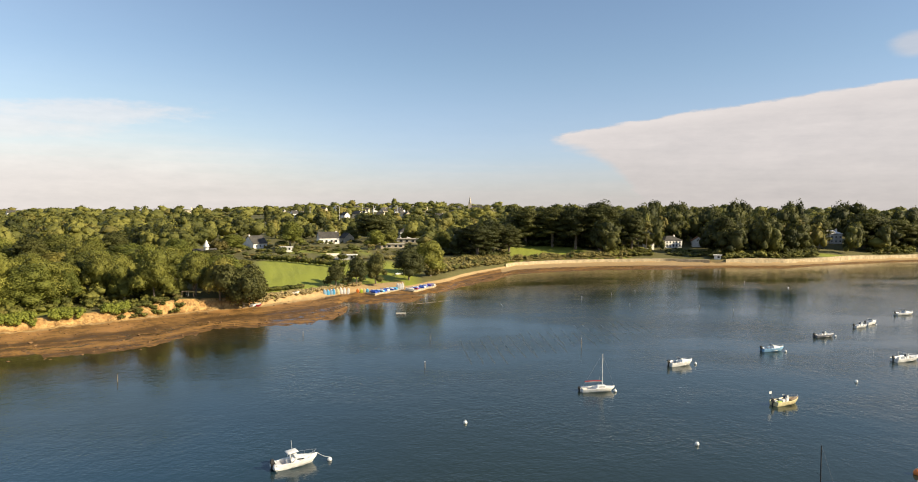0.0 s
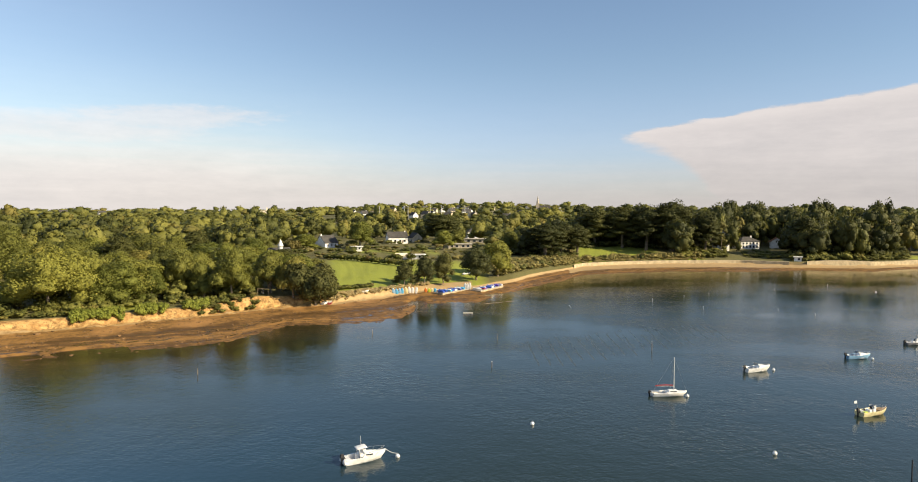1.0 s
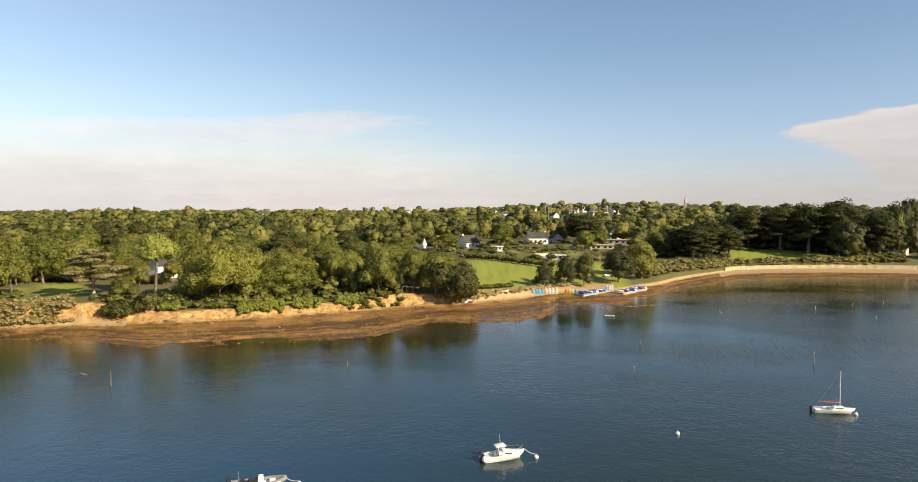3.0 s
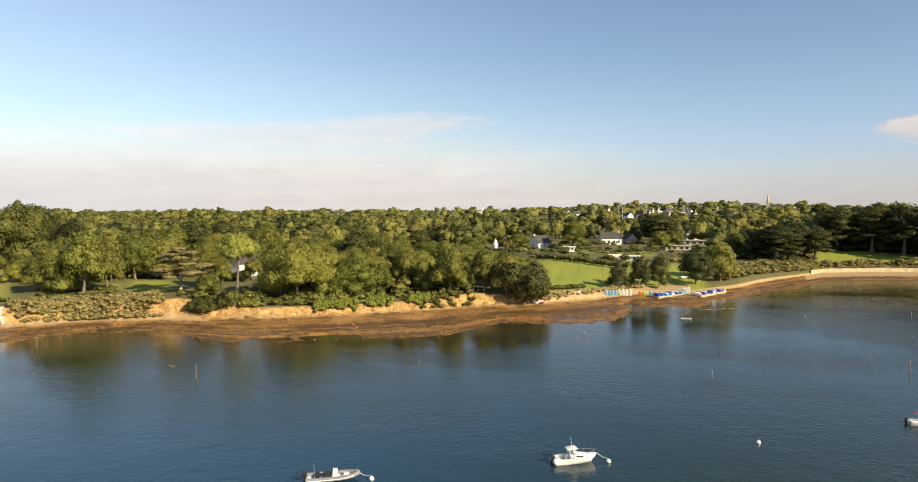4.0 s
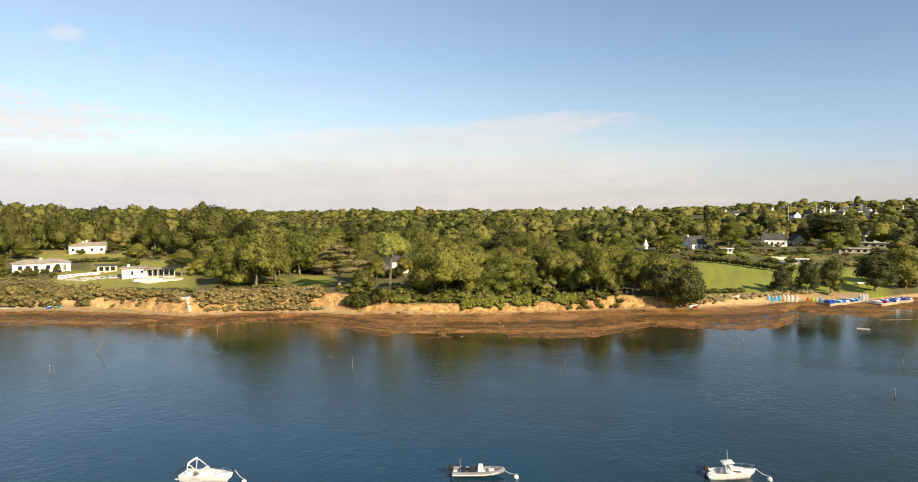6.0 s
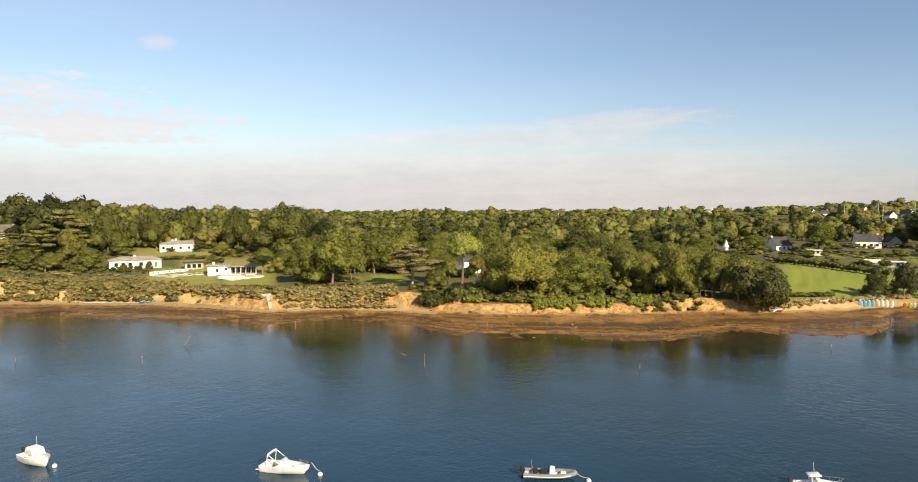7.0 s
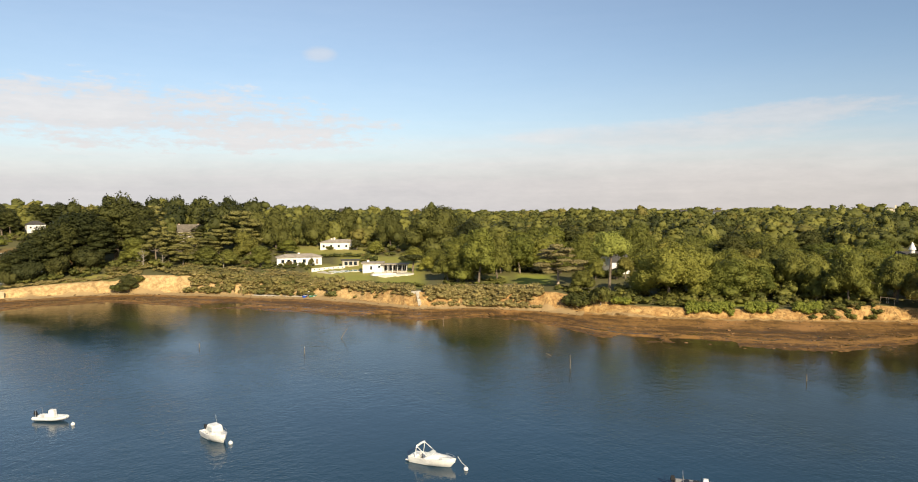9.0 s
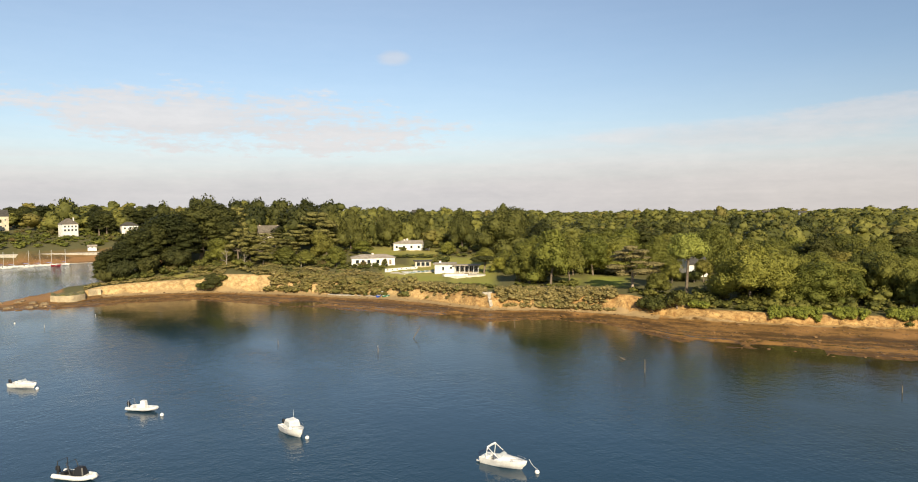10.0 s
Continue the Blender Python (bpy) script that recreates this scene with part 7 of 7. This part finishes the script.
def harbour():
    """Yachts on the pontoon across the bay."""
    pon = empty("pontoon", "long low grey pontoon in the harbour", "pontoon", pose(*at(92.5, 488)[:2], 0, 0, 0, 92.5 + 3))
    part("deck", block(0, 0, 0.25, 66, 2.4, 0.3), M_CONCRETE, pon)
    for i in range(7):
        part("float", block(-30 + 10 * i, 0, -0.4, 4, 2.0, 0.62), M_GREY, pon)
    first = sailboat("white yacht moored at the harbour pontoon", *at(93.9, 478)[:2], 60, 8.5, 2.7, 0.9, 8.5, None, M_BLUE)
    first["group"] = "harbour yachts"
    for az, d, h in ((93.0, 480, 75), (92.3, 479, 50), (91.6, 480, 80), (90.7, 481, 40), (94.5, 476, 60)):
        p = at(az, d)
        copy_thing(first, pose(p.x, p.y, 0, 0, 0, h))
    for az, d in ((91.2, 477), (92.9, 474), (94.2, 471)):
        p = at(az, d)
        open_boat("white launch at the harbour pontoon", p.x, p.y, 50, 6.5, 2.3, 0.8, M_RED if az < 91.5 else M_GEL)


harbour()


def harbour_hill_trees():
    rng = np.random.default_rng(77)
    for i in range(26):
        az = rng.uniform(91.2, 97) if i % 2 else rng.uniform(84.5, 89.3)
        plant_at("pine", az, rng.uniform(690, 800) if i % 2 else rng.uniform(600, 720), rng.uniform(15, 22), rng.uniform(11, 17), "pines on the harbour hill")


harbour_hill_trees()
scrub("hill_scrub", "light green bushes above the harbour shore", 84.5, 97, 555, 660, 240, 3.4, 1.4, M_LIGHT, 39, base="d")


def dead_tree(az, d, h, seed):
    """A bare, pale tree."""
    rng = np.random.default_rng(seed)
    e = empty("dead_tree", "bare pale dead tree among the pines", "tree", facing(az, d, float(rng.uniform(0, 360))), "dead trees")
    bm = bmesh.new()
    tube(bm, [(0, 0, -0.6), (0.2, 0, h * 0.3), (-0.1, 0.3, h * 0.62), (0.5, 0.2, h)], 0.028 * h, 0.008 * h, 7)
    part("trunk", bm, M_DEADWOOD, e)
    for i in range(9):
        z, a, k = h * (0.3 + 0.065 * i), i * 2.4, h * rng.uniform(0.16, 0.34)
        bm = bmesh.new()
        tip = Vector((math.cos(a) * k, math.sin(a) * k, z + k * 0.8))
        tube(bm, [(0.1, 0.15, z), (tip.x * 0.5, tip.y * 0.5, z + k * 0.3), tip], 0.011 * h, 0.004 * h, 5)
        tube(bm, [(tip.x * 0.5, tip.y * 0.5, z + k * 0.3), (tip.x * 0.9 + 0.4, tip.y * 0.7, z + k * 0.35)], 0.007 * h, 0.003 * h, 5)
        part("branch", bm, M_DEADWOOD, e)


M_DEADWOOD = paint("dead_wood", (0.36, 0.31, 0.25), 0.9, 0, 0.3, 1.5, 0.01)
for az, d, h, seed in ((79.4, 303, 8, 1), (78.0, 300, 6, 2), (73.6, 300, 6, 3), (54.6, 292, 8, 4)):
    dead_tree(az, d, h, seed)


def stones():
    """Stones and weed clumps strewn over the foreshore."""
    rng = np.random.default_rng(21)
    V, F, n = [], [], 0
    for i in range(800):
        az = rng.uniform(9.5, 95)
        (dw, df, _, _, _), _ = column(az)
        u = rng.uniform(-0.15, 1.0)
        p = at(az, dw + (df - dw) * u)
        s = rng.uniform(0.10, 0.36) * (1.8 if rng.uniform() < 0.06 else 1.0)
        V.append(ICO_V * (1 + rng.uniform(-0.3, 0.3, (len(ICO_V), 1))) * np.array((s * rng.uniform(1, 1.8), s * rng.uniform(1, 1.8), s * 0.55)) + np.array(p))
        F += [tuple(f + n) for f in ICO_F]
        n += len(ICO_V)
    me = mesh_from("foreshore_stones", np.concatenate(V), F, paint("wet_stone", (0.20, 0.11, 0.04), 0.9, 0, 0.6, 0.25, 0.02))
    tagged(new("foreshore_stones", me), "brown weed-covered stones strewn over the foreshore", "stones", kind="stuff")


stones()


def boulders():
    """Weathered boulders at the end of the headland."""
    rng = np.random.default_rng(22)
    for i in range(16):
        az, s = rng.uniform(90.3, 95), rng.uniform(0.5, 1.5)
        p = at(az, curve(WATERLINE, az) + rng.uniform(4, 22))
        bm = bmesh.new()
        bmesh.ops.create_icosphere(bm, subdivisions=2, radius=s)
        for v in bm.verts:
            v.co *= 1 + 0.35 * noise.noise(v.co * 1.3 / s + Vector((i, 0, 0)))
            v.co.z *= 0.55
        ob = tagged(part("boulder", bm, M_ROCK), "pale weathered boulder at the headland's tip", "rock", "rocks of the headland")
        ob.location = p


boulders()
